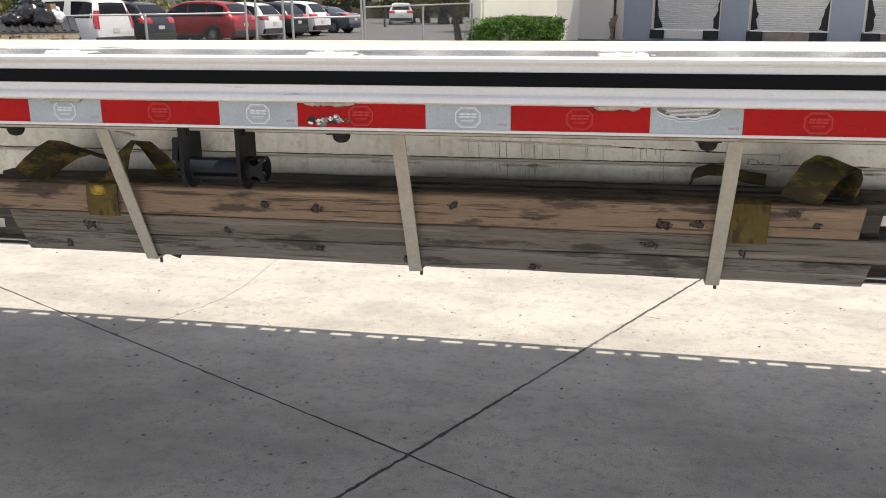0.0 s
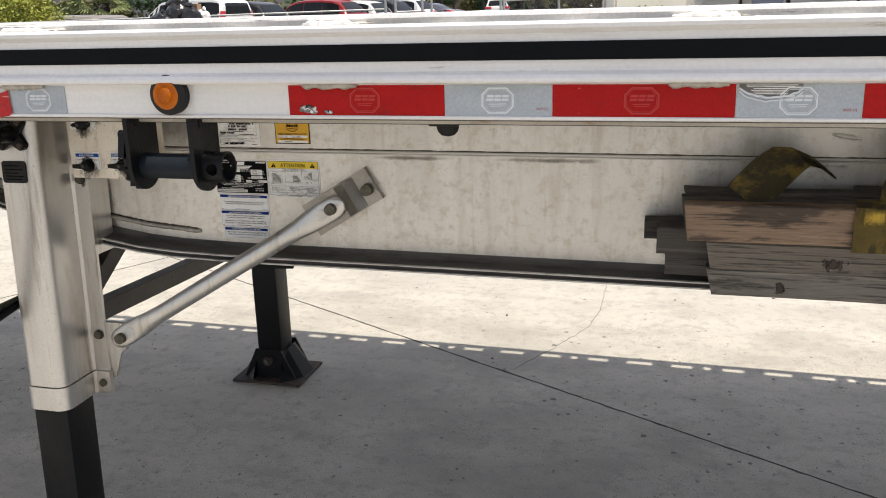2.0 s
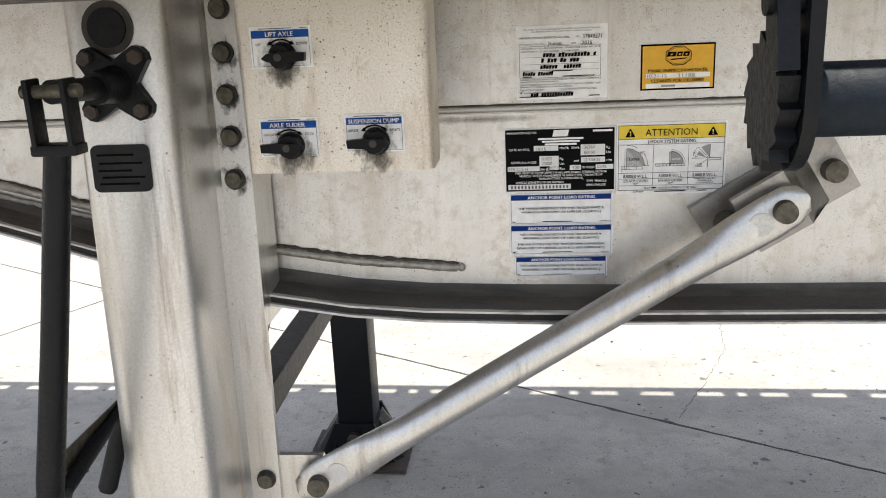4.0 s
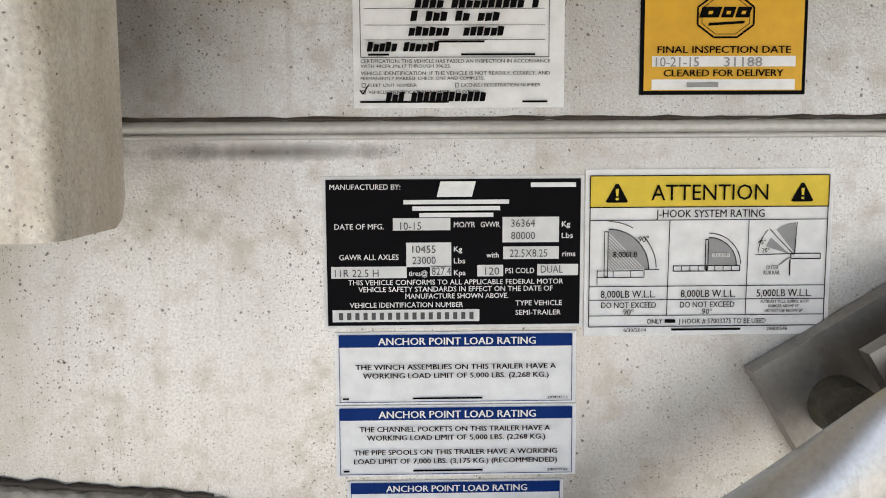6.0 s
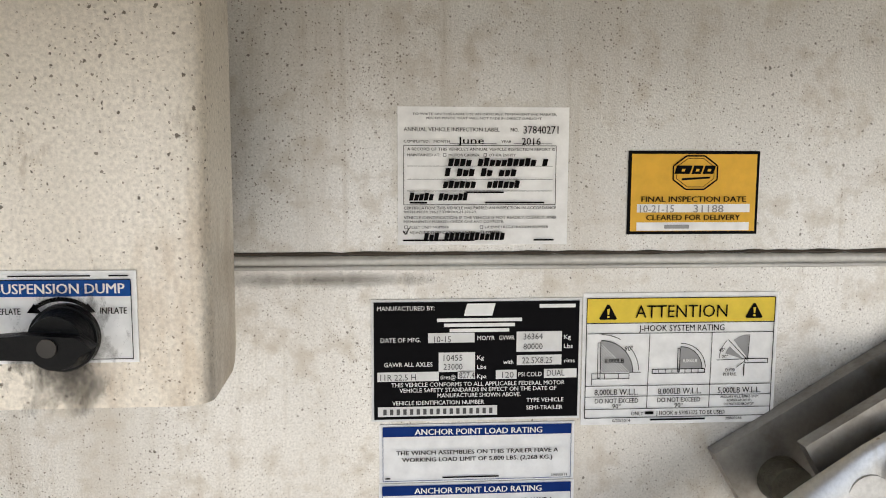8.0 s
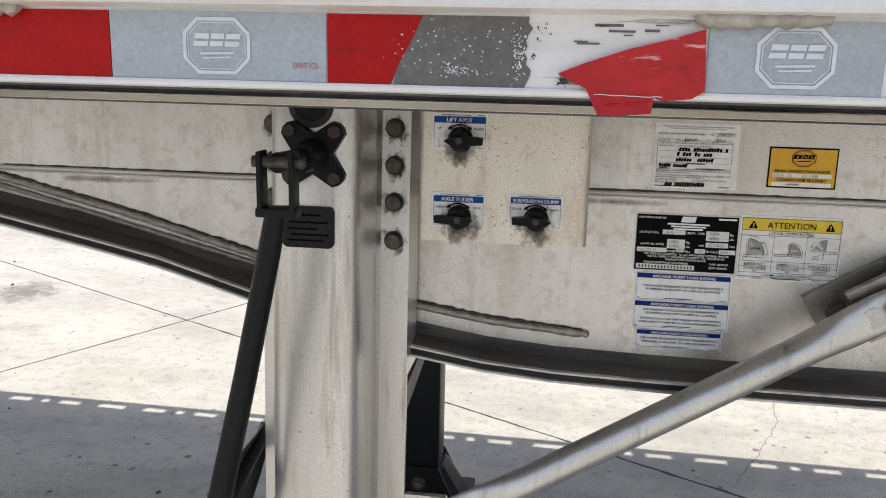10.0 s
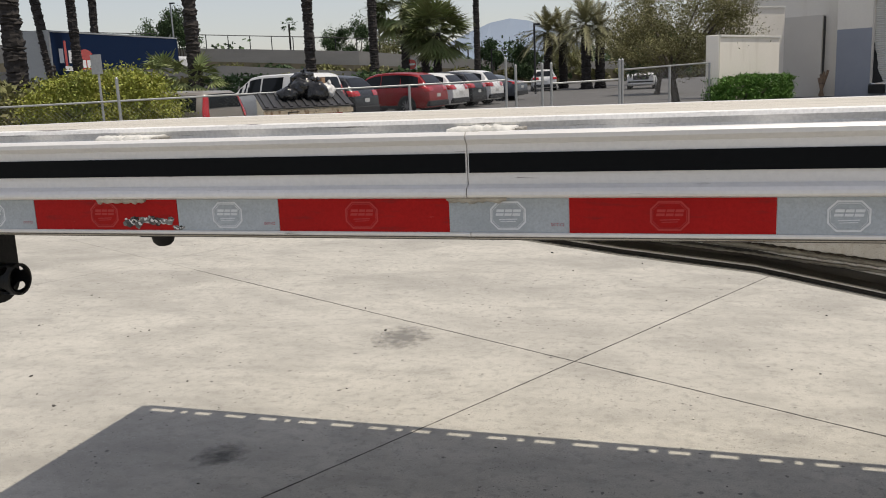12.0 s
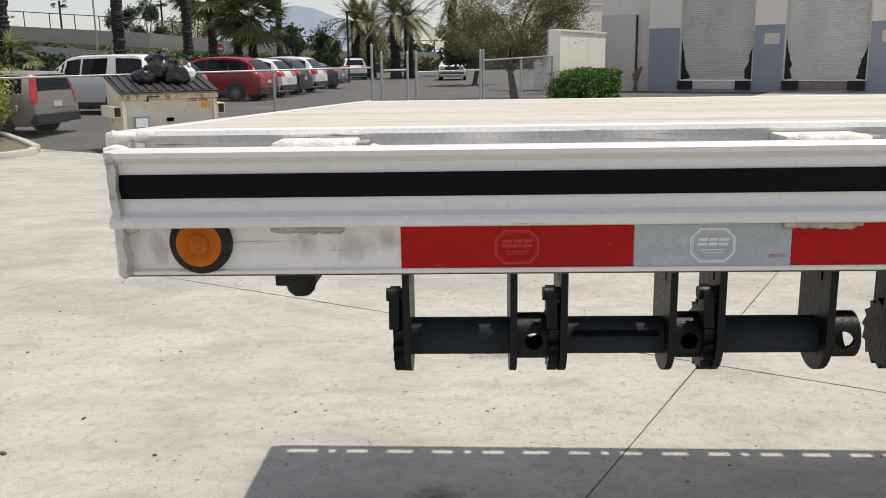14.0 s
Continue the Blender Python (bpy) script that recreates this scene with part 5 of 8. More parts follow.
# yearly inspection label, partly handwritten
S = Sticker("inspection_label", -3.0250, -2.9020, 1.2880, 1.3865, 2.387, "paper", "white paper inspection label filled in with black marker", trailer)
for s, u0, u1, v, h in (("TO WRITE ON THIS LABEL USE AN INDELIBLE, PERMANENT INK MARKER,", 0.085, 0.925, 0.052, 0.016), ("PEN OR PENCIL THAT WILL NOT FADE IN DIRECT SUNLIGHT", 0.165, 0.835, 0.082, 0.016),
                        ("ANNUAL VEHICLE INSPECTION LABEL", 0.035, 0.59, 0.162, 0.028), ("NO.", 0.655, 0.70, 0.162, 0.026), ("37840271", 0.73, 0.935, 0.162, 0.055),
                        ("COMPLETED:   MONTH", 0.035, 0.30, 0.248, 0.019), ("YEAR", 0.60, 0.66, 0.248, 0.019),
                        ("A RECORD OF THIS VEHICLE'S ANNUAL VEHICLE INSPECTION REPORT IS", 0.055, 0.915, 0.303, 0.021), ("MAINTAINED AT:", 0.055, 0.245, 0.345, 0.019),
                        ("MOTOR CARRIER", 0.295, 0.475, 0.345, 0.019), ("OTHER ENTITY", 0.53, 0.685, 0.345, 0.019),
                        ("CERTIFICATION: THIS VEHICLE HAS PASSED AN INSPECTION IN ACCORDANCE", 0.035, 0.93, 0.728, 0.021), ("WITH 49CFR 396.17 THROUGH 396.23.", 0.035, 0.46, 0.757, 0.019),
                        ("VEHICLE IDENTIFICATION: IF THE VEHICLE IS NOT READILY, CLEARLY, AND", 0.035, 0.93, 0.798, 0.021), ("PERMANENTLY MARKED, CHECK ONE AND COMPLETE.", 0.035, 0.62, 0.828, 0.019),
                        ("FLEET UNIT NUMBER", 0.07, 0.30, 0.868, 0.019), ("LICENSE / REGISTRATION NUMBER", 0.51, 0.885, 0.868, 0.019), ("VEHICLE IDENTIFICATION NUMBER", 0.07, 0.455, 0.908, 0.019),
                        ("OTHER", 0.515, 0.60, 0.908, 0.019)):
    S.text("ink", s, u0, u1, v, h)
S.text("ink", "June", 0.345, 0.50, 0.24, 0.05, 4)
S.text("ink", "2016", 0.72, 0.83, 0.245, 0.05, 4)
S.line("ink", 0.30, 0.262, 0.575, 0.262, 0.0003)
S.line("ink", 0.675, 0.262, 0.90, 0.262, 0.0003)
S.outline("ink", 0.035, 0.925, 0.277, 0.705, 0.0004)
for v in (0.425, 0.52, 0.605):
    S.line("ink", 0.055, v, 0.905, v, 0.0003)
for u0, u1, v in ((0.07, 0.17, 0.69), (0.51, 0.86, 0.69), (0.03, 0.45, 0.965), (0.80, 0.92, 0.965), (0.40, 0.62, 0.615)):
    S.rect("ink", u0, u1, v - 0.006, v + 0.006, 2)
rr = random.Random(11)
for u0, u1, v, n in ((0.29, 0.875, 0.40, 17), (0.27, 0.69, 0.475, 12), (0.26, 0.71, 0.56, 14), (0.065, 0.405, 0.65, 12), (0.15, 0.625, 0.94, 16)):
    for k in range(n):
        a = u0 + (u1 - u0) * k / n
        if rr.random() < 0.1:
            continue
        hh, wl = rr.uniform(0.020, 0.036), (u1 - u0) / n
        S.poly("ink", [(a + 0.008, v - hh), (a + wl * 0.84 + 0.008, v - hh * rr.uniform(0.75, 1.1)), (a + wl * 0.84, v + 0.022), (a, v + 0.024)], 4)
for u, v in ((0.272, 0.345), (0.508, 0.345), (0.048, 0.868), (0.048, 0.908), (0.49, 0.868), (0.495, 0.908)):
    S.outline("ink", u - 0.008, u + 0.008, v - 0.011, v + 0.011, 0.0003)
S.line("ink", 0.03, 0.895, 0.045, 0.92, 0.0008, 4)
S.line("ink", 0.045, 0.92, 0.068, 0.87, 0.0008, 4)
S.done()

# yellow delivery label
S = Sticker("delivery_label", -2.8575, -2.7595, 1.2950, 1.3560, 2.387, "plate_black", "orange yellow delivery label with a black border", trailer)
S.rect("amberlabel", 0.022, 0.978, 0.038, 0.962, 1)
c = (0.505, 0.26)
for k in range(8):
    a, b = math.pi / 4 * (k + 0.5), math.pi / 4 * (k + 1.5)
    for r, w in ((0.0132, 0.0011), (0.0112, 0.0004)):
        S.line("ink", c[0] + r * 1.35 * math.cos(a) / 0.098, c[1] - r * math.sin(a) / 0.061, c[0] + r * 1.35 * math.cos(b) / 0.098, c[1] - r * math.sin(b) / 0.061, w)
for u0, u1 in ((0.352, 0.470), (0.482, 0.555), (0.567, 0.650)):
    S.poly("ink", [(u0 + 0.012, 0.175), (u1 + 0.012, 0.175), (u1 - 0.008, 0.275), (u0 - 0.008, 0.275)], 2)
    S.poly("amberlabel", [((u0 + u1) / 2 - 0.010, 0.215), ((u0 + u1) / 2 + 0.016, 0.215), ((u0 + u1) / 2 + 0.010, 0.245), ((u0 + u1) / 2 - 0.014, 0.245)], 3)
S.poly("ink", [(0.40, 0.352), (0.405, 0.325), (0.62, 0.305), (0.615, 0.33)], 2)
S.text("ink", "FINAL INSPECTION DATE", 0.10, 0.90, 0.575, 0.066, bold=0.02)
S.text("ink", "CLEARED FOR DELIVERY", 0.14, 0.86, 0.795, 0.066, bold=0.02)
S.rect("paper", 0.07, 0.935, 0.635, 0.735, 1.5)
S.rect("paper", 0.07, 0.935, 0.855, 0.955, 1.5)
S.text("greyprint", "10-21-15", 0.09, 0.35, 0.69, 0.09)
S.text("greyprint", "31188", 0.50, 0.73, 0.69, 0.09)
S.rect("greyprint", 0.28, 0.47, 0.885, 0.93, 3)
S.done()

# valve labels and knobs on the control box
for x0, x1, z0, z1, title, a, b, lever in ((-3.336, -3.262, 1.356, 1.404, "LIFT AXLE", "UP", "DOWN", 1), (-3.335, -3.262, 1.250, 1.297, "AXLE SLIDER", "UNLOCK", "LOCK", -1),
                                          (-3.230, -3.158, 1.2525, 1.2985, "SUSPENSION DUMP", "DEFLATE", "INFLATE", -1)):
    S = Sticker("valve_label", x0, x1, z0, z1, BY, "paper", "white valve label with a blue heading", control_box)
    S.rect("valve_blue", 0.035, 0.965, 0.095, 0.275, 1)
    S.outline("ink", 0.035, 0.965, 0.095, 0.955, 0.0004)
    mid_, half = (0.49, 0.225) if lever > 0 else (0.48, 0.30) if a == "UNLOCK" else (0.50, 0.425)
    S.text("paper", title, mid_ - half, mid_ + half, 0.185, 0.108, bold=0.024)
    bold_ = 0.004 if a == "UNLOCK" else 0.02
    S.text("ink", a, *((0.10, 0.175) if a == "UP" else (0.075, 0.30) if a == "UNLOCK" else (0.06, 0.235)), 0.425, 0.068, bold=bold_)
    S.text("ink", b, *((0.76, 0.935) if b != "LOCK" else (0.775, 0.925)), 0.425, 0.068, bold=bold_)
    S.rect("ink", 0.16, 0.70, 0.045, 0.06, 2)
    S.rect("ink", 0.82, 0.95, 0.045, 0.06, 2)
    S.arc("ink", 0.5, 0.735, 0.0200, 0.92, math.pi - 0.92, 0.0021)
    for sgn in (-1, 1):
        u = 0.5 + sgn * 0.165
        S.poly("ink", [(u + sgn * 0.062, 0.445), (u + sgn * 0.012, 0.345), (u - sgn * 0.04, 0.455)], 2)
    S.done()
    xc, zc = (x0 + x1) / 2 + 0.0015, z0 + 0.0135
    g = bmesh.new()
    add_cyl(g, (xc, BY - 0.0005, zc), (xc, BY - 0.007, zc), 0.0168, 32, 0.0164)
    add_cyl(g, (xc, BY - 0.007, zc), (xc, BY - 0.018, zc), 0.0152, 32, 0.0130)
    kn = part("valve_knob", smooth(g, 30), "knob", control_box, "greasy black valve knob")
    s = lever
    lev = [(xc - s * 0.020, zc - 0.001), (xc - s * 0.013, zc - 0.0052), (xc + s * 0.008, zc - 0.0062), (xc + s * 0.031, zc - 0.0050), (xc + s * 0.032, zc + 0.0045), (xc + s * 0.008, zc + 0.0060), (xc - s * 0.013, zc + 0.0045)]
    part("lever", smooth(extrude_y(lev, BY - 0.026, BY - 0.016), 20), "knob", kn)
    part("grease_smear", box(xc - 0.030, xc + 0.032, BY - 0.0062, BY - 0.0056, zc - 0.042, zc + 0.026), "grease", control_box, "dark grease smeared round the knob")
    part("screw", cyl((xc, BY - 0.025, zc), (xc, BY - 0.0275, zc), 0.0045, 14), "washer", kn)


# ---- lumber bundle under the rail ----
def wood(name, c1, c2, stain):
    return material(name, c1, c2, 3.0, (0.8, 6, 9), grit=0.9, rough=0.75, bump=0.35, fine=30, fine_stretch=(0.6, 10, 14), stain=(stain, 3.4, 0.55, 0.615, (1.0, 3, 5)),
                    stain2=(tuple(c * 0.8 for c in stain), 8.0, 0.565, 0.62, (0.45, 4, 15)), stain3=(tuple(c * 1.25 for c in c1), 40.0, 0.57, 0.66, (0.04, 1, 1)), vary=0.05)


M["wood_tan"] = wood("tan weathered lumber", (0.31, 0.212, 0.142), (0.225, 0.155, 0.106), (0.045, 0.034, 0.026))
M["wood_grey"] = wood("grey weathered lumber", (0.20, 0.173, 0.143), (0.12, 0.105, 0.089), (0.033, 0.030, 0.026))
M["wood_ash"] = wood("ash grey weathered lumber", (0.215, 0.195, 0.172), (0.14, 0.128, 0.113), (0.042, 0.039, 0.035))
# dark tone also paints in the shade between and behind the front boards
M["wood_dark"] = wood("weathered lumber darkened for gap shade", (0.080, 0.069, 0.060), (0.044, 0.039, 0.035), (0.016, 0.016, 0.015))
M["knot"] = faded("dark wood knot", (0.030, 0.018, 0.012), False, 0.9, 75.0, -0.80, -0.45)
M["strap"] = material("dirty yellow webbing", (0.165, 0.112, 0.020), (0.075, 0.056, 0.016), 14, rough=0.85, bump=0.5, fine=420, stain=((0.030, 0.025, 0.013), 18, 0.50, 0.60, (1.6, 1, 0.7)))
M["strap_dark"] = material("blackened olive webbing", (0.050, 0.037, 0.011), (0.018, 0.015, 0.008), 12, rough=0.85, bump=0.5, fine=420, stain=((0.17, 0.117, 0.020), 14, 0.50, 0.62, (0.9, 0.9, 2)), stain2=((0.012, 0.011, 0.008), 11, 0.54, 0.64, (1, 1, 2)))
M["strap_clean"] = faded("clean yellow webbing", (0.50, 0.33, 0.03), False, 0.9, 50.0)
M["hanger"] = material("galvanised hanger bar", (0.50, 0.47, 0.42), (0.40, 0.37, 0.32), 8, (4, 4, 0.6), rough=0.5, metal=0.3, bump=0.1)
rw = random.Random(21)


def plank(x0, x1, y0, z0, w, h, mat, label, skew=0.0, knots=0, lean=0.0):
    """A board; its front face leans back by lean towards the foot."""
    t = thing("lumber_board", label, "board", "boards in the bundle")
    c = 0.004
    def ring(x, k):
        y = y0 + rw.uniform(-0.002, 0.002)
        z = z0 + rw.uniform(-0.0015, 0.0015)
        return [(x, y + lean + c, z), (x, y + lean, z + c), (x, y, z + h - c), (x, y + c, z + h), (x, y + w - c, z + h), (x, y + w, z + h - c), (x, y + w, z + c), (x, y + w - c, z)]
    n = 16
    rings = []
    for k in range(n + 1):
        x = x0 + (x1 - x0) * k / n
        r = ring(x, k)
        if k == 0:
            r = [(p[0] + skew * (z0 + h - p[2]) / h, p[1], p[2]) for p in r]
        if k == n:
            r = [(p[0] - skew * (z0 + h - p[2]) / h, p[1], p[2]) for p in r]
        rings.append(r)
    b = part("board", smooth(add_sweep(bmesh.new(), None, rings), 30), mat, t)
    for k in range(knots):
        x = rw.uniform(x0 + 0.1, x1 - 0.1)
        z = z0 + h * rw.uniform(0.15, 0.85)
        f = (z0 + h - z) / h
        yy = y0 + lean * f
        w_, h_ = rw.uniform(0.018, 0.038), min(rw.uniform(0.014, 0.024), z - z0, z0 + h - z)
        part("knot", box(x - w_, x + w_, yy - 0.0030, yy - 0.0024, z - h_, z + h_), "knot", b)
    return t


plank(-1.815, 0.642, 2.170, 1.131, 0.040, 0.084, "wood_tan", "tan weathered board on top of the bundle, knotty face", 0.010, 7, 0.006)
plank(-1.765, 0.745, 2.196, 1.060, 0.042, 0.066, "wood_grey", "grey brown weathered board in the bundle", 0.012, 4, 0.012)
plank(-1.760, 0.690, 2.231, 0.988, 0.045, 0.067, "wood_ash", "ash grey board at the bottom of the bundle", 0.015, 4, 0.014)
plank(-1.820, 0.70, 2.213, 1.139, 0.040, 0.080, "wood_dark", "board behind the front board, darkened for gap shade", 0.01)
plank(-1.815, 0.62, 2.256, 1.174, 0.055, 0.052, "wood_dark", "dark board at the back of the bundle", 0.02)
plank(-1.870, 0.74, 2.241, 1.080, 0.045, 0.065, "wood_dark", "board inside the bundle, darkened for gap shade", 0.0)
plank(-1.850, 0.68, 2.280, 1.020, 0.050, 0.060, "wood_dark", "board inside the bundle, darkened for gap shade", 0.0)
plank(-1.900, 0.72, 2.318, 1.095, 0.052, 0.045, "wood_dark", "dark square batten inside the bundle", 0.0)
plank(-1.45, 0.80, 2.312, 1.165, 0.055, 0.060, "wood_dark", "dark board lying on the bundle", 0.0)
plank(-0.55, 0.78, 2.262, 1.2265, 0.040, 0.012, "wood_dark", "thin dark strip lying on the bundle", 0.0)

# flat hanger bars that carry the bundle
for xc, lean in ((-1.337, 0), (-0.525, 0), (0.296, 0)):
    h = thing("hanger_bar", "flat galvanised hanger bar holding the lumber bundle", "bracket", "hanger bars")
    a, b = Vector((xc, 2.243, 0.975)), Vector((xc, 1.961, 1.574))
    m = Matrix.Translation((a + b) / 2) @ (b - a).to_track_quat("Z", "X").to_matrix().to_4x4()
    L2 = (b - a).length / 2
    bar = part("bar", box(-0.0035, 0.0035, -0.0185, 0.0185, -L2, L2, 0.0015, m), "hanger", h)
    part("foot_lip", box(xc - 0.0185, xc + 0.0185, 2.246, 2.37, 0.974, 0.981, 0.001), "hanger", bar)
    part("bolt", cyl((xc + 0.012, 2.27, 0.974), (xc + 0.012, 2.27, 0.955), 0.0045, 8), "rust", bar)
    if xc < -1:
        part("bolt", cyl((xc + 0.035, 2.30, 0.974), (xc + 0.06, 2.30, 0.966), 0.006, 8), "rust", bar)


def ribbon(pts, width, name, mat, parent, label="", thick=0.0035, across=(1, 0, 0)):
    """A flat band through pts; its width lies along across (one direction, or one for each point)."""
    rings = []
    P_ = [Vector(p) for p in pts]
    for i, p in enumerate(P_):
        w = Vector(across[i] if isinstance(across[0], tuple) else across).normalized() * width / 2
        d_ = (P_[min(i + 1, len(P_) - 1)] - P_[max(i - 1, 0)]).normalized()
        n_ = d_.cross(w).normalized() * thick / 2
        rings.append([p - w - n_, p + w - n_, p + w + n_, p - w + n_])
    return part(name, smooth(add_sweep(bmesh.new(), None, rings), 50), mat, parent, label)


s1 = thing("tie_strap", "dirty yellow webbing strap wrapped round the lumber bundle, loop standing up", "strap", "straps")
ribbon([(-1.432, 2.165, 1.124), (-1.432, 2.162, 1.148), (-1.432, 2.162, 1.188), (-1.430, 2.166, 1.217), (-1.428, 2.18, 1.223), (-1.424, 2.21, 1.224)], 0.098, "band", "strap", s1)
ribbon([(-1.392, 2.178, 1.222), (-1.386, 2.188, 1.262), (-1.372, 2.203, 1.302), (-1.350, 2.220, 1.334), (-1.322, 2.238, 1.322), (-1.292, 2.256, 1.276), (-1.262, 2.268, 1.226)], 0.085, "loop", "strap_dark", s1, "blackened olive loop", 0.004,
       [(1, -0.1, 0), (0.9, -0.4, 0.05), (0.75, -0.65, 0.05), (0.6, -0.8, 0.1), (0.75, -0.65, 0.3), (0.85, -0.5, 0.4), (0.9, -0.4, 0.4)])
ribbon([(-1.690, 2.205, 1.220), (-1.668, 2.216, 1.245), (-1.636, 2.238, 1.276), (-1.604, 2.262, 1.298), (-1.574, 2.285, 1.300), (-1.54, 2.31, 1.284), (-1.505, 2.335, 1.256)], 0.095, "loop", "strap_dark", s1, "", 0.004,
       [(0.75, 0.1, -0.6), (0.75, 0.1, -0.62), (0.72, 0.15, -0.62), (0.65, 0.35, -0.6), (0.5, 0.7, -0.5), (0.4, 0.8, -0.4), (0.4, 0.8, -0.4)])
part("clean_patch", box(-1.470, -1.412, 2.1586, 2.1598, 1.180, 1.216), "strap_clean", s1, "bright yellow patch worn clean")
s2 = thing("tie_strap", "dirty yellow webbing strap with a wide open loop on the lumber", "strap", "straps")
ribbon([(0.364, 2.167, 1.114), (0.364, 2.162, 1.134), (0.364, 2.162, 1.178), (0.366, 2.166, 1.217), (0.37, 2.18, 1.222), (0.372, 2.215, 1.224)], 0.094, "band", "strap", s2)
ribbon([(0.485, 2.19, 1.224), (0.502, 2.182, 1.263), (0.530, 2.185, 1.306), (0.560, 2.195, 1.323), (0.588, 2.21, 1.32), (0.606, 2.225, 1.293), (0.610, 2.24, 1.253), (0.603, 2.25, 1.226)], 0.098, "loop", "strap_dark", s2, "", 0.004,
       [(1, -0.1, -0.3), (1, -0.1, -0.35), (0.9, -0.3, -0.35), (0.8, -0.5, -0.3), (0.6, -0.8, -0.2), (0.4, -0.9, -0.1), (0.3, -1, 0), (0.3, -1, 0)])
ribbon([(0.225, 2.28, 1.256), (0.235, 2.28, 1.273), (0.27, 2.285, 1.283), (0.32, 2.29, 1.28), (0.37, 2.295, 1.263), (0.42, 2.30, 1.256)], 0.05, "tail", "strap_dark", s2, "", 0.004, (0.2, 0.9, 0.4))
S = Sticker("number_label", 0.345, 0.47, 1.262, 1.312, 2.387, "alu", "framed marking on the beam web", trailer)
S.outline("greyprint", 0.03, 0.97, 0.06, 0.94, 0.002)
S.text("greyprint", "Di", 0.30, 0.66, 0.5, 0.42)
S.done()


# ---- yard and ground ----
M["concrete"] = material("yard concrete", (0.57, 0.544, 0.482), (0.44, 0.422, 0.379), 1.1, (0.5, 1.7, 1), grit=0.95, rough=0.85, bump=0.4, fine=150,
                         specks=(((0.10, 0.097, 0.09), 26, 0.22, 0.8), ((0.21, 0.202, 0.185), 40, 0.45, 0.65), ((0.14, 0.135, 0.125), 90, 0.75, 0.8), ((0.66, 0.64, 0.59), 120, 0.5, 0.6)),
                         stain=((0.285, 0.273, 0.243), 0.75, 0.47, 0.68, (0.8, 1.2, 1)), stain2=((0.30, 0.288, 0.259), 2.6, 0.48, 0.74, (0.8, 1.5, 1)), stain3=((0.27, 0.26, 0.234), 16.0, 0.50, 0.74, (1, 1, 1)), vary=0.03)
M["joint"] = material("joint sealant", (0.045, 0.043, 0.039), (0.09, 0.085, 0.077), 30, rough=0.8, bump=0.4, stain=((0.30, 0.288, 0.262), 0.45, 0.53, 0.66, (1, 1, 1)))
M["joint_pale"] = material("dust filled joint", (0.34, 0.325, 0.288), (0.42, 0.40, 0.355), 12, rough=0.85, bump=0.3, stain=((0.17, 0.16, 0.14), 3.0, 0.56, 0.66, (1, 1, 1)))
M["grit"] = material("dark grit", (0.05, 0.047, 0.042), (0.10, 0.095, 0.085), 30, rough=0.8, bump=0.4)
M["grit_pale"] = material("pale stone chips", (0.60, 0.58, 0.53), (0.42, 0.39, 0.34), 30, rough=0.8, bump=0.4)
M["asphalt"] = material("worn asphalt", (0.115, 0.112, 0.108), (0.085, 0.083, 0.08), 0.6, rough=0.9, bump=0.3, fine=40, stain=((0.16, 0.155, 0.145), 0.5, 0.55, 0.75, (1, 1, 1)))
M["dirt"] = material("dry bank earth", (0.20, 0.165, 0.115), (0.13, 0.12, 0.075), 0.5, rough=0.95, bump=0.3, fine=8, stain=((0.07, 0.085, 0.03), 0.9, 0.5, 0.7, (1, 1, 1)))


def gz(y):
    t = min(max((y - 12.0) / 18.0, 0), 1)
    return 0.30 * t * t * (3 - 2 * t)


def fence_y(x):
    return 22.75 + (x + 6.13) * 0.648


g = bmesh.new()
ys = [-300, -20, 0, 12] + [12 + 1.5 * k for k in range(1, 13)] + [45, 80, 200, 800, 3600]
xs_ = [-3000, -300, -60, 0, 60, 300, 3000]
grid = [[g.verts.new((x, y, gz(y) - 0.03)) for x in xs_] for y in ys]
for a, b in zip(grid, grid[1:]):
    for i in range(len(xs_) - 1):
        g.faces.new((a[i], a[i + 1], b[i + 1], b[i]))
ground = tagged(part("ground", g, "asphalt"), "worn grey asphalt of the parking lot beyond the concrete yard", "ground", kind="structure")
yard = tagged(new("pavement"), "pale stained concrete yard slabs with dark joints", "pavement", kind="structure")
U, V = Vector((0.8765, -0.4814)), Vector((0.4835, 0.8753))
O = Vector((-0.705, 2.906))
SU, SV = 5.10, 6.1
for i in range(-6, 5):
    for j in range(-3, 7):
        cen = O + U * SU * (i + 0.5) + V * SV * (j + 0.5)
        if cen.y > fence_y(cen.x) + 0.5 or cen.y < -14 or cen.x > 30:
            continue
        hw = 0.003
        hl = 0.0018
        g = bmesh.new()
        n = 6
        gridv = []
        for a in range(n + 1):
            row = []
            for b in range(n + 1):
                p = O + U * (SU * (i + a / n) + (hw if a == 0 else -hw if a == n else 0)) + V * (SV * (j + b / n) + (hl if b == 0 else -hl if b == n else 0))
                row.append(g.verts.new((p.x, p.y, gz(p.y))))
            gridv.append(row)
        for a in range(n):
            for b in range(n):
                g.faces.new((gridv[a][b], gridv[a + 1][b], gridv[a + 1][b + 1], gridv[a][b + 1]))
        edge = [e for e in g.edges if e.is_boundary]
        r_ = bmesh.ops.extrude_edge_only(g, edges=edge)
        for v in r_["geom"]:
            if isinstance(v, bmesh.types.BMVert):
                v.co.z -= 0.028
        bmesh.ops.recalc_face_normals(g, faces=g.faces)
        part("concrete_slab", g, "concrete", yard)
rj = random.Random(5)
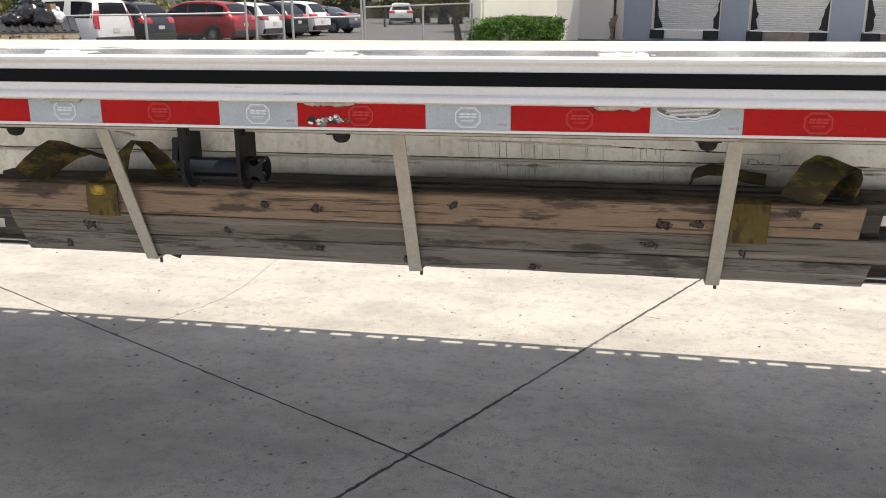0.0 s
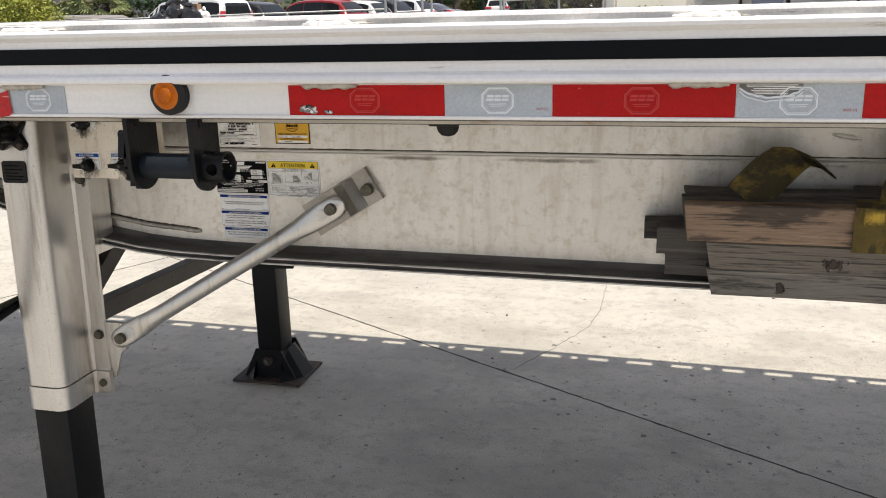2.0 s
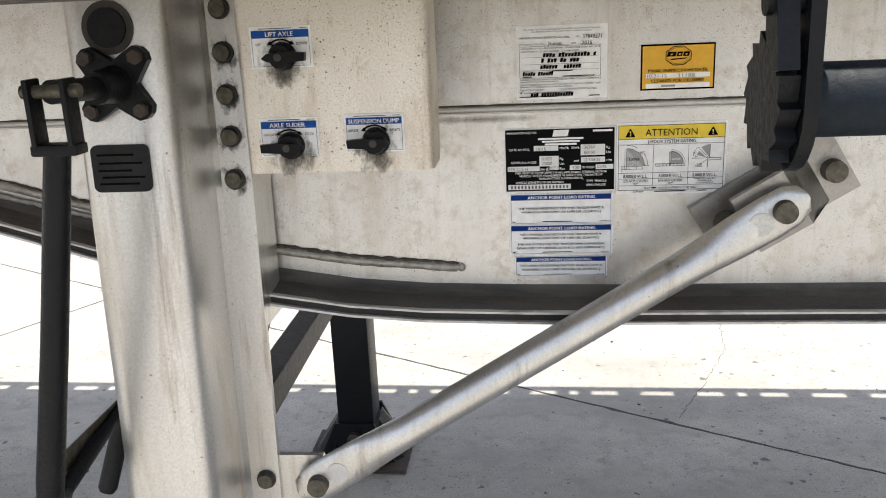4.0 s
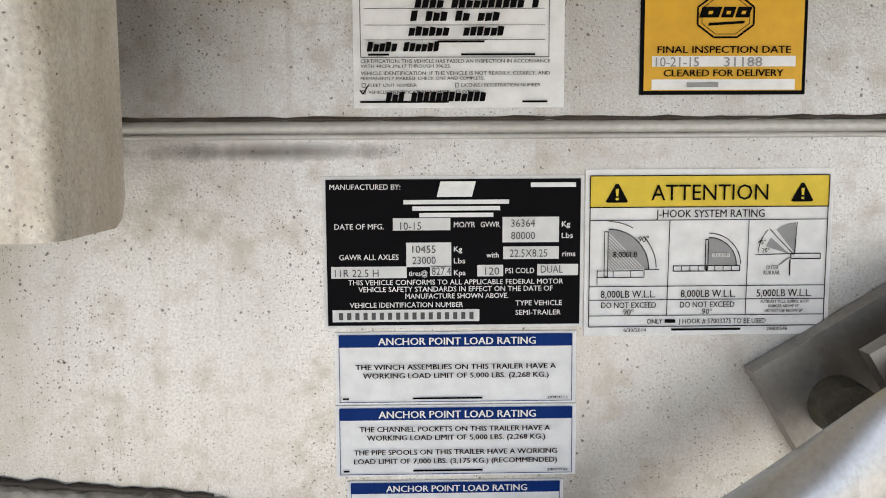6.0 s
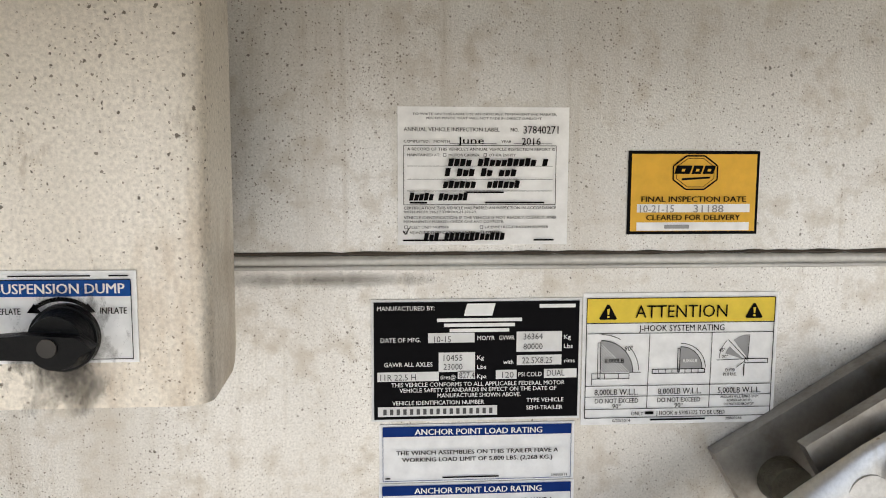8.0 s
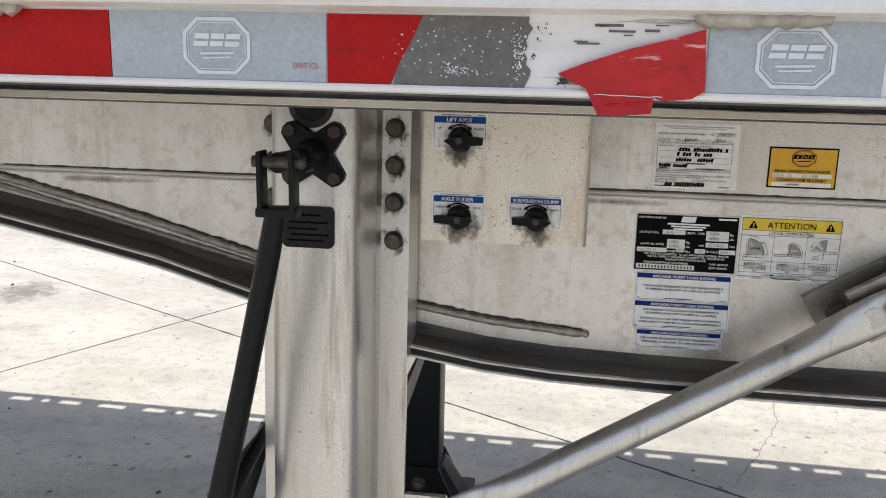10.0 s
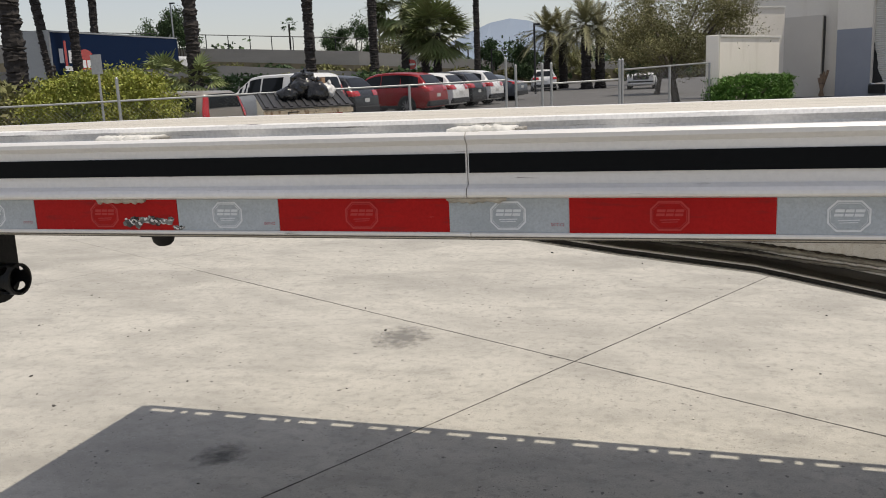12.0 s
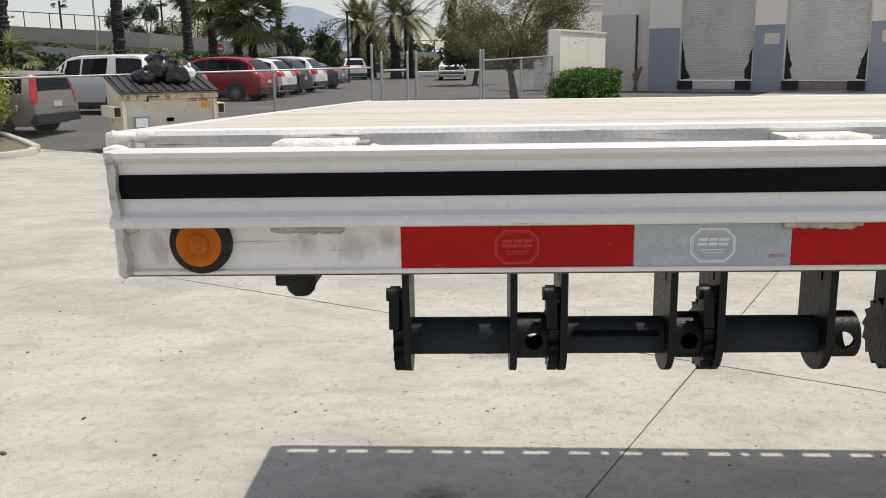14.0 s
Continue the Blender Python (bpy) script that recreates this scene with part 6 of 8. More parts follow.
for line_u, w in ((0, 0.0098), (-SU, 0.0040), (SU, 0.0055)):
    rings = []
    for k in range(380):
        p = O + U * (line_u + w * 0.35 * rj.uniform(-1, 1)) + V * (-3.5 + 0.0252 * k)
        ww = w * rj.uniform(0.55, 1.15) * (1.6 if rj.random() < 0.03 else 1)
        rings.append([(p.x - U.x * ww, p.y - U.y * ww, -0.012), (p.x + U.x * ww, p.y + U.y * ww, -0.012), (p.x + U.x * ww * 0.8, p.y + U.y * ww * 0.8, 0.002), (p.x - U.x * ww * 0.8, p.y - U.y * ww * 0.8, 0.002)])
    part("joint_sealant", add_sweep(bmesh.new(), None, rings), "joint", yard, "black joint sealant")

for k, w in ((0, 0.0056), (-1, 0.0019), (1, 0.0021)):
    rings = []
    for q in range(440):
        p = O + V * (SV * k + w * 0.4 * rj.uniform(-1, 1)) + U * (-9.5 + 0.04 * q)
        ww = w * rj.uniform(0.5, 1.15) * (1.7 if rj.random() < 0.03 else 1)
        rings.append([(p.x - V.x * ww, p.y - V.y * ww, -0.012 + gz(p.y)), (p.x + V.x * ww, p.y + V.y * ww, -0.012 + gz(p.y)), (p.x + V.x * ww * 0.8, p.y + V.y * ww * 0.8, 0.0015 + gz(p.y)), (p.x - V.x * ww * 0.8, p.y - V.y * ww * 0.8, 0.0015 + gz(p.y))])
    part("joint_sealant", add_sweep(bmesh.new(), None, rings), "joint" if w > 0.003 else "joint_pale", yard)


def stain_patch(label, cx, cy, rx, ry, mat, seed, thick=0.0015):
    """A thin uneven film of spilt oil or mortar on a slab."""
    rs_ = random.Random(seed)
    g = bmesh.new()
    outer = []
    for k in range(40):
        a = 2 * math.pi * k / 40
        q = 1 + 0.16 * noise.noise(Vector((math.cos(a) * 1.7, math.sin(a) * 1.7, seed))) + rs_.uniform(-0.04, 0.04)
        outer.append((cx + math.cos(a) * rx * q, cy + math.sin(a) * ry * q))
    add_sweep(g, None, [[(x, y_, z) for x, y_ in outer] for z in (-0.001, thick)])
    part("stain_patch", g, mat, yard, label)


stain_patch("smooth grey patch in the slab", -6.35, 5.69, 0.22, 0.27, "oldpatch", 3)
stain_patch("dark oil spot", -6.63, 3.785, 0.14, 0.14, "oil", 5)

# a fine wandering crack across one slab
def crack(label, pts, w, seed):
    rs_ = random.Random(seed)
    rings = []
    for (xa, ya), (xb, yb) in zip(pts, pts[1:]):
        k = max(2, int(math.hypot(xb - xa, yb - ya) / 0.02))
        n_ = Vector((ya - yb, xb - xa)).normalized()
        for q in range(k):
            o_ = rs_.uniform(-0.006, 0.006)
            x, y = xa + (xb - xa) * q / k + n_.x * o_, ya + (yb - ya) * q / k + n_.y * o_
            h_ = w * rs_.uniform(0.3, 1.0)
            rings.append([(x - n_.x * h_, y - n_.y * h_, -0.004), (x + n_.x * h_, y + n_.y * h_, -0.004), (x + n_.x * h_, y + n_.y * h_, 0.0012), (x - n_.x * h_, y - n_.y * h_, 0.0012)])
    part("crack", add_sweep(bmesh.new(), None, rings), "grit", yard, label)


crack("fine wandering crack in the slab", [(-2.19, 5.6), (-2.18, 4.85), (-2.22, 4.55), (-2.34, 4.28), (-2.52, 3.93)], 0.0010, 4)
crack("short hairline crack beside the joint", [(0.24, 4.66), (0.33, 4.65), (0.40, 4.62)], 0.0014, 6)

# grit, stone chips and crumbs scattered on the slabs
rg = random.Random(9)


def scatter(name, count, mat, lo, hi, label, flat=0.5):
    g = bmesh.new()
    for k in range(count):
        x, y = rg.uniform(-9.5, 4), rg.uniform(1.6, 11)
        s = rg.uniform(lo, hi) * (1 if rg.random() < 0.90 else 2.0)
        m = Matrix.Translation((x, y, s * 0.3)) @ Euler((rg.uniform(-0.4, 0.4), rg.uniform(-0.4, 0.4), rg.random() * 3)).to_matrix().to_4x4() @ Matrix.Diagonal((s, s * rg.uniform(0.5, 1.6), s * flat, 1))
        bmesh.ops.create_icosphere(g, subdivisions=1, radius=1, matrix=m)
    tagged(part(name, g, mat), label, "debris", kind="stuff")


scatter("grit", 260, "grit", 0.0025, 0.008, "dark grit and crumbs on the concrete")
scatter("stone_chips", 150, "grit_pale", 0.003, 0.009, "pale stone chips on the concrete")


# ---- plants ----
M["leaf_green"] = material("hedge leaves", (0.12, 0.25, 0.040), (0.07, 0.16, 0.028), 2, rough=0.55, bump=0, vary=0.5, leaf=True)
M["leaf_yellow"] = material("yellow green shrub leaves", (0.38, 0.385, 0.07), (0.16, 0.20, 0.042), 1.2, rough=0.55, bump=0, vary=0.5, leaf=True)
M["leaf_olive"] = material("olive tree leaves", (0.24, 0.235, 0.095), (0.15, 0.145, 0.06), 1.0, rough=0.6, bump=0, vary=0.5, leaf=True)
M["leaf_pepper"] = material("pepper tree leaves", (0.25, 0.235, 0.105), (0.15, 0.145, 0.065), 1.0, rough=0.6, bump=0, vary=0.5, leaf=True)
M["leaf_dark"] = material("dark tree leaves", (0.070, 0.115, 0.045), (0.045, 0.078, 0.032), 0.6, rough=0.6, bump=0, vary=0.45, leaf=True)
M["leaf_palm"] = material("palm fronds", (0.15, 0.20, 0.07), (0.22, 0.23, 0.10), 0.7, rough=0.5, bump=0, vary=0.4, leaf=True)
M["leaf_dry"] = material("dry palm fronds", (0.22, 0.205, 0.115), (0.13, 0.135, 0.07), 0.7, rough=0.6, bump=0, vary=0.4, leaf=True)
M["bark"] = material("rough bark", (0.050, 0.042, 0.037), (0.018, 0.016, 0.015), 9, (1, 1, 5), rough=0.9, bump=0.6, fine=25)
M["twig"] = material("grey twigs", (0.14, 0.12, 0.10), (0.09, 0.075, 0.06), 8, rough=0.9, bump=0.3)


def leaves(name, pts, size, mat, parent, seed, label="", aspect=1.8):
    """A mesh of small leaf blades, two triangles each, at pts."""
    rs = np.random.RandomState(seed)
    n = len(pts)
    d1 = rs.normal(size=(n, 3))
    d1 /= np.linalg.norm(d1, axis=1)[:, None]
    d2 = np.cross(d1, rs.normal(size=(n, 3)))
    d2 /= np.linalg.norm(d2, axis=1)[:, None]
    s = size * rs.uniform(0.6, 1.4, (n, 1))
    a = pts - d1 * s * aspect / 2
    c = pts + d1 * s * aspect / 2
    b = pts + d2 * s / 2
    e = pts - d2 * s / 2
    v = np.stack([a, b, c, e], 1).reshape(-1, 3)
    f = np.arange(4 * n).reshape(-1, 4)
    me = bpy.data.meshes.new(name)
    me.from_pydata(v.tolist(), [], f.tolist())
    me.materials.append(M[mat])
    ob = new(name, me)
    ob.parent = parent
    if label:
        tagged(ob, label)
    return ob


def blob_points(n, centre, radii, seed, flat=0.0, clumps=40, spread=0.22, fill=0.65):
    """Points in clumps over an uneven rounded volume."""
    rs = np.random.RandomState(seed)
    cd = rs.normal(size=(clumps, 3))
    cd /= np.linalg.norm(cd, axis=1)[:, None]
    cd *= rs.uniform(fill, 1.0, (clumps, 1))
    if flat:
        m = np.max(np.abs(cd), axis=1)[:, None]
        cd = cd * (1 - flat) + cd / m * 0.92 * flat * rs.uniform(0.85, 1.05, (clumps, 1))
    cc = np.array(centre) + cd * np.array(radii)
    k = rs.randint(0, clumps, n)
    off = rs.normal(size=(n, 3)) * spread * np.array(radii) * rs.uniform(0.5, 1.2, (clumps,))[k][:, None]
    return cc[k] + off


def shrub(name, label, centre, radii, n, size, mat, seed, group="", flat=0.5, clumps=60, spread=0.16, turn=0.0):
    t = thing(name, label, "shrub" if "shrub" in name else "hedge", group)
    p = blob_points(n, centre, radii, seed, flat, clumps, spread)
    ca, sa = math.cos(radians(turn)), math.sin(radians(turn))
    dx, dy = p[:, 0] - centre[0], p[:, 1] - centre[1]
    p[:, 0], p[:, 1] = centre[0] + dx * ca - dy * sa, centre[1] + dx * sa + dy * ca
    floor = gz(centre[1]) - 0.02
    p[:, 2] = np.maximum(p[:, 2], floor + 0.05)
    leaves("foliage", p, size, mat, t, seed + 1)
    rs = random.Random(seed)
    g = bmesh.new()
    for k in range(14):
        ends = []
        for reach, z in ((0.3, floor), (0.8, centre[2] + rs.uniform(-0.1, 0.6) * radii[2])):
            u, v = rs.uniform(-reach, reach) * radii[0], rs.uniform(-reach, reach) * radii[1]
            ends.append(Vector((centre[0] + u * ca - v * sa, centre[1] + u * sa + v * ca, z)))
        a, b = ends
        add_tube(g, [a, a.lerp(b, 0.5) + Vector((0, 0, 0.1)), b], 0.02, 5, [0.03, 0.02, 0.008])
    part("branches", g, "twig", t)
    return t


shrub("hedge", "dense clipped dark green hedge beside the building wall", (-2.65, 29.5, 0.74), (2.30, 0.48, 0.56), 80000, 0.036, "leaf_green", 31, flat=0.85, clumps=420, spread=0.085, turn=60.6)
shrub("shrub", "broad yellow green shrub behind the chain-link fence", (-18.45, 19.0, 1.18), (1.95, 1.1, 0.98), 44000, 0.043, "leaf_yellow", 41, flat=0.4, clumps=190, spread=0.13)
shrub("shrub", "darker olive shrub behind the fence", (-22.8, 18.8, 1.2), (2.4, 1.5, 1.2), 4000, 0.11, "leaf_olive", 45, flat=0.4)
for k in range(6):
    shrub("hedge", "low dark hedge along the far edge of the lot", (-37 + 3.6 * k, 36.5 + 0.9 * k, 1.35), (2.1, 0.9, 1.0 - 0.06 * k), 2600, 0.13, "leaf_dark" if k % 2 else "leaf_olive", 60 + k, "hedge row", 0.7, 60, 0.14)


def trunk(bm, base, top, r0, r1, seed, rough=0.10, n=9, rings=26, bend=0.0, shag=0.0):
    rs = random.Random(seed)
    a, b = Vector(base), Vector(top)
    side = Vector((rs.uniform(-1, 1), rs.uniform(-1, 1), 0)) * bend
    pts, rad = [], []
    for k in range(rings + 1):
        t = k / rings
        pts.append(a.lerp(b, t) + side * math.sin(math.pi * t))
        boot = shag * (1 if k % 2 else -1)
        rad.append((r0 + (r1 - r0) * t) * (1 + boot + rs.uniform(-rough, rough) + (0.35 * (1 - t * 6) if t < 0.16 else 0)))
    add_tube(bm, pts, r0, n, rad)
    for v in bm.verts:
        v.co += Vector((rs.uniform(-1, 1), rs.uniform(-1, 1), rs.uniform(-1, 1))) * r1 * rough * 2.0
    return bm


def fan_crown(parent, top, r, n, seed, mat, blades=11):
    """Fans on stalks round the trunk's head."""
    rs = random.Random(seed)
    verts, faces = [], []
    top = Vector(top)
    for k in range(n):
        az = rs.uniform(0, 2 * math.pi)
        el = rs.uniform(-0.75, 1.2)
        out = Vector((math.cos(az) * math.cos(el), math.sin(az) * math.cos(el), math.sin(el)))
        side = out.cross(Vector((0, 0, 1))).normalized()
        hub = top + out * r * rs.uniform(0.4, 0.6)
        i = len(verts)
        verts += [top + side * 0.02, top - side * 0.02, hub]
        faces.append((i, i + 1, i + 2))
        upv = side.cross(out).normalized()
        droop = rs.uniform(0.15, 0.5)
        for j in range(blades):
            a = (j / (blades - 1) - 0.5) * 2.5
            d_ = (out * math.cos(a) + side * math.sin(a)).normalized()
            tip = hub + d_ * r * rs.uniform(0.42, 0.55) - Vector((0, 0, r * droop * (0.3 + abs(a) * 0.25)))
            mid = hub.lerp(tip, 0.55) + upv * 0.02
            w = (side * math.cos(a) - out * math.sin(a)) * r * 0.035
            i = len(verts)
            verts += [hub, mid + w, tip, mid - w]
            faces.append((i, i + 1, i + 2, i + 3))
    me = bpy.data.meshes.new("crown")
    me.from_pydata([tuple(v) for v in verts], [], faces)
    me.materials.append(M[mat])
    ob = new("crown", me)
    ob.parent = parent
    return ob


def feather_crown(parent, top, r, n, seed, mat, lean=0.0):
    """Long feather fronds that rise and droop."""
    rs = random.Random(seed)
    verts, faces = [], []
    top = Vector(top)
    for k in range(n):
        az = rs.uniform(0, 2 * math.pi)
        el = rs.uniform(-0.5 + lean, 1.35)
        out = Vector((math.cos(az), math.sin(az), 0))
        L_ = r * rs.uniform(0.8, 1.1)
        segs = 9
        pts = []
        for j in range(segs + 1):
            t = j / segs
            pts.append(top + (out * math.cos(el) * t + Vector((0, 0, 1)) * (math.sin(el) * t - 0.45 * t * t * math.cos(el * 0.7))) * L_)
        side = out.cross(Vector((0, 0, 1)))
        for a, b, t in zip(pts, pts[1:], range(segs)):
            if t == 0:
                continue
            for q in (0.0, 0.33, 0.66):
                c = a.lerp(b, q)
                dirn = (b - a).normalized()
                ll = L_ * 0.17 * math.sin(math.pi * min(0.98, (t + q + 0.8) / (segs + 0.6)))
                for sg in (-1, 1):
                    tip = c + (side * sg * 0.8 + dirn * 0.6 + Vector((0, 0, rs.uniform(-0.25, 0.2)))).normalized() * ll
                    i = len(verts)
                    w = dirn * L_ * 0.012
                    verts += [c - w, c + w, tip]
                    faces.append((i, i + 1, i + 2))
        for a, b in zip(pts, pts[1:]):
            i = len(verts)
            w = side * 0.025
            verts += [a - w, a + w, b + w, b - w]
            faces.append((i, i + 1, i + 2, i + 3))
    me = bpy.data.meshes.new("crown")
    me.from_pydata([tuple(v) for v in verts], [], faces)
    me.materials.append(M[mat])
    ob = new("crown", me)
    ob.parent = parent
    return ob


def palm(label, x, y, h, r0, r1, kind, cr, n, seed, mat="leaf_palm", dx=0.0):
    t = thing("palm_tree", label, "palm tree", "palms")
    z = gz(y) - 0.05
    part("trunk", smooth(trunk(bmesh.new(), (x, y, z), (x + dx, y, z + h), r0 * 0.9, r1 * 0.9, seed, 0.09, 12, max(12, int(h * 18)), 0.0, 0.045), 10), "bark", t)
    if kind == "fan":
        fan_crown(t, (x + dx, y, z + h), cr, n, seed, mat)
    else:
        feather_crown(t, (x + dx, y, z + h), cr, n, seed, mat)
    return t


for x, y, h, r0, r1, dx in ((-24.8, 23.4, 13, 0.36, 0.26, 0), (-19.45, 24.9, 14, 0.24, 0.20, 0.1), (-21.9, 39.2, 16, 0.28, 0.24, 0.1), (-20.1, 43.1, 15, 0.26, 0.22, 0.1),
                            (-43.0, 47.3, 13, 0.36, 0.28, -1.6), (-42.0, 48.2, 15, 0.34, 0.28, 0.0), (-47.1, 56.8, 17, 0.34, 0.28, 0.5), (-25.4, 88.4, 20, 0.36, 0.3, 0.1)):
    palm("tall fan palm with a bare rough trunk", x, y, h, r0, r1, "fan", 2.0, 40, int(100 + x * -3), dx=dx)
palm("fan palm with a drooping grey green crown", -23.2, 57.9, 6.0, 0.34, 0.26, "fan", 2.9, 75, 71, "leaf_palm")
palm("fan palm with a full green crown", -18.4, 49.0, 3.9, 0.30, 0.24, "fan", 2.3, 75, 72, "leaf_palm")
palm("fan palm with a full green crown", -19.9, 51.6, 4.4, 0.30, 0.24, "fan", 2.2, 65, 73, "leaf_palm")
palm("young fan palm sprouting from the ground", -19.1, 24.3, 1.7, 0.16, 0.14, "fan", 1.05, 30, 74, "leaf_palm")
palm("young fan palm sprouting from the ground", -22.3, 27.5, 1.9, 0.16, 0.14, "fan", 1.1, 30, 76, "leaf_palm")
palm("date palm with dry arching fronds", -16.0, 74.8, 4.7, 0.40, 0.40, "feather", 3.4, 60, 81, "leaf_dry")
palm("date palm with dry arching fronds", -14.9, 76.0, 4.5, 0.40, 0.40, "feather", 3.3, 60, 86, "leaf_dry")
palm("date palm with arching fronds", -12.3, 70.2, 4.9, 0.42, 0.40, "feather", 3.5, 64, 82, "leaf_dry")
palm("date palm with arching fronds", -11.3, 71.0, 4.7, 0.42, 0.40, "feather", 3.3, 64, 83, "leaf_dry")
palm("date palm with arching fronds", -7.95, 80.0, 6.6, 0.45, 0.42, "feather", 4.4, 60, 84, "leaf_dry")


def tree(label, x, y, h, cr, seed, mat, n=5000, size=0.16, limbs=9, lift=0.5, aspect=2.2, squash=0.75, stem=0.16, clumps=16, spread=0.3):
    t = thing("tree", label, "tree")
    rs = random.Random(seed)
    z = gz(y) - 0.05
    base, fork = Vector((x, y, z)), Vector((x + rs.uniform(-0.2, 0.2), y, z + h * lift * 0.55))
    part("trunk", smooth(trunk(bmesh.new(), base, fork, stem, stem * 0.7, seed, 0.06, 9, 10), 60), "twig", t)
    pts = []
    for k in range(limbs):
        a = 2 * math.pi * (k + rs.random() * 0.6) / limbs
        tip = Vector((x + math.cos(a) * cr * rs.uniform(0.5, 1), y + math.sin(a) * cr * rs.uniform(0.5, 1), z + h * rs.uniform(lift * 0.85, 1)))
        mid = fork.lerp(tip, 0.5) + Vector((rs.uniform(-0.2, 0.2), rs.uniform(-0.2, 0.2), rs.uniform(0.1, 0.4)))
        part("limb", smooth(add_tube(bmesh.new(), [fork, fork.lerp(mid, 0.5), mid, mid.lerp(tip, 0.6), tip], 0.05, 7, [stem * 0.6, stem * 0.42, stem * 0.28, stem * 0.16, 0.01]), 60), "twig", t)
        pts.append((mid.lerp(tip, 0.7), cr * rs.uniform(0.28, 0.5)))
    top = Vector((x, y, z + h * 0.9))
    pts.append((top, cr * 0.5))
    allp = []
    for k, (c, r_) in enumerate(pts):
        allp.append(blob_points(n // len(pts), tuple(c), (r_, r_, r_ * squash), seed * 7 + k, 0, clumps, spread, 0.35))
    leaves("crown", np.concatenate(allp), size, mat, t, seed, "", aspect)
    return t


tree("wispy olive green pepper tree with crooked grey limbs by the building", -4.9, 31.2, 3.9, 2.5, 91, "leaf_pepper", 46000, 0.026, 17, 0.48, 3.4, 0.75, 0.15, 30, 0.17)
tree("dark green tree in the distance", -6.2, 50.0, 3.6, 1.8, 93, "leaf_dark", 4500, 0.16, 9, 0.45)
for k, (x, y, h, cr, mt) in enumerate(((-44.4, 103.4, 8.6, 2.3, "leaf_dark"), (-47.5, 104, 7.2, 2.2, "leaf_dark"), (-40.0, 106, 6.5, 3.0, "leaf_olive"), (-26.1, 98.4, 5.2, 1.5, "leaf_dark"), (-22.6, 99, 4.8, 1.8, "leaf_dark"),
                                       (-57, 84, 9.5, 2.2, "leaf_dark"), (-66, 92, 9.0, 2.4, "leaf_dark"), (-18.5, 104, 5, 2.5, "leaf_olive"))):
    tree("dark green street tree in the distance", x, y, h, cr, 110 + k, mt, 9000, 0.13, 7, 0.35, 1.6, 1.25, 0.2)


# ---- chain-link fence with gates ----
M["galv"] = material("galvanised pipe", (0.42, 0.43, 0.43), (0.32, 0.33, 0.33), 20, rough=0.45, metal=0.5, bump=0.1)
M["wire"] = plain("galvanised wire", (0.30, 0.31, 0.31), 0.5, 0.5)


def fence_run(fence, p, q, posts, h=1.85, rail_h=None, step=0.085, wire=True, tall=(0, 1)):
    """Posts at the given shares of the run from p to q, a top rail, diamond mesh."""
    a, b = Vector((*p, 0)), Vector((*q, 0))
    d_ = b - a
    L_ = d_.length
    rh = rail_h or h - 0.12
    top_h = h
    for s in posts:
        c = a + d_ * s
        z = gz(c.y)
        h = top_h if s in tall else rh - 0.01
        po = part("post", cyl((c.x, c.y, z - 0.05), (c.x, c.y, z + h), 0.032, 12), "galv", fence)
        part("post_cap", cyl((c.x, c.y, z + h), (c.x, c.y, z + h + 0.035), 0.036, 12, 0.012), "galv", po)
    za, zb = gz(a.y), gz(b.y)
    part("top_rail", tube([a + Vector((0, 0, za + rh)), b + Vector((0, 0, zb + rh))], 0.022, 10), "galv", fence)
    if not wire:
        return
    verts, faces = [], []
    r_ = 0.0013
    H = rh - 0.06
    n = d_.cross(Vector((0, 0, 1))).normalized()
    for sgn in (-1, 1):
        k = -int(H / step) - 1
        while k * step < L_ + H:
            s0 = k * step
            pts2 = []
            for zz in (0.0, H):
                s = s0 + (zz if sgn > 0 else H - zz)
                pts2.append((s, zz))
            (sa, z1), (sb, z2) = pts2
            t0, t1 = 0.0, 1.0
            ds = sb - sa
            lo, hi = sorted(((0 - sa) / ds, (L_ - sa) / ds))
            t0, t1 = max(t0, lo), min(t1, hi)
            k += 1
            if t0 >= t1:
                continue
            P1 = a + d_ * ((sa + ds * t0) / L_)
            P2 = a + d_ * ((sa + ds * t1) / L_)
            P1.z, P2.z = gz(P1.y) + 0.05 + z1 + (z2 - z1) * t0, gz(P2.y) + 0.05 + z1 + (z2 - z1) * t1
            wv = (P2 - P1).normalized().cross(n) * r_
            i = len(verts)
            verts += [P1 + wv, P1 - wv * 0.5 + n * r_, P1 - wv * 0.5 - n * r_, P2 + wv, P2 - wv * 0.5 + n * r_, P2 - wv * 0.5 - n * r_]
            faces += [(i, i + 1, i + 4, i + 3), (i + 1, i + 2, i + 5, i + 4), (i + 2, i, i + 3, i + 5)]
    me = bpy.data.meshes.new("wire_mesh")
    me.from_pydata([tuple(v) for v in verts], [], faces)
    me.materials.append(M["wire"])
    ob = new("wire_mesh", me)
    ob.parent = fence
    tagged(ob, "diamond wire mesh", kind="stuff")


fence = thing("chain_link_fence", "grey galvanised chain-link fence along the yard", "fence")
fl = lambda x: (x, fence_y(x))
fence_run(fence, fl(-24.5), fl(-8.74), (0.0, 0.30, 0.355, 0.535, 0.70, 0.872, 1.0), 1.9, 1.40, tall=(0.30, 0.535, 1.0))
fence_run(fence, (-6.13, 22.75), (-3.95, 27.6), (0.0, 0.5, 1.0), 1.72, 1.48, tall=(0.0,))
gate = thing("fence_gate", "galvanised chain-link gate standing between paired posts", "gate")
fence_run(gate, fl(-8.53), fl(-7.95), (0.0, 1.0), 1.72, 1.32)
fence_run(gate, fl(-7.75), fl(-6.2), (0.0, 1.0), 1.72, 1.25, wire=False)

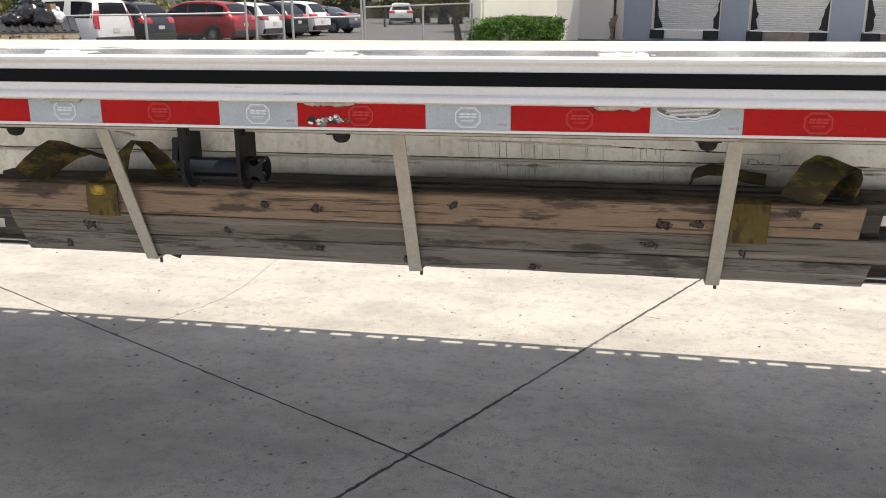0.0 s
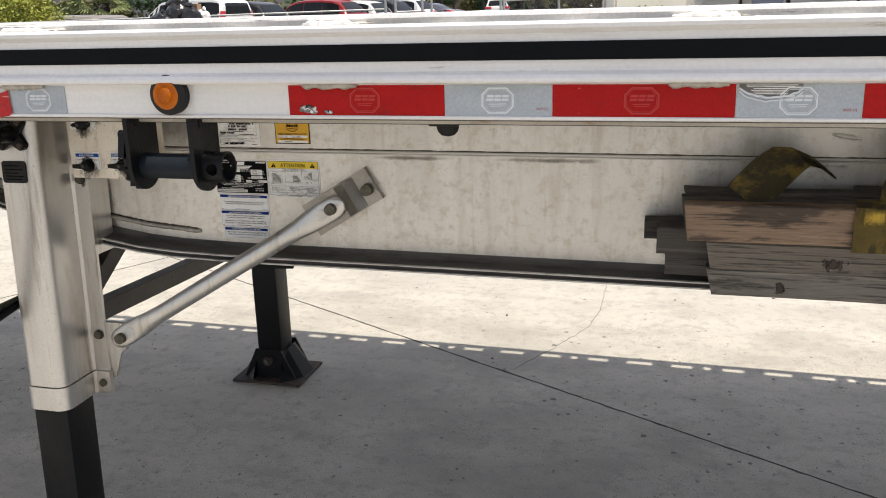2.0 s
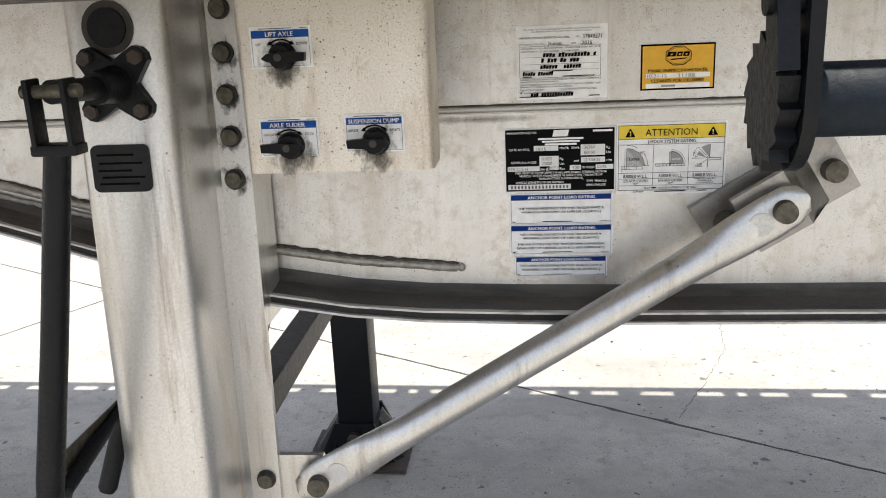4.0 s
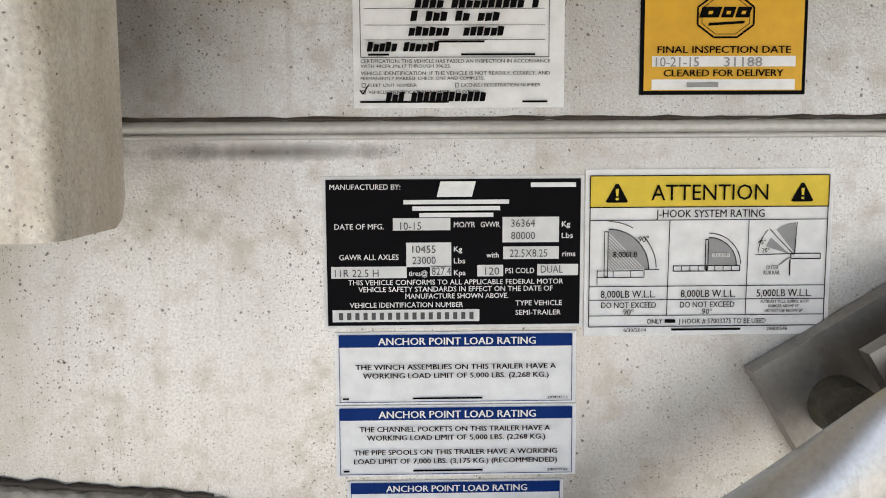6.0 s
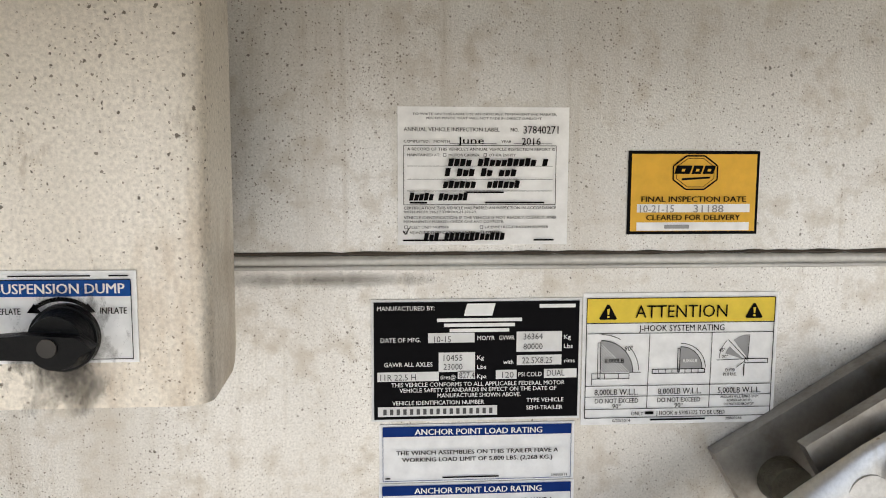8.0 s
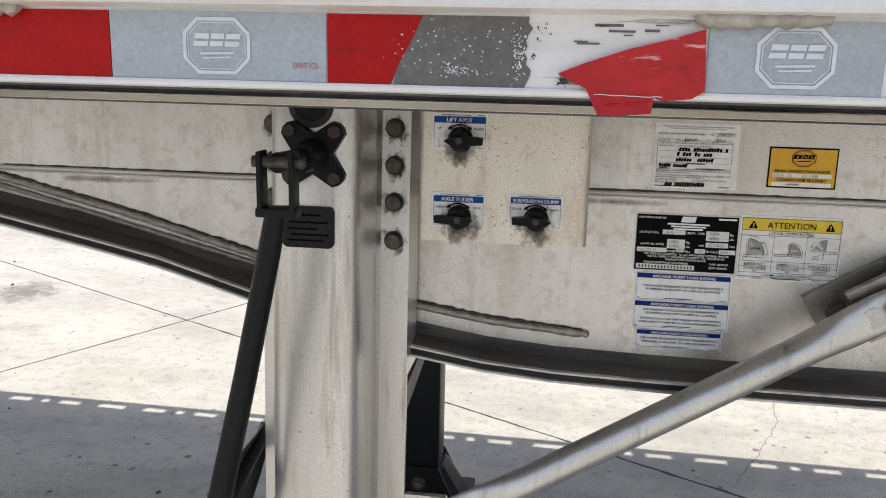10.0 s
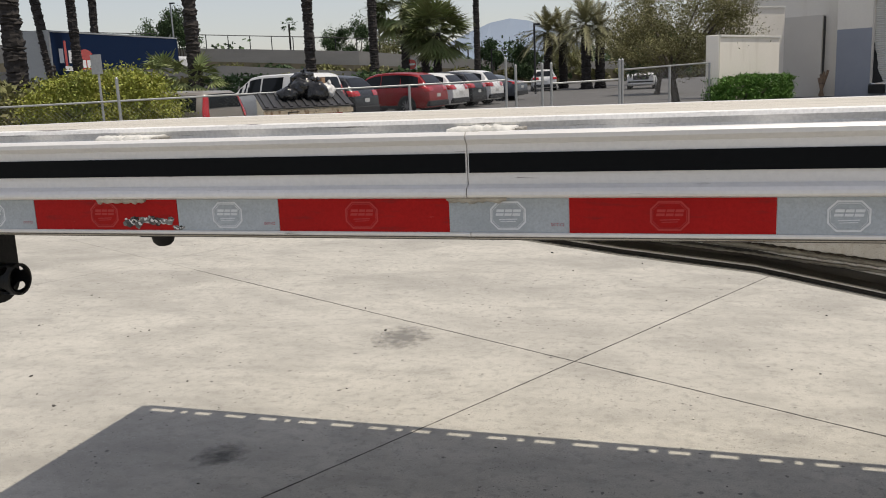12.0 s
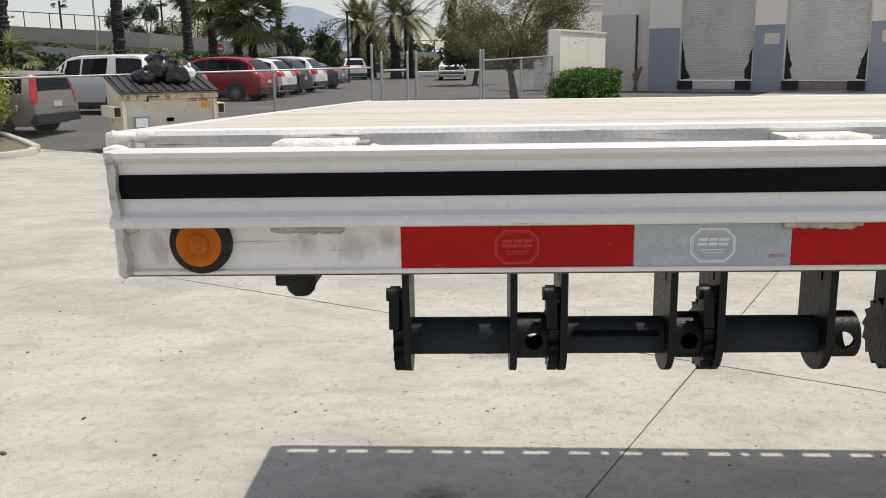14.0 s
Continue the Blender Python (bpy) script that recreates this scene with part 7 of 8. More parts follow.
# ---- warehouse with loading docks ----
M["stucco"] = material("cream stucco", (0.86, 0.82, 0.74), (0.80, 0.755, 0.675), 0.4, (1, 1, 0.5), rough=0.9, bump=0.2, fine=40, stain=((0.62, 0.57, 0.49), 0.7, 0.58, 0.8, (2, 2, 0.4)))
M["bluegrey"] = material("blue grey dock paint", (0.325, 0.35, 0.40), (0.285, 0.31, 0.36), 0.8, rough=0.8, bump=0.15, fine=40, stain=((0.36, 0.375, 0.40), 1.2, 0.6, 0.8, (2, 2, 0.5)))
M["panelgrey"] = material("grey beige panel", (0.70, 0.665, 0.60), (0.63, 0.595, 0.535), 0.6, rough=0.85, bump=0.1)
M["slat"] = material("white roller slats", (0.74, 0.73, 0.70), (0.62, 0.61, 0.58), 1.2, (1, 1, 0.3), rough=0.5, bump=0.1, stain=((0.28, 0.26, 0.24), 1.0, 0.6, 0.85, (1, 1, 0.5)))
M["bumper"] = material("black dock rubber", (0.014, 0.014, 0.015), (0.03, 0.03, 0.03), 5, rough=0.8, bump=0.4)
M["dockplate"] = material("rusty dock plate", (0.30, 0.27, 0.23), (0.20, 0.13, 0.085), 3, rough=0.8, bump=0.3)
wh = thing("warehouse", "cream warehouse with blue grey loading docks and white roller doors", "building")
WO = Vector((2.07, 36.9, 0))
WD = Vector((0.828, -0.5606, 0)).normalized()
WN = Vector((WD.y, -WD.x, 0))
if WN.y > 0:
    WN = -WN
WB = Matrix((WD, -WN, Vector((0, 0, 1)))).transposed().to_4x4()
WM = Matrix.Translation(WO) @ WB
DOCK = 0.76


def wbox(name, s0, s1, d0, d1, z0, z1, mat, label="", parent=None, bevel=0.0):
    """A box in the wall's own axes: s along the wall, d behind its face (negative: proud)."""
    return part(name, box(s0, s1, d0, d1, z0, z1, bevel, WM), mat, parent or wh, label)


SP = 4.10
edges = [(k * SP, k * SP + 2.98) for k in range(6)]
cols = [(-1.32, 0.0)] + [(a[1], b[0]) for a, b in zip(edges, edges[1:])] + [(edges[-1][1], edges[-1][1] + 6)]
TOP = 8.5
for a, b in cols:
    wbox("wall", a, b, 0, 0.5, -0.5, 2.82, "bluegrey", "blue grey painted dock wall")
    wbox("wall", a, b, 0.003, 0.5, 2.82, TOP, "stucco")
    if a > 0:
        wbox("patch", a + 0.38, a + 0.95, -0.004, 0.0, 2.1, 2.5, "panelgrey")
for a, b in edges:
    wbox("wall", a, b, 0.003, 0.5, 4.1, TOP, "stucco")
    wbox("wall", a, b, 0, 0.5, -0.5, DOCK - 0.05, "bluegrey")
    g = bmesh.new()
    n = 44
    prof = []
    for k in range(n):
        z = DOCK + (4.1 - DOCK) * k / n
        dz = (4.1 - DOCK) / n
        prof += [(0.20, z), (0.165, z + dz * 0.25), (0.165, z + dz * 0.7), (0.20, z + dz * 0.95)]
    rings = [[WM @ Vector((s, d2, z)) for d2, z in prof] for s in (a, b)]
    dr = part("roller_door", add_sweep(g, None, rings, closed=False), "slat", wh, "closed white roller door with black scuffs at its edges")
    for s in (a, b - 0.05):
        part("dock_seal", box(s, s + 0.05, 0.02, 0.16, DOCK, 4.1, 0, WM), "panelgrey", dr)
    rs = random.Random(int(a * 10))
    for s, w in ((a + 0.04, 1), (b - 0.04, -1)):
        pts2 = [(s, DOCK), (s + w * 0.10, DOCK)]
        for k in range(8):
            pts2.append((s + w * (0.44 - 0.05 * k) * rs.uniform(0.45, 1.0), DOCK + 0.05 + 0.17 * k))
        pts2 += [(s + w * 0.03, DOCK + 1.5), (s, DOCK + 1.5)]
        g = add_sweep(bmesh.new(), None, [[WM @ Vector((x, d2, z)) for x, z in pts2] for d2 in (0.145, 0.158)])
        part("rubber_scuff", g, "bumper", dr, "black rubber flap torn at the door's edge")
    for s in (a + 0.02, b - 0.62):
        wbox("dock_bumper", s, s + 0.58, -0.12, 0.0, DOCK - 0.38, DOCK - 0.04, "bumper", "black rubber dock bumper")
    wbox("dock_leveller", a + 0.62, b - 0.64, -0.02, 0.16, DOCK - 0.36, DOCK - 0.05, "dockplate" if a > 3 else "panelgrey")
# set-back cream wall left of the docks, tall panel, low yard walls and pillar
wbox("wall", -7.1, -1.32, 0.55, 0.95, -0.5, TOP, "stucco", "cream stucco wall")
wbox("wall", -1.325, -1.322, 0.0, 0.95, -0.5, TOP, "stucco")
wbox("wall_panel", -3.75, -2.07, 0.30, 0.55, -0.3, 3.45, "panelgrey", "tall grey beige panel")
wbox("downpipe", -2.06, -2.04, 0.38, 0.53, 0.0, 3.4, "joint", "dark downpipe")
wbox("wall_lamp", -3.05, -2.9, 0.38, 0.55, 4.35, 4.6, "bumper", "small dark wall lamp")
lw = thing("yard_wall", "low cream stucco yard wall with a pale coping and a square pillar", "wall")
for p, q, z1 in (((-3.74, 28.2), (-1.65, 32.8), 2.50), ((-3.4, 36.3), (-0.95, 38.3), 3.80)):
    a, b = Vector((*p, 0)), Vector((*q, 0))
    m = Matrix.Translation(a) @ (b - a).to_track_quat("X", "Z").to_matrix().to_4x4()
    part("wall", box(0, (b - a).length, -0.1, 0.1, -0.2, z1, 0, m), "stucco", lw)
    part("coping", box(0, (b - a).length, -0.14, 0.14, z1, z1 + 0.07, 0.01, m), "caulk", lw)
part("pillar", box(-4.05, -3.69, 27.75, 28.15, 0, 2.55, 0.02), "stucco", lw, "square cream pillar")
# splintered pallet boards leaning in the corner
pal = thing("broken_pallet", "broken brown pallet boards leaning against the wall", "pallet")
for k in range(4):
    m = WM @ Matrix.Translation((-1.95 + 0.07 * k, 0.05 - 0.05 * k, gz(37))) @ Euler((0.25 - 0.1 * k, 0.35 - 0.2 * k, 0.2)).to_matrix().to_4x4()
    part("board", box(-0.05, 0.05, -0.012, 0.012, 0, 1.1 - 0.12 * k, 0.003, m), "wood_tan", pal)

# planter kerb that rounds off beside the fence
kerb_line = [(-30, 13.9), (-22, 15.0), (-17.2, 15.75), (-15.6, 15.95), (-14.95, 16.25), (-14.72, 16.75), (-14.95, 17.45), (-15.7, 18.45), (-17.4, 20.5), (-20, 23.6)]
rings = []
for k, (x, y) in enumerate(kerb_line):
    p, q = Vector(kerb_line[max(k - 1, 0)]), Vector(kerb_line[min(k + 1, len(kerb_line) - 1)])
    n_ = Vector((-(q - p).y, (q - p).x)).normalized()
    z = gz(y)
    rings.append([(x + n_.x * s, y + n_.y * s, z + h) for s, h in ((0.0, -0.02), (0.0, 0.11), (0.02, 0.13), (0.13, 0.13), (0.15, 0.11), (0.15, -0.02))])
M["kerb"] = material("pale kerb concrete", (0.56, 0.54, 0.49), (0.44, 0.42, 0.38), 3, rough=0.9, bump=0.3, fine=60)
tagged(part("kerb", smooth(add_sweep(bmesh.new(), None, rings), 50), "kerb"), "pale rounded concrete kerb round the planter", "kerb", kind="structure")
g = bmesh.new()
g.faces.new([g.verts.new((x, y, gz(y) + 0.06)) for x, y in kerb_line])
tagged(part("planter_soil", g, "dirt"), "brown planter soil inside the kerb", "soil", kind="structure")

# ---- parked cars ----
M["tyre"] = material("tyre rubber", (0.018, 0.018, 0.018), (0.03, 0.03, 0.03), 10, rough=0.85, bump=0.2)
M["rim"] = material("alloy rim", (0.36, 0.36, 0.37), (0.26, 0.26, 0.27), 10, rough=0.35, metal=0.8, bump=0.0)
M["taillight"] = material("red tail light", (0.50, 0.012, 0.012), (0.38, 0.01, 0.01), 10, rough=0.15, bump=0, coat=0.8)
M["trim"] = material("black plastic trim", (0.022, 0.022, 0.024), (0.03, 0.03, 0.03), 10, rough=0.6, bump=0.1)
M["plate"] = plain("pale plate", (0.6, 0.6, 0.58), 0.5)
M["carglass"] = glass("dark car glass")


def paint(name, c):
    return material(name, c, tuple(v * 0.93 for v in c), 2, rough=0.3, metal=0.0, bump=0, coat=0.35, gloss=0.3)


for nm, c in (("paint_red", (0.27, 0.010, 0.012)), ("paint_white", (0.74, 0.74, 0.73)), ("paint_black", (0.018, 0.019, 0.022)), ("paint_grey", (0.25, 0.23, 0.205)), ("paint_slate", (0.07, 0.08, 0.10))):
    M[nm] = paint(nm.replace("_", " "), c)
M["paint_blue"] = plain("matt navy vinyl", (0.004, 0.017, 0.055), 0.6, 0, 0.12)


CAR_SHAPES = {
    "suv": ((0, .80), (.008, .98), (.03, 1.10), (.07, 1.34), (.115, 1.54), (.18, 1.62), (.30, 1.665), (.42, 1.67), (.52, 1.64), (.60, 1.54), (.68, 1.27), (.735, 1.08), (.82, 1.03), (.92, .95), (.97, .84), (.992, .68), (1, .52)),
    "sedan": ((0, .78), (.01, .96), (.05, 1.02), (.13, 1.05), (.19, 1.12), (.28, 1.33), (.36, 1.42), (.46, 1.45), (.55, 1.42), (.64, 1.24), (.71, 1.02), (.80, .97), (.92, .88), (.97, .78), (.992, .64), (1, .50)),
    "wagon": ((0, .70), (.006, .92), (.010, 1.02), (.018, 1.24), (.028, 1.40), (.06, 1.465), (.25, 1.49), (.42, 1.49), (.52, 1.45), (.60, 1.30), (.68, 1.02), (.74, .96), (.86, .91), (.96, .80), (.992, .66), (1, .50)),
    "boxy": ((0, .80), (.005, 1.05), (.012, 1.30), (.022, 1.62), (.04, 1.79), (.09, 1.85), (.28, 1.87), (.48, 1.85), (.56, 1.78), (.63, 1.50), (.69, 1.18), (.75, 1.13), (.88, 1.09), (.97, .98), (.993, .72), (1, .52)),
}
REAR_GLASS = {"suv": (.034, .112), "sedan": (.19, .345), "wagon": (.0105, .027), "boxy": (.0125, .030)}
SIDE_GLASS = {"suv": (.10, .665), "sedan": (.27, .665), "wagon": (.065, .640), "boxy": (.035, .640)}
FRONT_GLASS = {"suv": (.595, .725), "sedan": (.55, .70), "wagon": (.525, .672), "boxy": (.56, .685)}


def car(label, mat, x, y, L_, W, H, kind="suv", turn=0.0, tall_lights=False):
    """Tail at the origin facing +x, the bonnet towards -x, the near flank on y 0: a lofted shell with glass laid on it."""
    c = thing("car", label, "car", "parked cars")
    ss = [s for s, z in CAR_SHAPES[kind]]
    zz = [z for s, z in CAR_SHAPES[kind]]
    k = H / max(zz)
    hw = W / 2
    z0, belt0 = 0.24, {"suv": 1.0, "sedan": 0.92, "wagon": 0.92, "boxy": 1.06}[kind]

    def sect(s):
        """Half width, belt height, roof half width and roof height at share s of the length."""
        roof = float(np.interp(s, ss, zz)) * k
        end = min(1.0, (min(s, 1 - s) + 0.012) / 0.07)
        w = hw * (0.86 + 0.14 * math.sin(end * math.pi / 2))
        belt = min(belt0, roof - 0.05)
        cab = min(1.0, max(0.0, (roof - belt - 0.05) / 0.45))
        return w, belt, w * (0.93 - 0.19 * cab), roof

    def skin(s, t, off=0.0):
        """On the flank's glass band: t 0 at the belt, 1 under the roof's edge."""
        w, belt, rw, roof = sect(s)
        return w * 0.985 + (rw - w * 0.985) * t + off, belt + (roof - 0.05 - belt) * t

    rings = []
    for s in sorted(set(ss) | {0.02 + 0.04 * q for q in range(24)}):
        w, belt, rw, roof = sect(s)
        low = z0 + (0.12 if s < 0.03 or s > 0.97 else 0)
        half = [(0, low), (w * 0.9, low), (w * 0.985, low + 0.10), (w, 0.62 if roof > 0.75 else low + 0.2), (w * 0.985, belt), (rw, roof - 0.05), (rw * 0.82, roof - 0.012), (0, roof)]
        rings.append([(-s * L_, hw + v, z) for v, z in half] + [(-s * L_, hw - v, z) for v, z in half[-2:0:-1]])
    bd = part("body", smooth(add_sweep(bmesh.new(), None, rings), 50), mat, c)

    def patch(name, grid, mt, label=""):
        g = bmesh.new()
        vs = [[g.verts.new(p) for p in row] for row in grid]
        for a, b in zip(vs, vs[1:]):
            for i in range(len(a) - 1):
                g.faces.new((a[i], a[i + 1], b[i + 1], b[i]))
        part(name, smooth(g, 60), mt, bd, label)

    s0, s1 = SIDE_GLASS[kind]
    cuts = [s0, s0 + (s1 - s0) * 0.30, s0 + (s1 - s0) * 0.63, s1]
    panes = [(0.035, 0.215), (0.27, 0.445), (0.452, 0.64)] if kind == "boxy" else list(zip(cuts, cuts[1:]))
    for side in (-1, 1):
        for a, b in panes:
            grid_ = []
            for q in range(7):
                s = a + 0.003 + (b - a - 0.006) * q / 6
                row = []
                for t in (0.10, 0.5, 0.90):
                    # the end panes lean with the pillars
                    sl = s + (0.022 * (t - 0.5) if a == s0 else 0)
                    v, z = skin(sl, t, 0.006)
                    row.append((-sl * L_, hw + side * v, z))
                grid_.append(row)
            patch("window", grid_, "carglass")
    for name, (a, b) in (("rear_window", REAR_GLASS[kind]), ("windscreen", FRONT_GLASS[kind])):
        grid_ = []
        for q in range(6):
            s = a + (b - a) * q / 5
            w, belt, rw, roof = sect(s)
            dx = 0.008 if name == "rear_window" else -0.008
            grid_.append([(-s * L_ + dx, hw + rw * 0.84 * u, roof + 0.006 - 0.012 * abs(u)) for u in (-1, -0.5, 0, 0.5, 1)])
        patch(name, grid_, "carglass")
    # lamps wrap round the rear corners along the shell
    up = zz.index(max(zz))
    lo_z, hi_z, inner, wrap = (0.78, min(H - 0.16, 1.36), 0.87, 0.016) if tall_lights else (0.88, 1.07, 0.55, 0.045)
    for side in (-1, 1):
        grid_ = []
        for q in range(6):
            z = lo_z + (hi_z - lo_z) * q / 5
            row = []
            for fr, ds in ((inner, 0.0), (0.9, 0.0), (1.0, 0.004), (1.0, wrap * 0.5), (1.0, wrap)):
                s = float(np.interp(z / k, zz[:up + 1], ss[:up + 1])) + ds
                w, belt, rw, roof = sect(max(s, 0.004))
                half = w if z <= belt else w + (rw - w) * min(1.0, (z - belt) / max(0.1, roof - 0.05 - belt))
                row.append((-s * L_ + (0.016 if ds < 0.004 else 0.010), hw + side * (half * fr + (0.012 if fr == 1.0 else 0)), z))
            grid_.append(row)
        patch("tail_light", grid_, "taillight")
    part("bumper", box(-0.16, 0.03, 0.07, W - 0.07, 0.30, 0.52, 0.03), "trim", bd)
    part("sill", box(-L_ * 0.72, -L_ * 0.24, -0.004, W + 0.004, z0, z0 + 0.13, 0.02), "trim", bd)
    part("licence_plate", box(-0.005, 0.014, hw - 0.16, hw + 0.16, 0.66, 0.79), "plate", bd)
    for wx in (-L_ * 0.205, -L_ * 0.80):
        for wy, s in ((0.0, 1), (W, -1)):
            part("wheel_arch", cyl((wx, wy - s * 0.006, 0.36), (wx, wy + s * 0.05, 0.36), 0.40, 24), "trim", bd)
            wl = part("wheel", cyl((wx, wy - s * 0.014, 0.34), (wx, wy + s * 0.20, 0.34), 0.335, 26), "tyre", c, "black tyre on an alloy rim")
            g = bmesh.new()
            add_cyl(g, (wx, wy - s * 0.020, 0.34), (wx, wy + s * 0.02, 0.34), 0.07, 14)
            for q in range(10):
                m = Matrix.Translation((wx, wy - s * 0.015, 0.34)) @ Euler((0, 2 * math.pi * q / 10, 0)).to_matrix().to_4x4()
                add_box(g, 0.04, 0.225, -0.006, 0.006, -0.018, 0.018, 0, m)
            part("rim", g, "rim", wl)
    c.matrix_basis = Matrix.Translation((x, y, gz(y + 0.9) - 0.03)) @ Euler((0, 0, radians(turn))).to_matrix().to_4x4()
    return c


car("glossy red SUV parked in the lot", "paint_red", -14.35, 33.3, 4.75, 1.88, 1.68, "suv", -10)
car("white SUV parked beside the red one", "paint_white", -14.1, 36.0, 4.4, 1.82, 1.62, "suv", -10)
car("black SUV parked in the row", "paint_black", -13.95, 38.8, 4.6, 1.85, 1.64, "suv", -10)
car("white SUV parked in the row", "paint_white", -13.72, 41.6, 4.7, 1.88, 1.70, "suv", -10)
car("dark slate sedan parked in the row", "paint_slate", -13.4, 46.6, 4.7, 1.84, 1.46, "sedan", -10)
car("black crossover parked beside the white boxy SUV", "paint_black", -15.75, 28.9, 4.5, 1.84, 1.65, "suv", -10)
car("white boxy SUV with black pillars parked in the lot", "paint_white", -15.95, 26.1, 4.85, 1.95, 1.77, "boxy", -10, True)
car("brown grey station wagon with tall red tail lights", "paint_grey", -16.27, 19.95, 4.7, 1.84, 1.50, "wagon", -8, True)
car("white SUV parked alone far in the lot", "paint_white", -16.1, 67.4, 4.5, 1.86, 1.66, "suv", -78)
pickup = car("white pickup truck parked far off under the trees", "paint_white", -6.74, 67.0, 5.0, 1.9, 1.80, "boxy", 90)
part("grille", box(-5.02, -4.94, 0.42, 1.48, 0.66, 0.96, 0.02), "trim", pickup, "black grille")
for v in (0.10, 1.52):
    part("headlight", box(-5.01, -4.90, v, v + 0.28, 0.78, 0.98, 0.02), "plate", pickup)

# ---- dumpster with rubbish bags ----
M["cream_steel"] = material("scuffed cream paint", (0.78, 0.725, 0.60), (0.70, 0.63, 0.49), 3, rough=0.6, bump=0.2, stain=((0.25, 0.15, 0.07), 5, 0.6, 0.78, (1, 1, 0.6)))
M["rim_rust"] = material("rusted cream rim", (0.66, 0.56, 0.40), (0.52, 0.40, 0.26), 5, rough=0.7, bump=0.3, stain=((0.17, 0.085, 0.035), 9, 0.52, 0.62, (1, 1, 0.5)), stain2=((0.06, 0.04, 0.025), 20, 0.6, 0.66, (1, 1, 0.4)))
M["blueframe"] = plain("pale blue print", (0.20, 0.33, 0.42), 0.5)
M["lid"] = material("black plastic lid", (0.02, 0.02, 0.022), (0.04, 0.04, 0.042), 6, rough=0.5, bump=0.2)
M["bag"] = material("shiny black bag film", (0.010, 0.010, 0.011), (0.02, 0.02, 0.02), 6, rough=0.18, bump=0.7, fine=9)
M["white_bag"] = material("white bag film", (0.70, 0.69, 0.67), (0.6, 0.6, 0.58), 6, rough=0.4, bump=0.6, fine=12)
dm = Matrix.Translation((-13.12, 17.10, gz(17) - 0.007)) @ Euler((0, 0, radians(36.5))).to_matrix().to_4x4()
dump = thing("dumpster", "scuffed cream steel dumpster with a ribbed black lid", "dumpster")
DW, DD = 1.88, 1.02
bdy = add_sweep(bmesh.new(), None, [[dm @ Vector((x, y_, z)) for y_, z in ((0.08, 0.12), (0.0, 0.95), (0.0, 1.12), (DD, 1.42), (DD, 0.12))] for x in (0.0, DW)])
part("bin", bdy, "cream_steel", dump)
part("rim_band", box(-0.03, DW + 0.03, -0.05, 0.0, 0.985, 1.085, 0.01, dm), "rim_rust", dump, "cream rim rusted along its edge")
for x in (-0.16, DW + 0.005):
    sleeve = part("lift_sleeve", box(x, x + 0.155, -0.02, DD - 0.1, 0.66, 0.88, 0.012, dm), "cream_steel", dump, "lifting sleeve on the bin's side")
    # the solid sleeve's hollow is only a black patch for its inner shade
    part("sleeve_opening", box(x + 0.02, x + 0.135, -0.026, -0.018, 0.685, 0.855, 0.0, dm), "groove", sleeve, "dark patch for the shaded open end of the sleeve")
for x in (0.0, DW - 0.08):
    part("rib", box(x, x + 0.08, -0.03, 0.02, 0.15, 0.98, 0.01, dm), "cream_steel", dump)
st = part("sticker", box(0.22, 0.50, -0.012, 0.03, 0.44, 0.66, 0, dm), "blueframe", dump, "pale sticker in a blue frame")
part("sticker_field", box(0.245, 0.475, -0.016, 0.02, 0.465, 0.635, 0, dm), "paper", st)
for k in range(3):
    part("lettering_bar", box(0.86 + 0.045 * k, 0.895 + 0.045 * k, -0.012, 0.04, 0.55, 0.62, 0, dm), "ink", dump)
for x, w_, z in ((1.30, 0.19, 0.965), (1.52, 0.16, 0.965), (1.34, 0.14, 0.925), (1.51, 0.20, 0.93)):
    part("lettering_bar", box(x, x + w_, -0.010, 0.02, z, z + 0.018, 0, dm), "taillight", dump, "worn red print")
part("sticker", box(1.56, 1.74, -0.014, 0.02, 0.80, 0.90, 0, dm), "amberlabel", dump, "faded yellow sticker")
part("latch", box(0.48, 0.72, -0.058, -0.045, 1.03, 1.05, 0, dm), "groove", dump, "dark latch bar")
part("latch", box(0.48, 0.51, -0.058, -0.01, 0.95, 1.05, 0, dm), "groove", dump)
sl = math.atan2(0.30, DD)
lm = dm @ Matrix.Translation((0, -0.06, 1.11)) @ Euler((sl, 0, 0)).to_matrix().to_4x4()
lid = part("lid", box(-0.04, DW + 0.04, 0, DD + 0.12, 0, 0.03, 0.008, lm), "lid", dump, "ribbed black plastic lid")
for k in range(11):
    x = 0.02 + k * (DW - 0.06) / 10.5
    part("lid_rib", box(x, x + 0.07, 0.03, DD + 0.05, 0.03, 0.06, 0.012, lm), "lid", lid)


def bag(label, c, r, seed, mat="bag"):
    t = thing("rubbish_bag", label, "rubbish bag", "rubbish bags")
    g = bmesh.new()
    bmesh.ops.create_icosphere(g, subdivisions=4, radius=1)
    off = Vector((seed * 3.1, seed * 1.7, 0))
    for v in g.verts:
        n_ = v.co.normalized()
        k = 1 + 0.22 * noise.noise(n_ * 1.6 + off) + 0.10 * noise.noise(n_ * 4.5 + off) + 0.035 * abs(noise.noise(n_ * 12 + off))
        v.co = Vector(c) + Vector((n_.x * r[0], n_.y * r[1], n_.z * r[2])) * k
    b = part("film", smooth(g, 80), mat, t)
    part("knot", smooth(add_tube(bmesh.new(), [Vector(c) + Vector((0, 0, r[2] * 0.9)), Vector(c) + Vector((0.03, -0.02, r[2] * 1.12)), Vector(c) + Vector((0.08, -0.03, r[2] * 1.25))], 0.03, 7, [0.06, 0.025, 0.05])), mat, t)


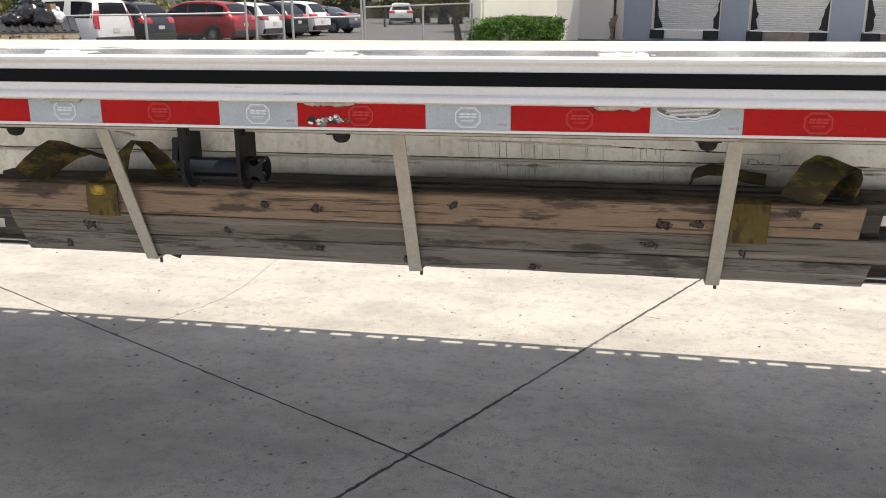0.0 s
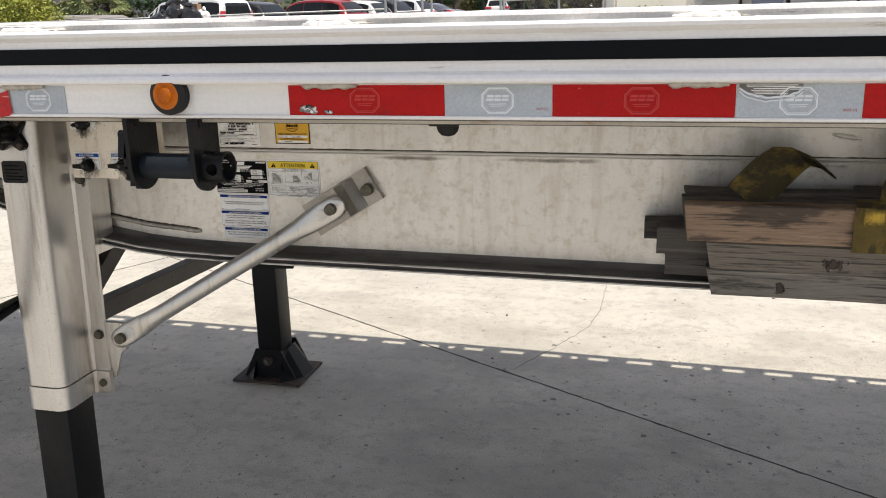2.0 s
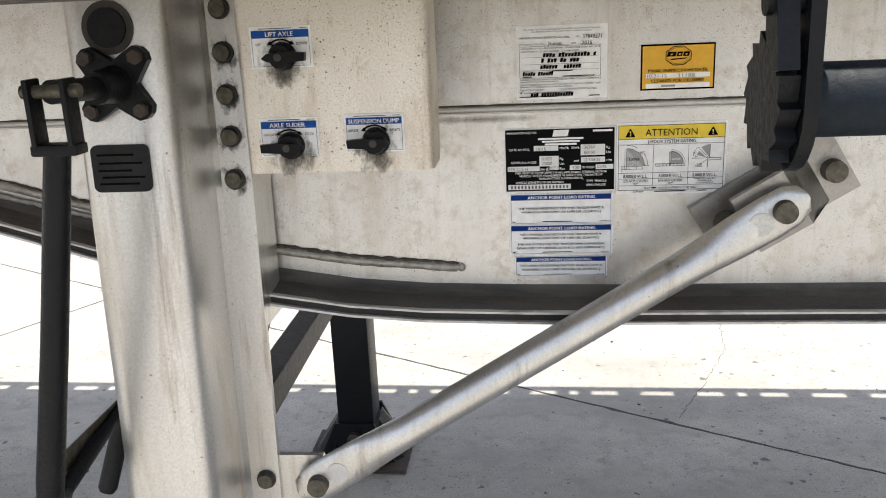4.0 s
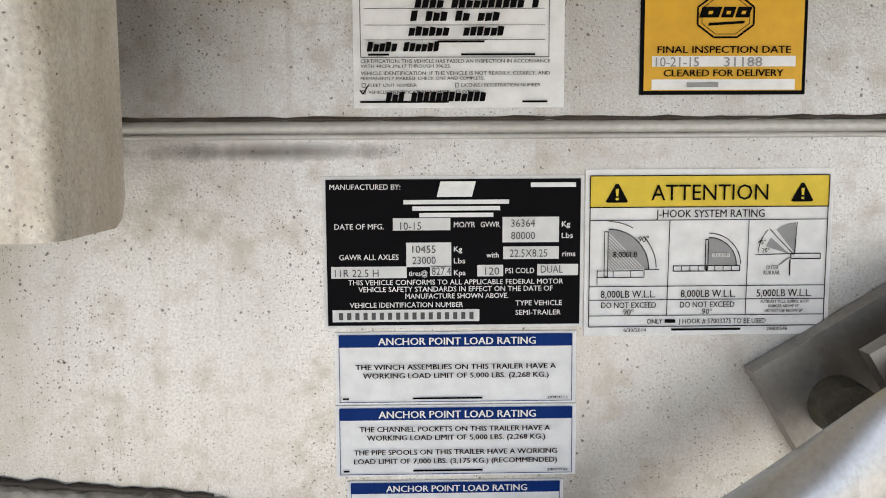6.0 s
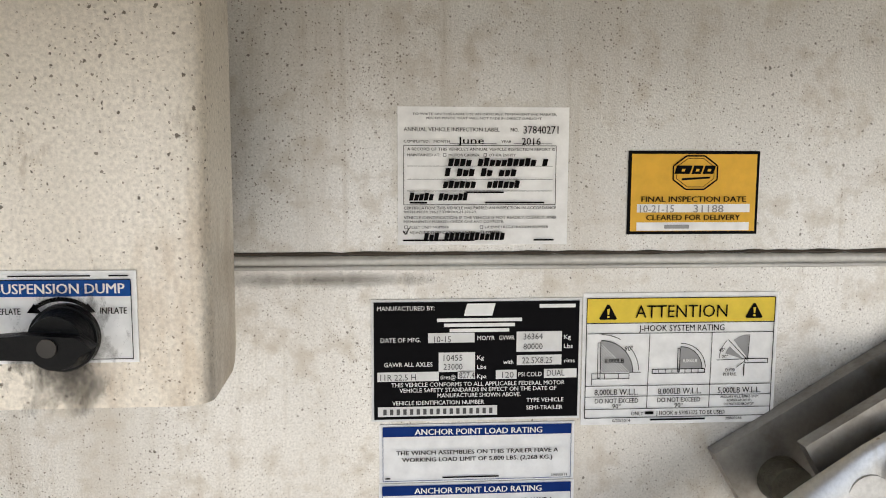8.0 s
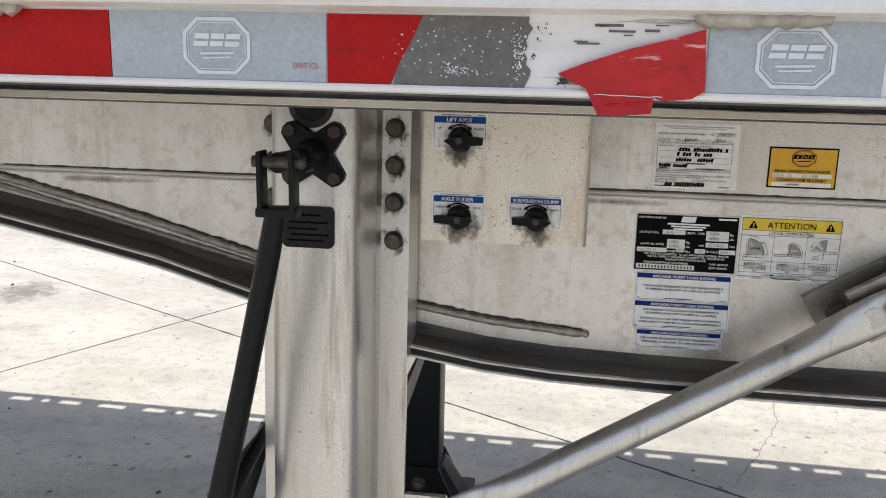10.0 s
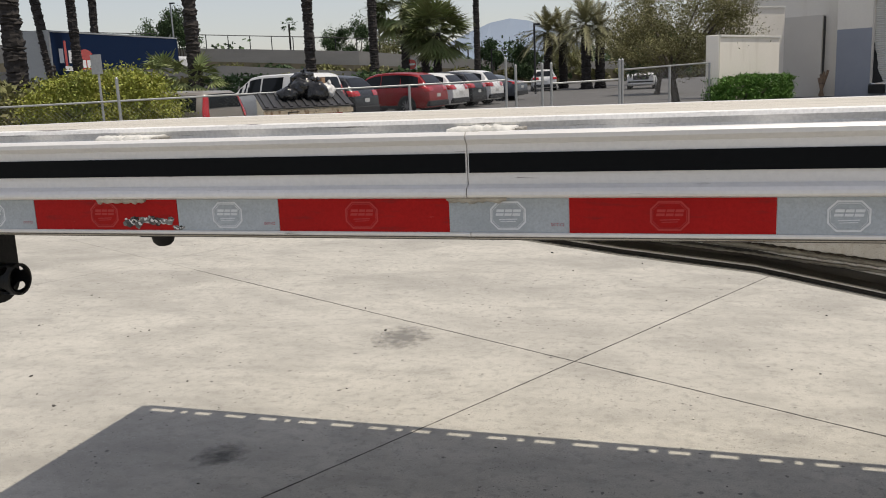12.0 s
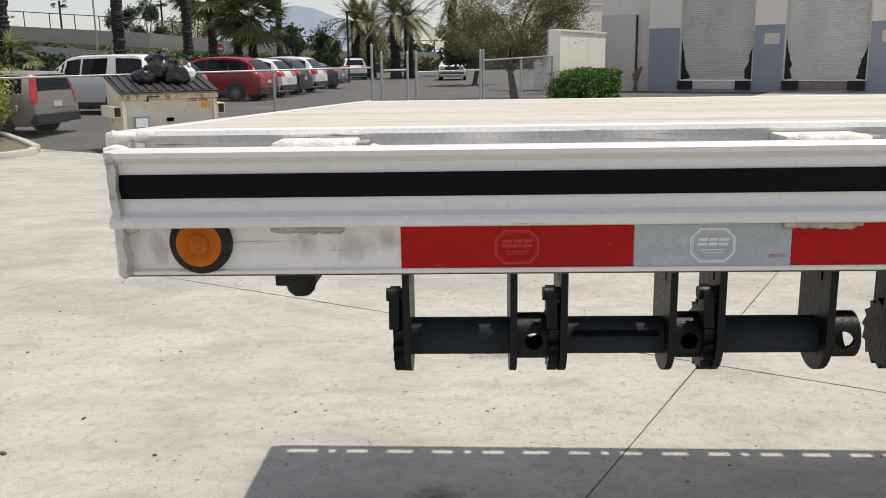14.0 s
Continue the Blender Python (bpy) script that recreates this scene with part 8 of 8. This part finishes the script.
for k, (x, y_, z, r, mt) in enumerate(((0.62, 0.50, 1.42, (0.24, 0.22, 0.17), "bag"), (0.98, 0.62, 1.55, (0.26, 0.26, 0.24), "bag"), (1.24, 0.48, 1.44, (0.27, 0.26, 0.25), "bag"), (1.02, 0.75, 1.78, (0.27, 0.22, 0.14), "bag"),
                                       (1.52, 0.60, 1.46, (0.17, 0.2, 0.17), "white_bag"))):
    p = dm @ Vector((x, y_, z - 0.03))
    bag("tied %s rubbish bag lying on the dumpster lid" % ("shiny black" if mt == "bag" else "white"), tuple(p), r, k + 1, mt)
part_box = thing("cardboard_box", "small brown cardboard box among the bags", "box")
M["card"] = material("brown cardboard", (0.36, 0.23, 0.14), (0.28, 0.18, 0.11), 6, rough=0.9, bump=0.1)
pb = dm @ Vector((1.38, 0.85, 1.64))
part("carton", box(pb.x - 0.13, pb.x + 0.13, pb.y - 0.1, pb.y + 0.1, pb.z - 0.25, pb.z + 0.10, 0.006), "card", part_box)

# ---- distance: ramp, walls, truck, poles, hills ----
M["grey_wall"] = material("grey concrete wall", (0.30, 0.29, 0.27), (0.24, 0.235, 0.22), 0.3, (1, 1, 3), rough=0.9, bump=0.1, fine=10)
# aerial haze is mixed into these pale blue hill colours
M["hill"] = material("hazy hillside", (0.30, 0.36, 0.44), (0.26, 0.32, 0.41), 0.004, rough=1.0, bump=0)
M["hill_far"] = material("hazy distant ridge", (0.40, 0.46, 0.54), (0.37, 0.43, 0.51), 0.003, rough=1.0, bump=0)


def strip(name, pts, mat, label, category, thick=0.4, parent=None):
    """A wall along (x, y, bottom, top) points."""
    g = bmesh.new()
    d_ = (Vector(pts[-1][:2]) - Vector(pts[0][:2])).normalized()
    n_ = Vector((-d_.y, d_.x)) * thick
    add_sweep(g, None, [[(x, y, b), (x, y, t), (x + n_.x, y + n_.y, t), (x + n_.x, y + n_.y, b)] for x, y, b, t in pts])
    ob = part(name, g, mat, parent)
    if not parent:
        tagged(ob, label, category, kind="structure")
    return ob


strip("backdrop_wall", [(-90, 68, 0, 7.9), (-58, 85.6, 0, 6.0), (-40.5, 94.1, 0, 4.95), (-24, 109, 0, 2.95), (10, 135, 0, 2.4)], "grey_wall", "long grey concrete ramp wall in the distance", "wall")
strip("bank", [(-80, 60, 0, 5.0), (-57, 82, 0, 4.6), (-40, 91, 0, 3.4), (-24, 104, 0, 2.0), (10, 130, 0, 1.2)], "dirt", "dry planted bank below the ramp", "bank", 2.0)
strip("retaining_wall", [(-60, 44, 0, 3.4), (-34.3, 53.1, 0, 3.05), (-25.9, 57.0, 0, 2.25), (-22, 58.5, 0, 1.2)], "grey_wall", "low grey retaining wall behind the lot", "wall")
ramp_fence = thing("ramp_fence", "dark fence along the top of the ramp", "fence")
g = bmesh.new()
for k in range(46):
    t = k / 45
    x = -85 + 95 * t
    y = np.interp(x, [-90, -58, -40.5, -24, 10], [68, 85.6, 94.1, 109, 135])
    zt = np.interp(x, [-90, -58, -40.5, -24, 10], [7.9, 6.0, 4.95, 2.95, 2.4])
    part("post", cyl((x, y, zt), (x, y, zt + 1.5), 0.05, 6), "trim", ramp_fence)
part("rail", tube([(x, float(np.interp(x, [-90, -58, -40.5, -24, 10], [68, 85.6, 94.1, 109, 135])), float(np.interp(x, [-90, -58, -40.5, -24, 10], [7.9, 6.0, 4.95, 2.95, 2.4])) + 1.45) for x in range(-85, 11, 5)], 0.05, 6), "trim", ramp_fence)
for k in range(16):
    x = -60 + 4.4 * k
    y = float(np.interp(x, [-80, -57, -40, -24, 10], [60, 82, 91, 104, 130])) - 1.2
    zt = float(np.interp(x, [-80, -57, -40, -24, 10], [5.0, 4.6, 3.4, 2.0, 1.2]))
    shrub("shrub", "low dry shrub on the bank", (x, y, zt * 0.75), (2.2, 0.8, 0.7), 700, 0.28, "leaf_olive" if k % 3 else "leaf_dark", 200 + k, "bank shrubs", 0.2, 24, 0.2)

truck = thing("box_trailer", "dark blue box trailer passing behind the hedge", "trailer")
ta, tb = Vector((-43.1, 47.2, 0)), Vector((-43.3, 61.9, 0))
tmx = Matrix.Translation(ta) @ (tb - ta).to_track_quat("X", "Z").to_matrix().to_4x4()
TL = (tb - ta).length
part("box", box(0, TL, 0, 2.5, 1.2, 5.55, 0.03, tmx), "paint_blue", truck)
part("rear_frame", box(-0.06, 0.10, -0.02, 2.52, 1.1, 5.62, 0.01, tmx), "galv", truck)
part("roof_rail", box(0, TL, -0.02, 0.06, 5.50, 5.60, 0, tmx), "galv", truck)
g = bmesh.new()
add_cyl(g, tmx @ Vector((3.35, -0.012, 3.55)), tmx @ Vector((3.35, -0.004, 3.55)), 0.95, 40)
part("sign_disc", g, "taillight", truck, "red disc on the trailer's side")
g = bmesh.new()
for a, b, z0_, z1_ in ((0.75, 1.15, 3.6, 4.5), (1.65, 2.05, 3.6, 4.4), (2.15, 2.55, 3.6, 4.4), (1.2, 2.7, 3.1, 3.4), (2.95, 3.30, 3.3, 3.8), (3.42, 3.78, 3.3, 3.8)):
    add_box(g, a, b, -0.022, -0.014, z0_, z1_, 0, tmx)
part("lettering_bar", g, "paper", truck)
part("lettering_bar", box(1.28, 1.50, -0.018, -0.006, 3.4, 5.0, 0, tmx), "taillight", truck)
part("cab", box(TL + 0.4, TL + 2.6, 0.2, 2.4, 0.9, 4.2, 0.2, tmx), "paint_white", truck)
for k in (1.5, 2.8, TL - 3.0):
    part("wheel", cyl(tmx @ Vector((k, 0.05, 0.85)), tmx @ Vector((k, 0.55, 0.85)), 0.5, 20), "tyre", truck)

for x, y, h in ((-14.6, 59.8, 4.6), (-24.9, 93, 4.0), (-50, 72, 9), (-36, 70, 11)):
    lp = thing("lamp_post", "slim dark lamp post in the lot", "lamp post", "lamp posts")
    part("pole", cyl((x, y, gz(y) - 0.05), (x, y, gz(y) + h), 0.07, 8), "trim" if h < 8 else "galv", lp)
    part("lamp_head", box(x - 0.05, x + 0.4, y - 0.12, y + 0.12, gz(y) + h - 0.06, gz(y) + h + 0.06, 0.02), "trim", lp)
sg = thing("road_sign", "small red and white no entry sign on a thin post", "sign")
sx, sy, sz = -22.8, 57.95, 2.62
part("sign_post", cyl((sx, sy + 0.05, gz(sy) - 0.05), (sx, sy + 0.05, sz + 0.35), 0.03, 8), "galv", sg)
part("sign_panel", box(sx - 0.38, sx + 0.38, sy - 0.02, sy + 0.02, sz - 0.38, sz + 0.38, 0.01), "paint_white", sg)
g = bmesh.new()
add_cyl(g, (sx, sy - 0.03, sz), (sx, sy - 0.022, sz), 0.34, 24)
part("sign_disc", g, "taillight", sg)
part("sign_bar", box(sx - 0.25, sx + 0.25, sy - 0.04, sy - 0.032, sz - 0.06, sz + 0.06), "paint_white", sg)
post = thing("sign_post", "bare galvanised post with a small grey plate", "sign")
px_, py_ = -16.4, fence_y(-16.4) + 0.1
part("pole", cyl((px_, py_, 0), (px_, py_, 2.45), 0.025, 8), "galv", post)
part("plate", box(px_ - 0.13, px_ + 0.13, py_ - 0.045, py_ - 0.028, 2.05, 2.45, 0.005), "galv", post)

rh = random.Random(77)
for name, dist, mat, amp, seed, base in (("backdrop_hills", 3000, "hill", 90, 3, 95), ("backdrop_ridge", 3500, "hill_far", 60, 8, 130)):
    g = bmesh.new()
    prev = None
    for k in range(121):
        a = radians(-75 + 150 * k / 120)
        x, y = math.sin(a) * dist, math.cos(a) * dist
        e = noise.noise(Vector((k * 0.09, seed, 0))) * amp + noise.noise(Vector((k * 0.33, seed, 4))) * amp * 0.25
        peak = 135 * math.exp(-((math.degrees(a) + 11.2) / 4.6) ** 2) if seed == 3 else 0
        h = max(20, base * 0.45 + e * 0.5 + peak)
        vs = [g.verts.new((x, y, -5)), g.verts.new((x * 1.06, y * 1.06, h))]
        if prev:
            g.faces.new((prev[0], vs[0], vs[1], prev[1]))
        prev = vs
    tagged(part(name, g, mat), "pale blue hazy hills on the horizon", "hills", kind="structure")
# far band of trees and sheds under the horizon
for k in range(60):
    a = radians(-62 + 90 * k / 60 + rh.uniform(-0.6, 0.6))
    dist = rh.uniform(230, 380)
    x, y = math.sin(a) * dist, math.cos(a) * dist
    h = rh.uniform(5, 11)
    if k % 4 == 0:
        palm("slim fan palm far away", x, y, h + 7, 0.3, 0.25, "fan", 2.6, 18, 500 + k, "leaf_dark")
    else:
        t = thing("tree", "dark tree far away", "tree", "far trees")
        leaves("crown", blob_points(420, (x, y, h * 0.55), (h * 0.5, h * 0.5, h * 0.5), 600 + k, 0, 16, 0.3), 0.9, "leaf_dark", t, 600 + k, "", 1.5)
        part("trunk", cyl((x, y, -0.2), (x, y, h * 0.5), 0.3, 7), "bark", t)
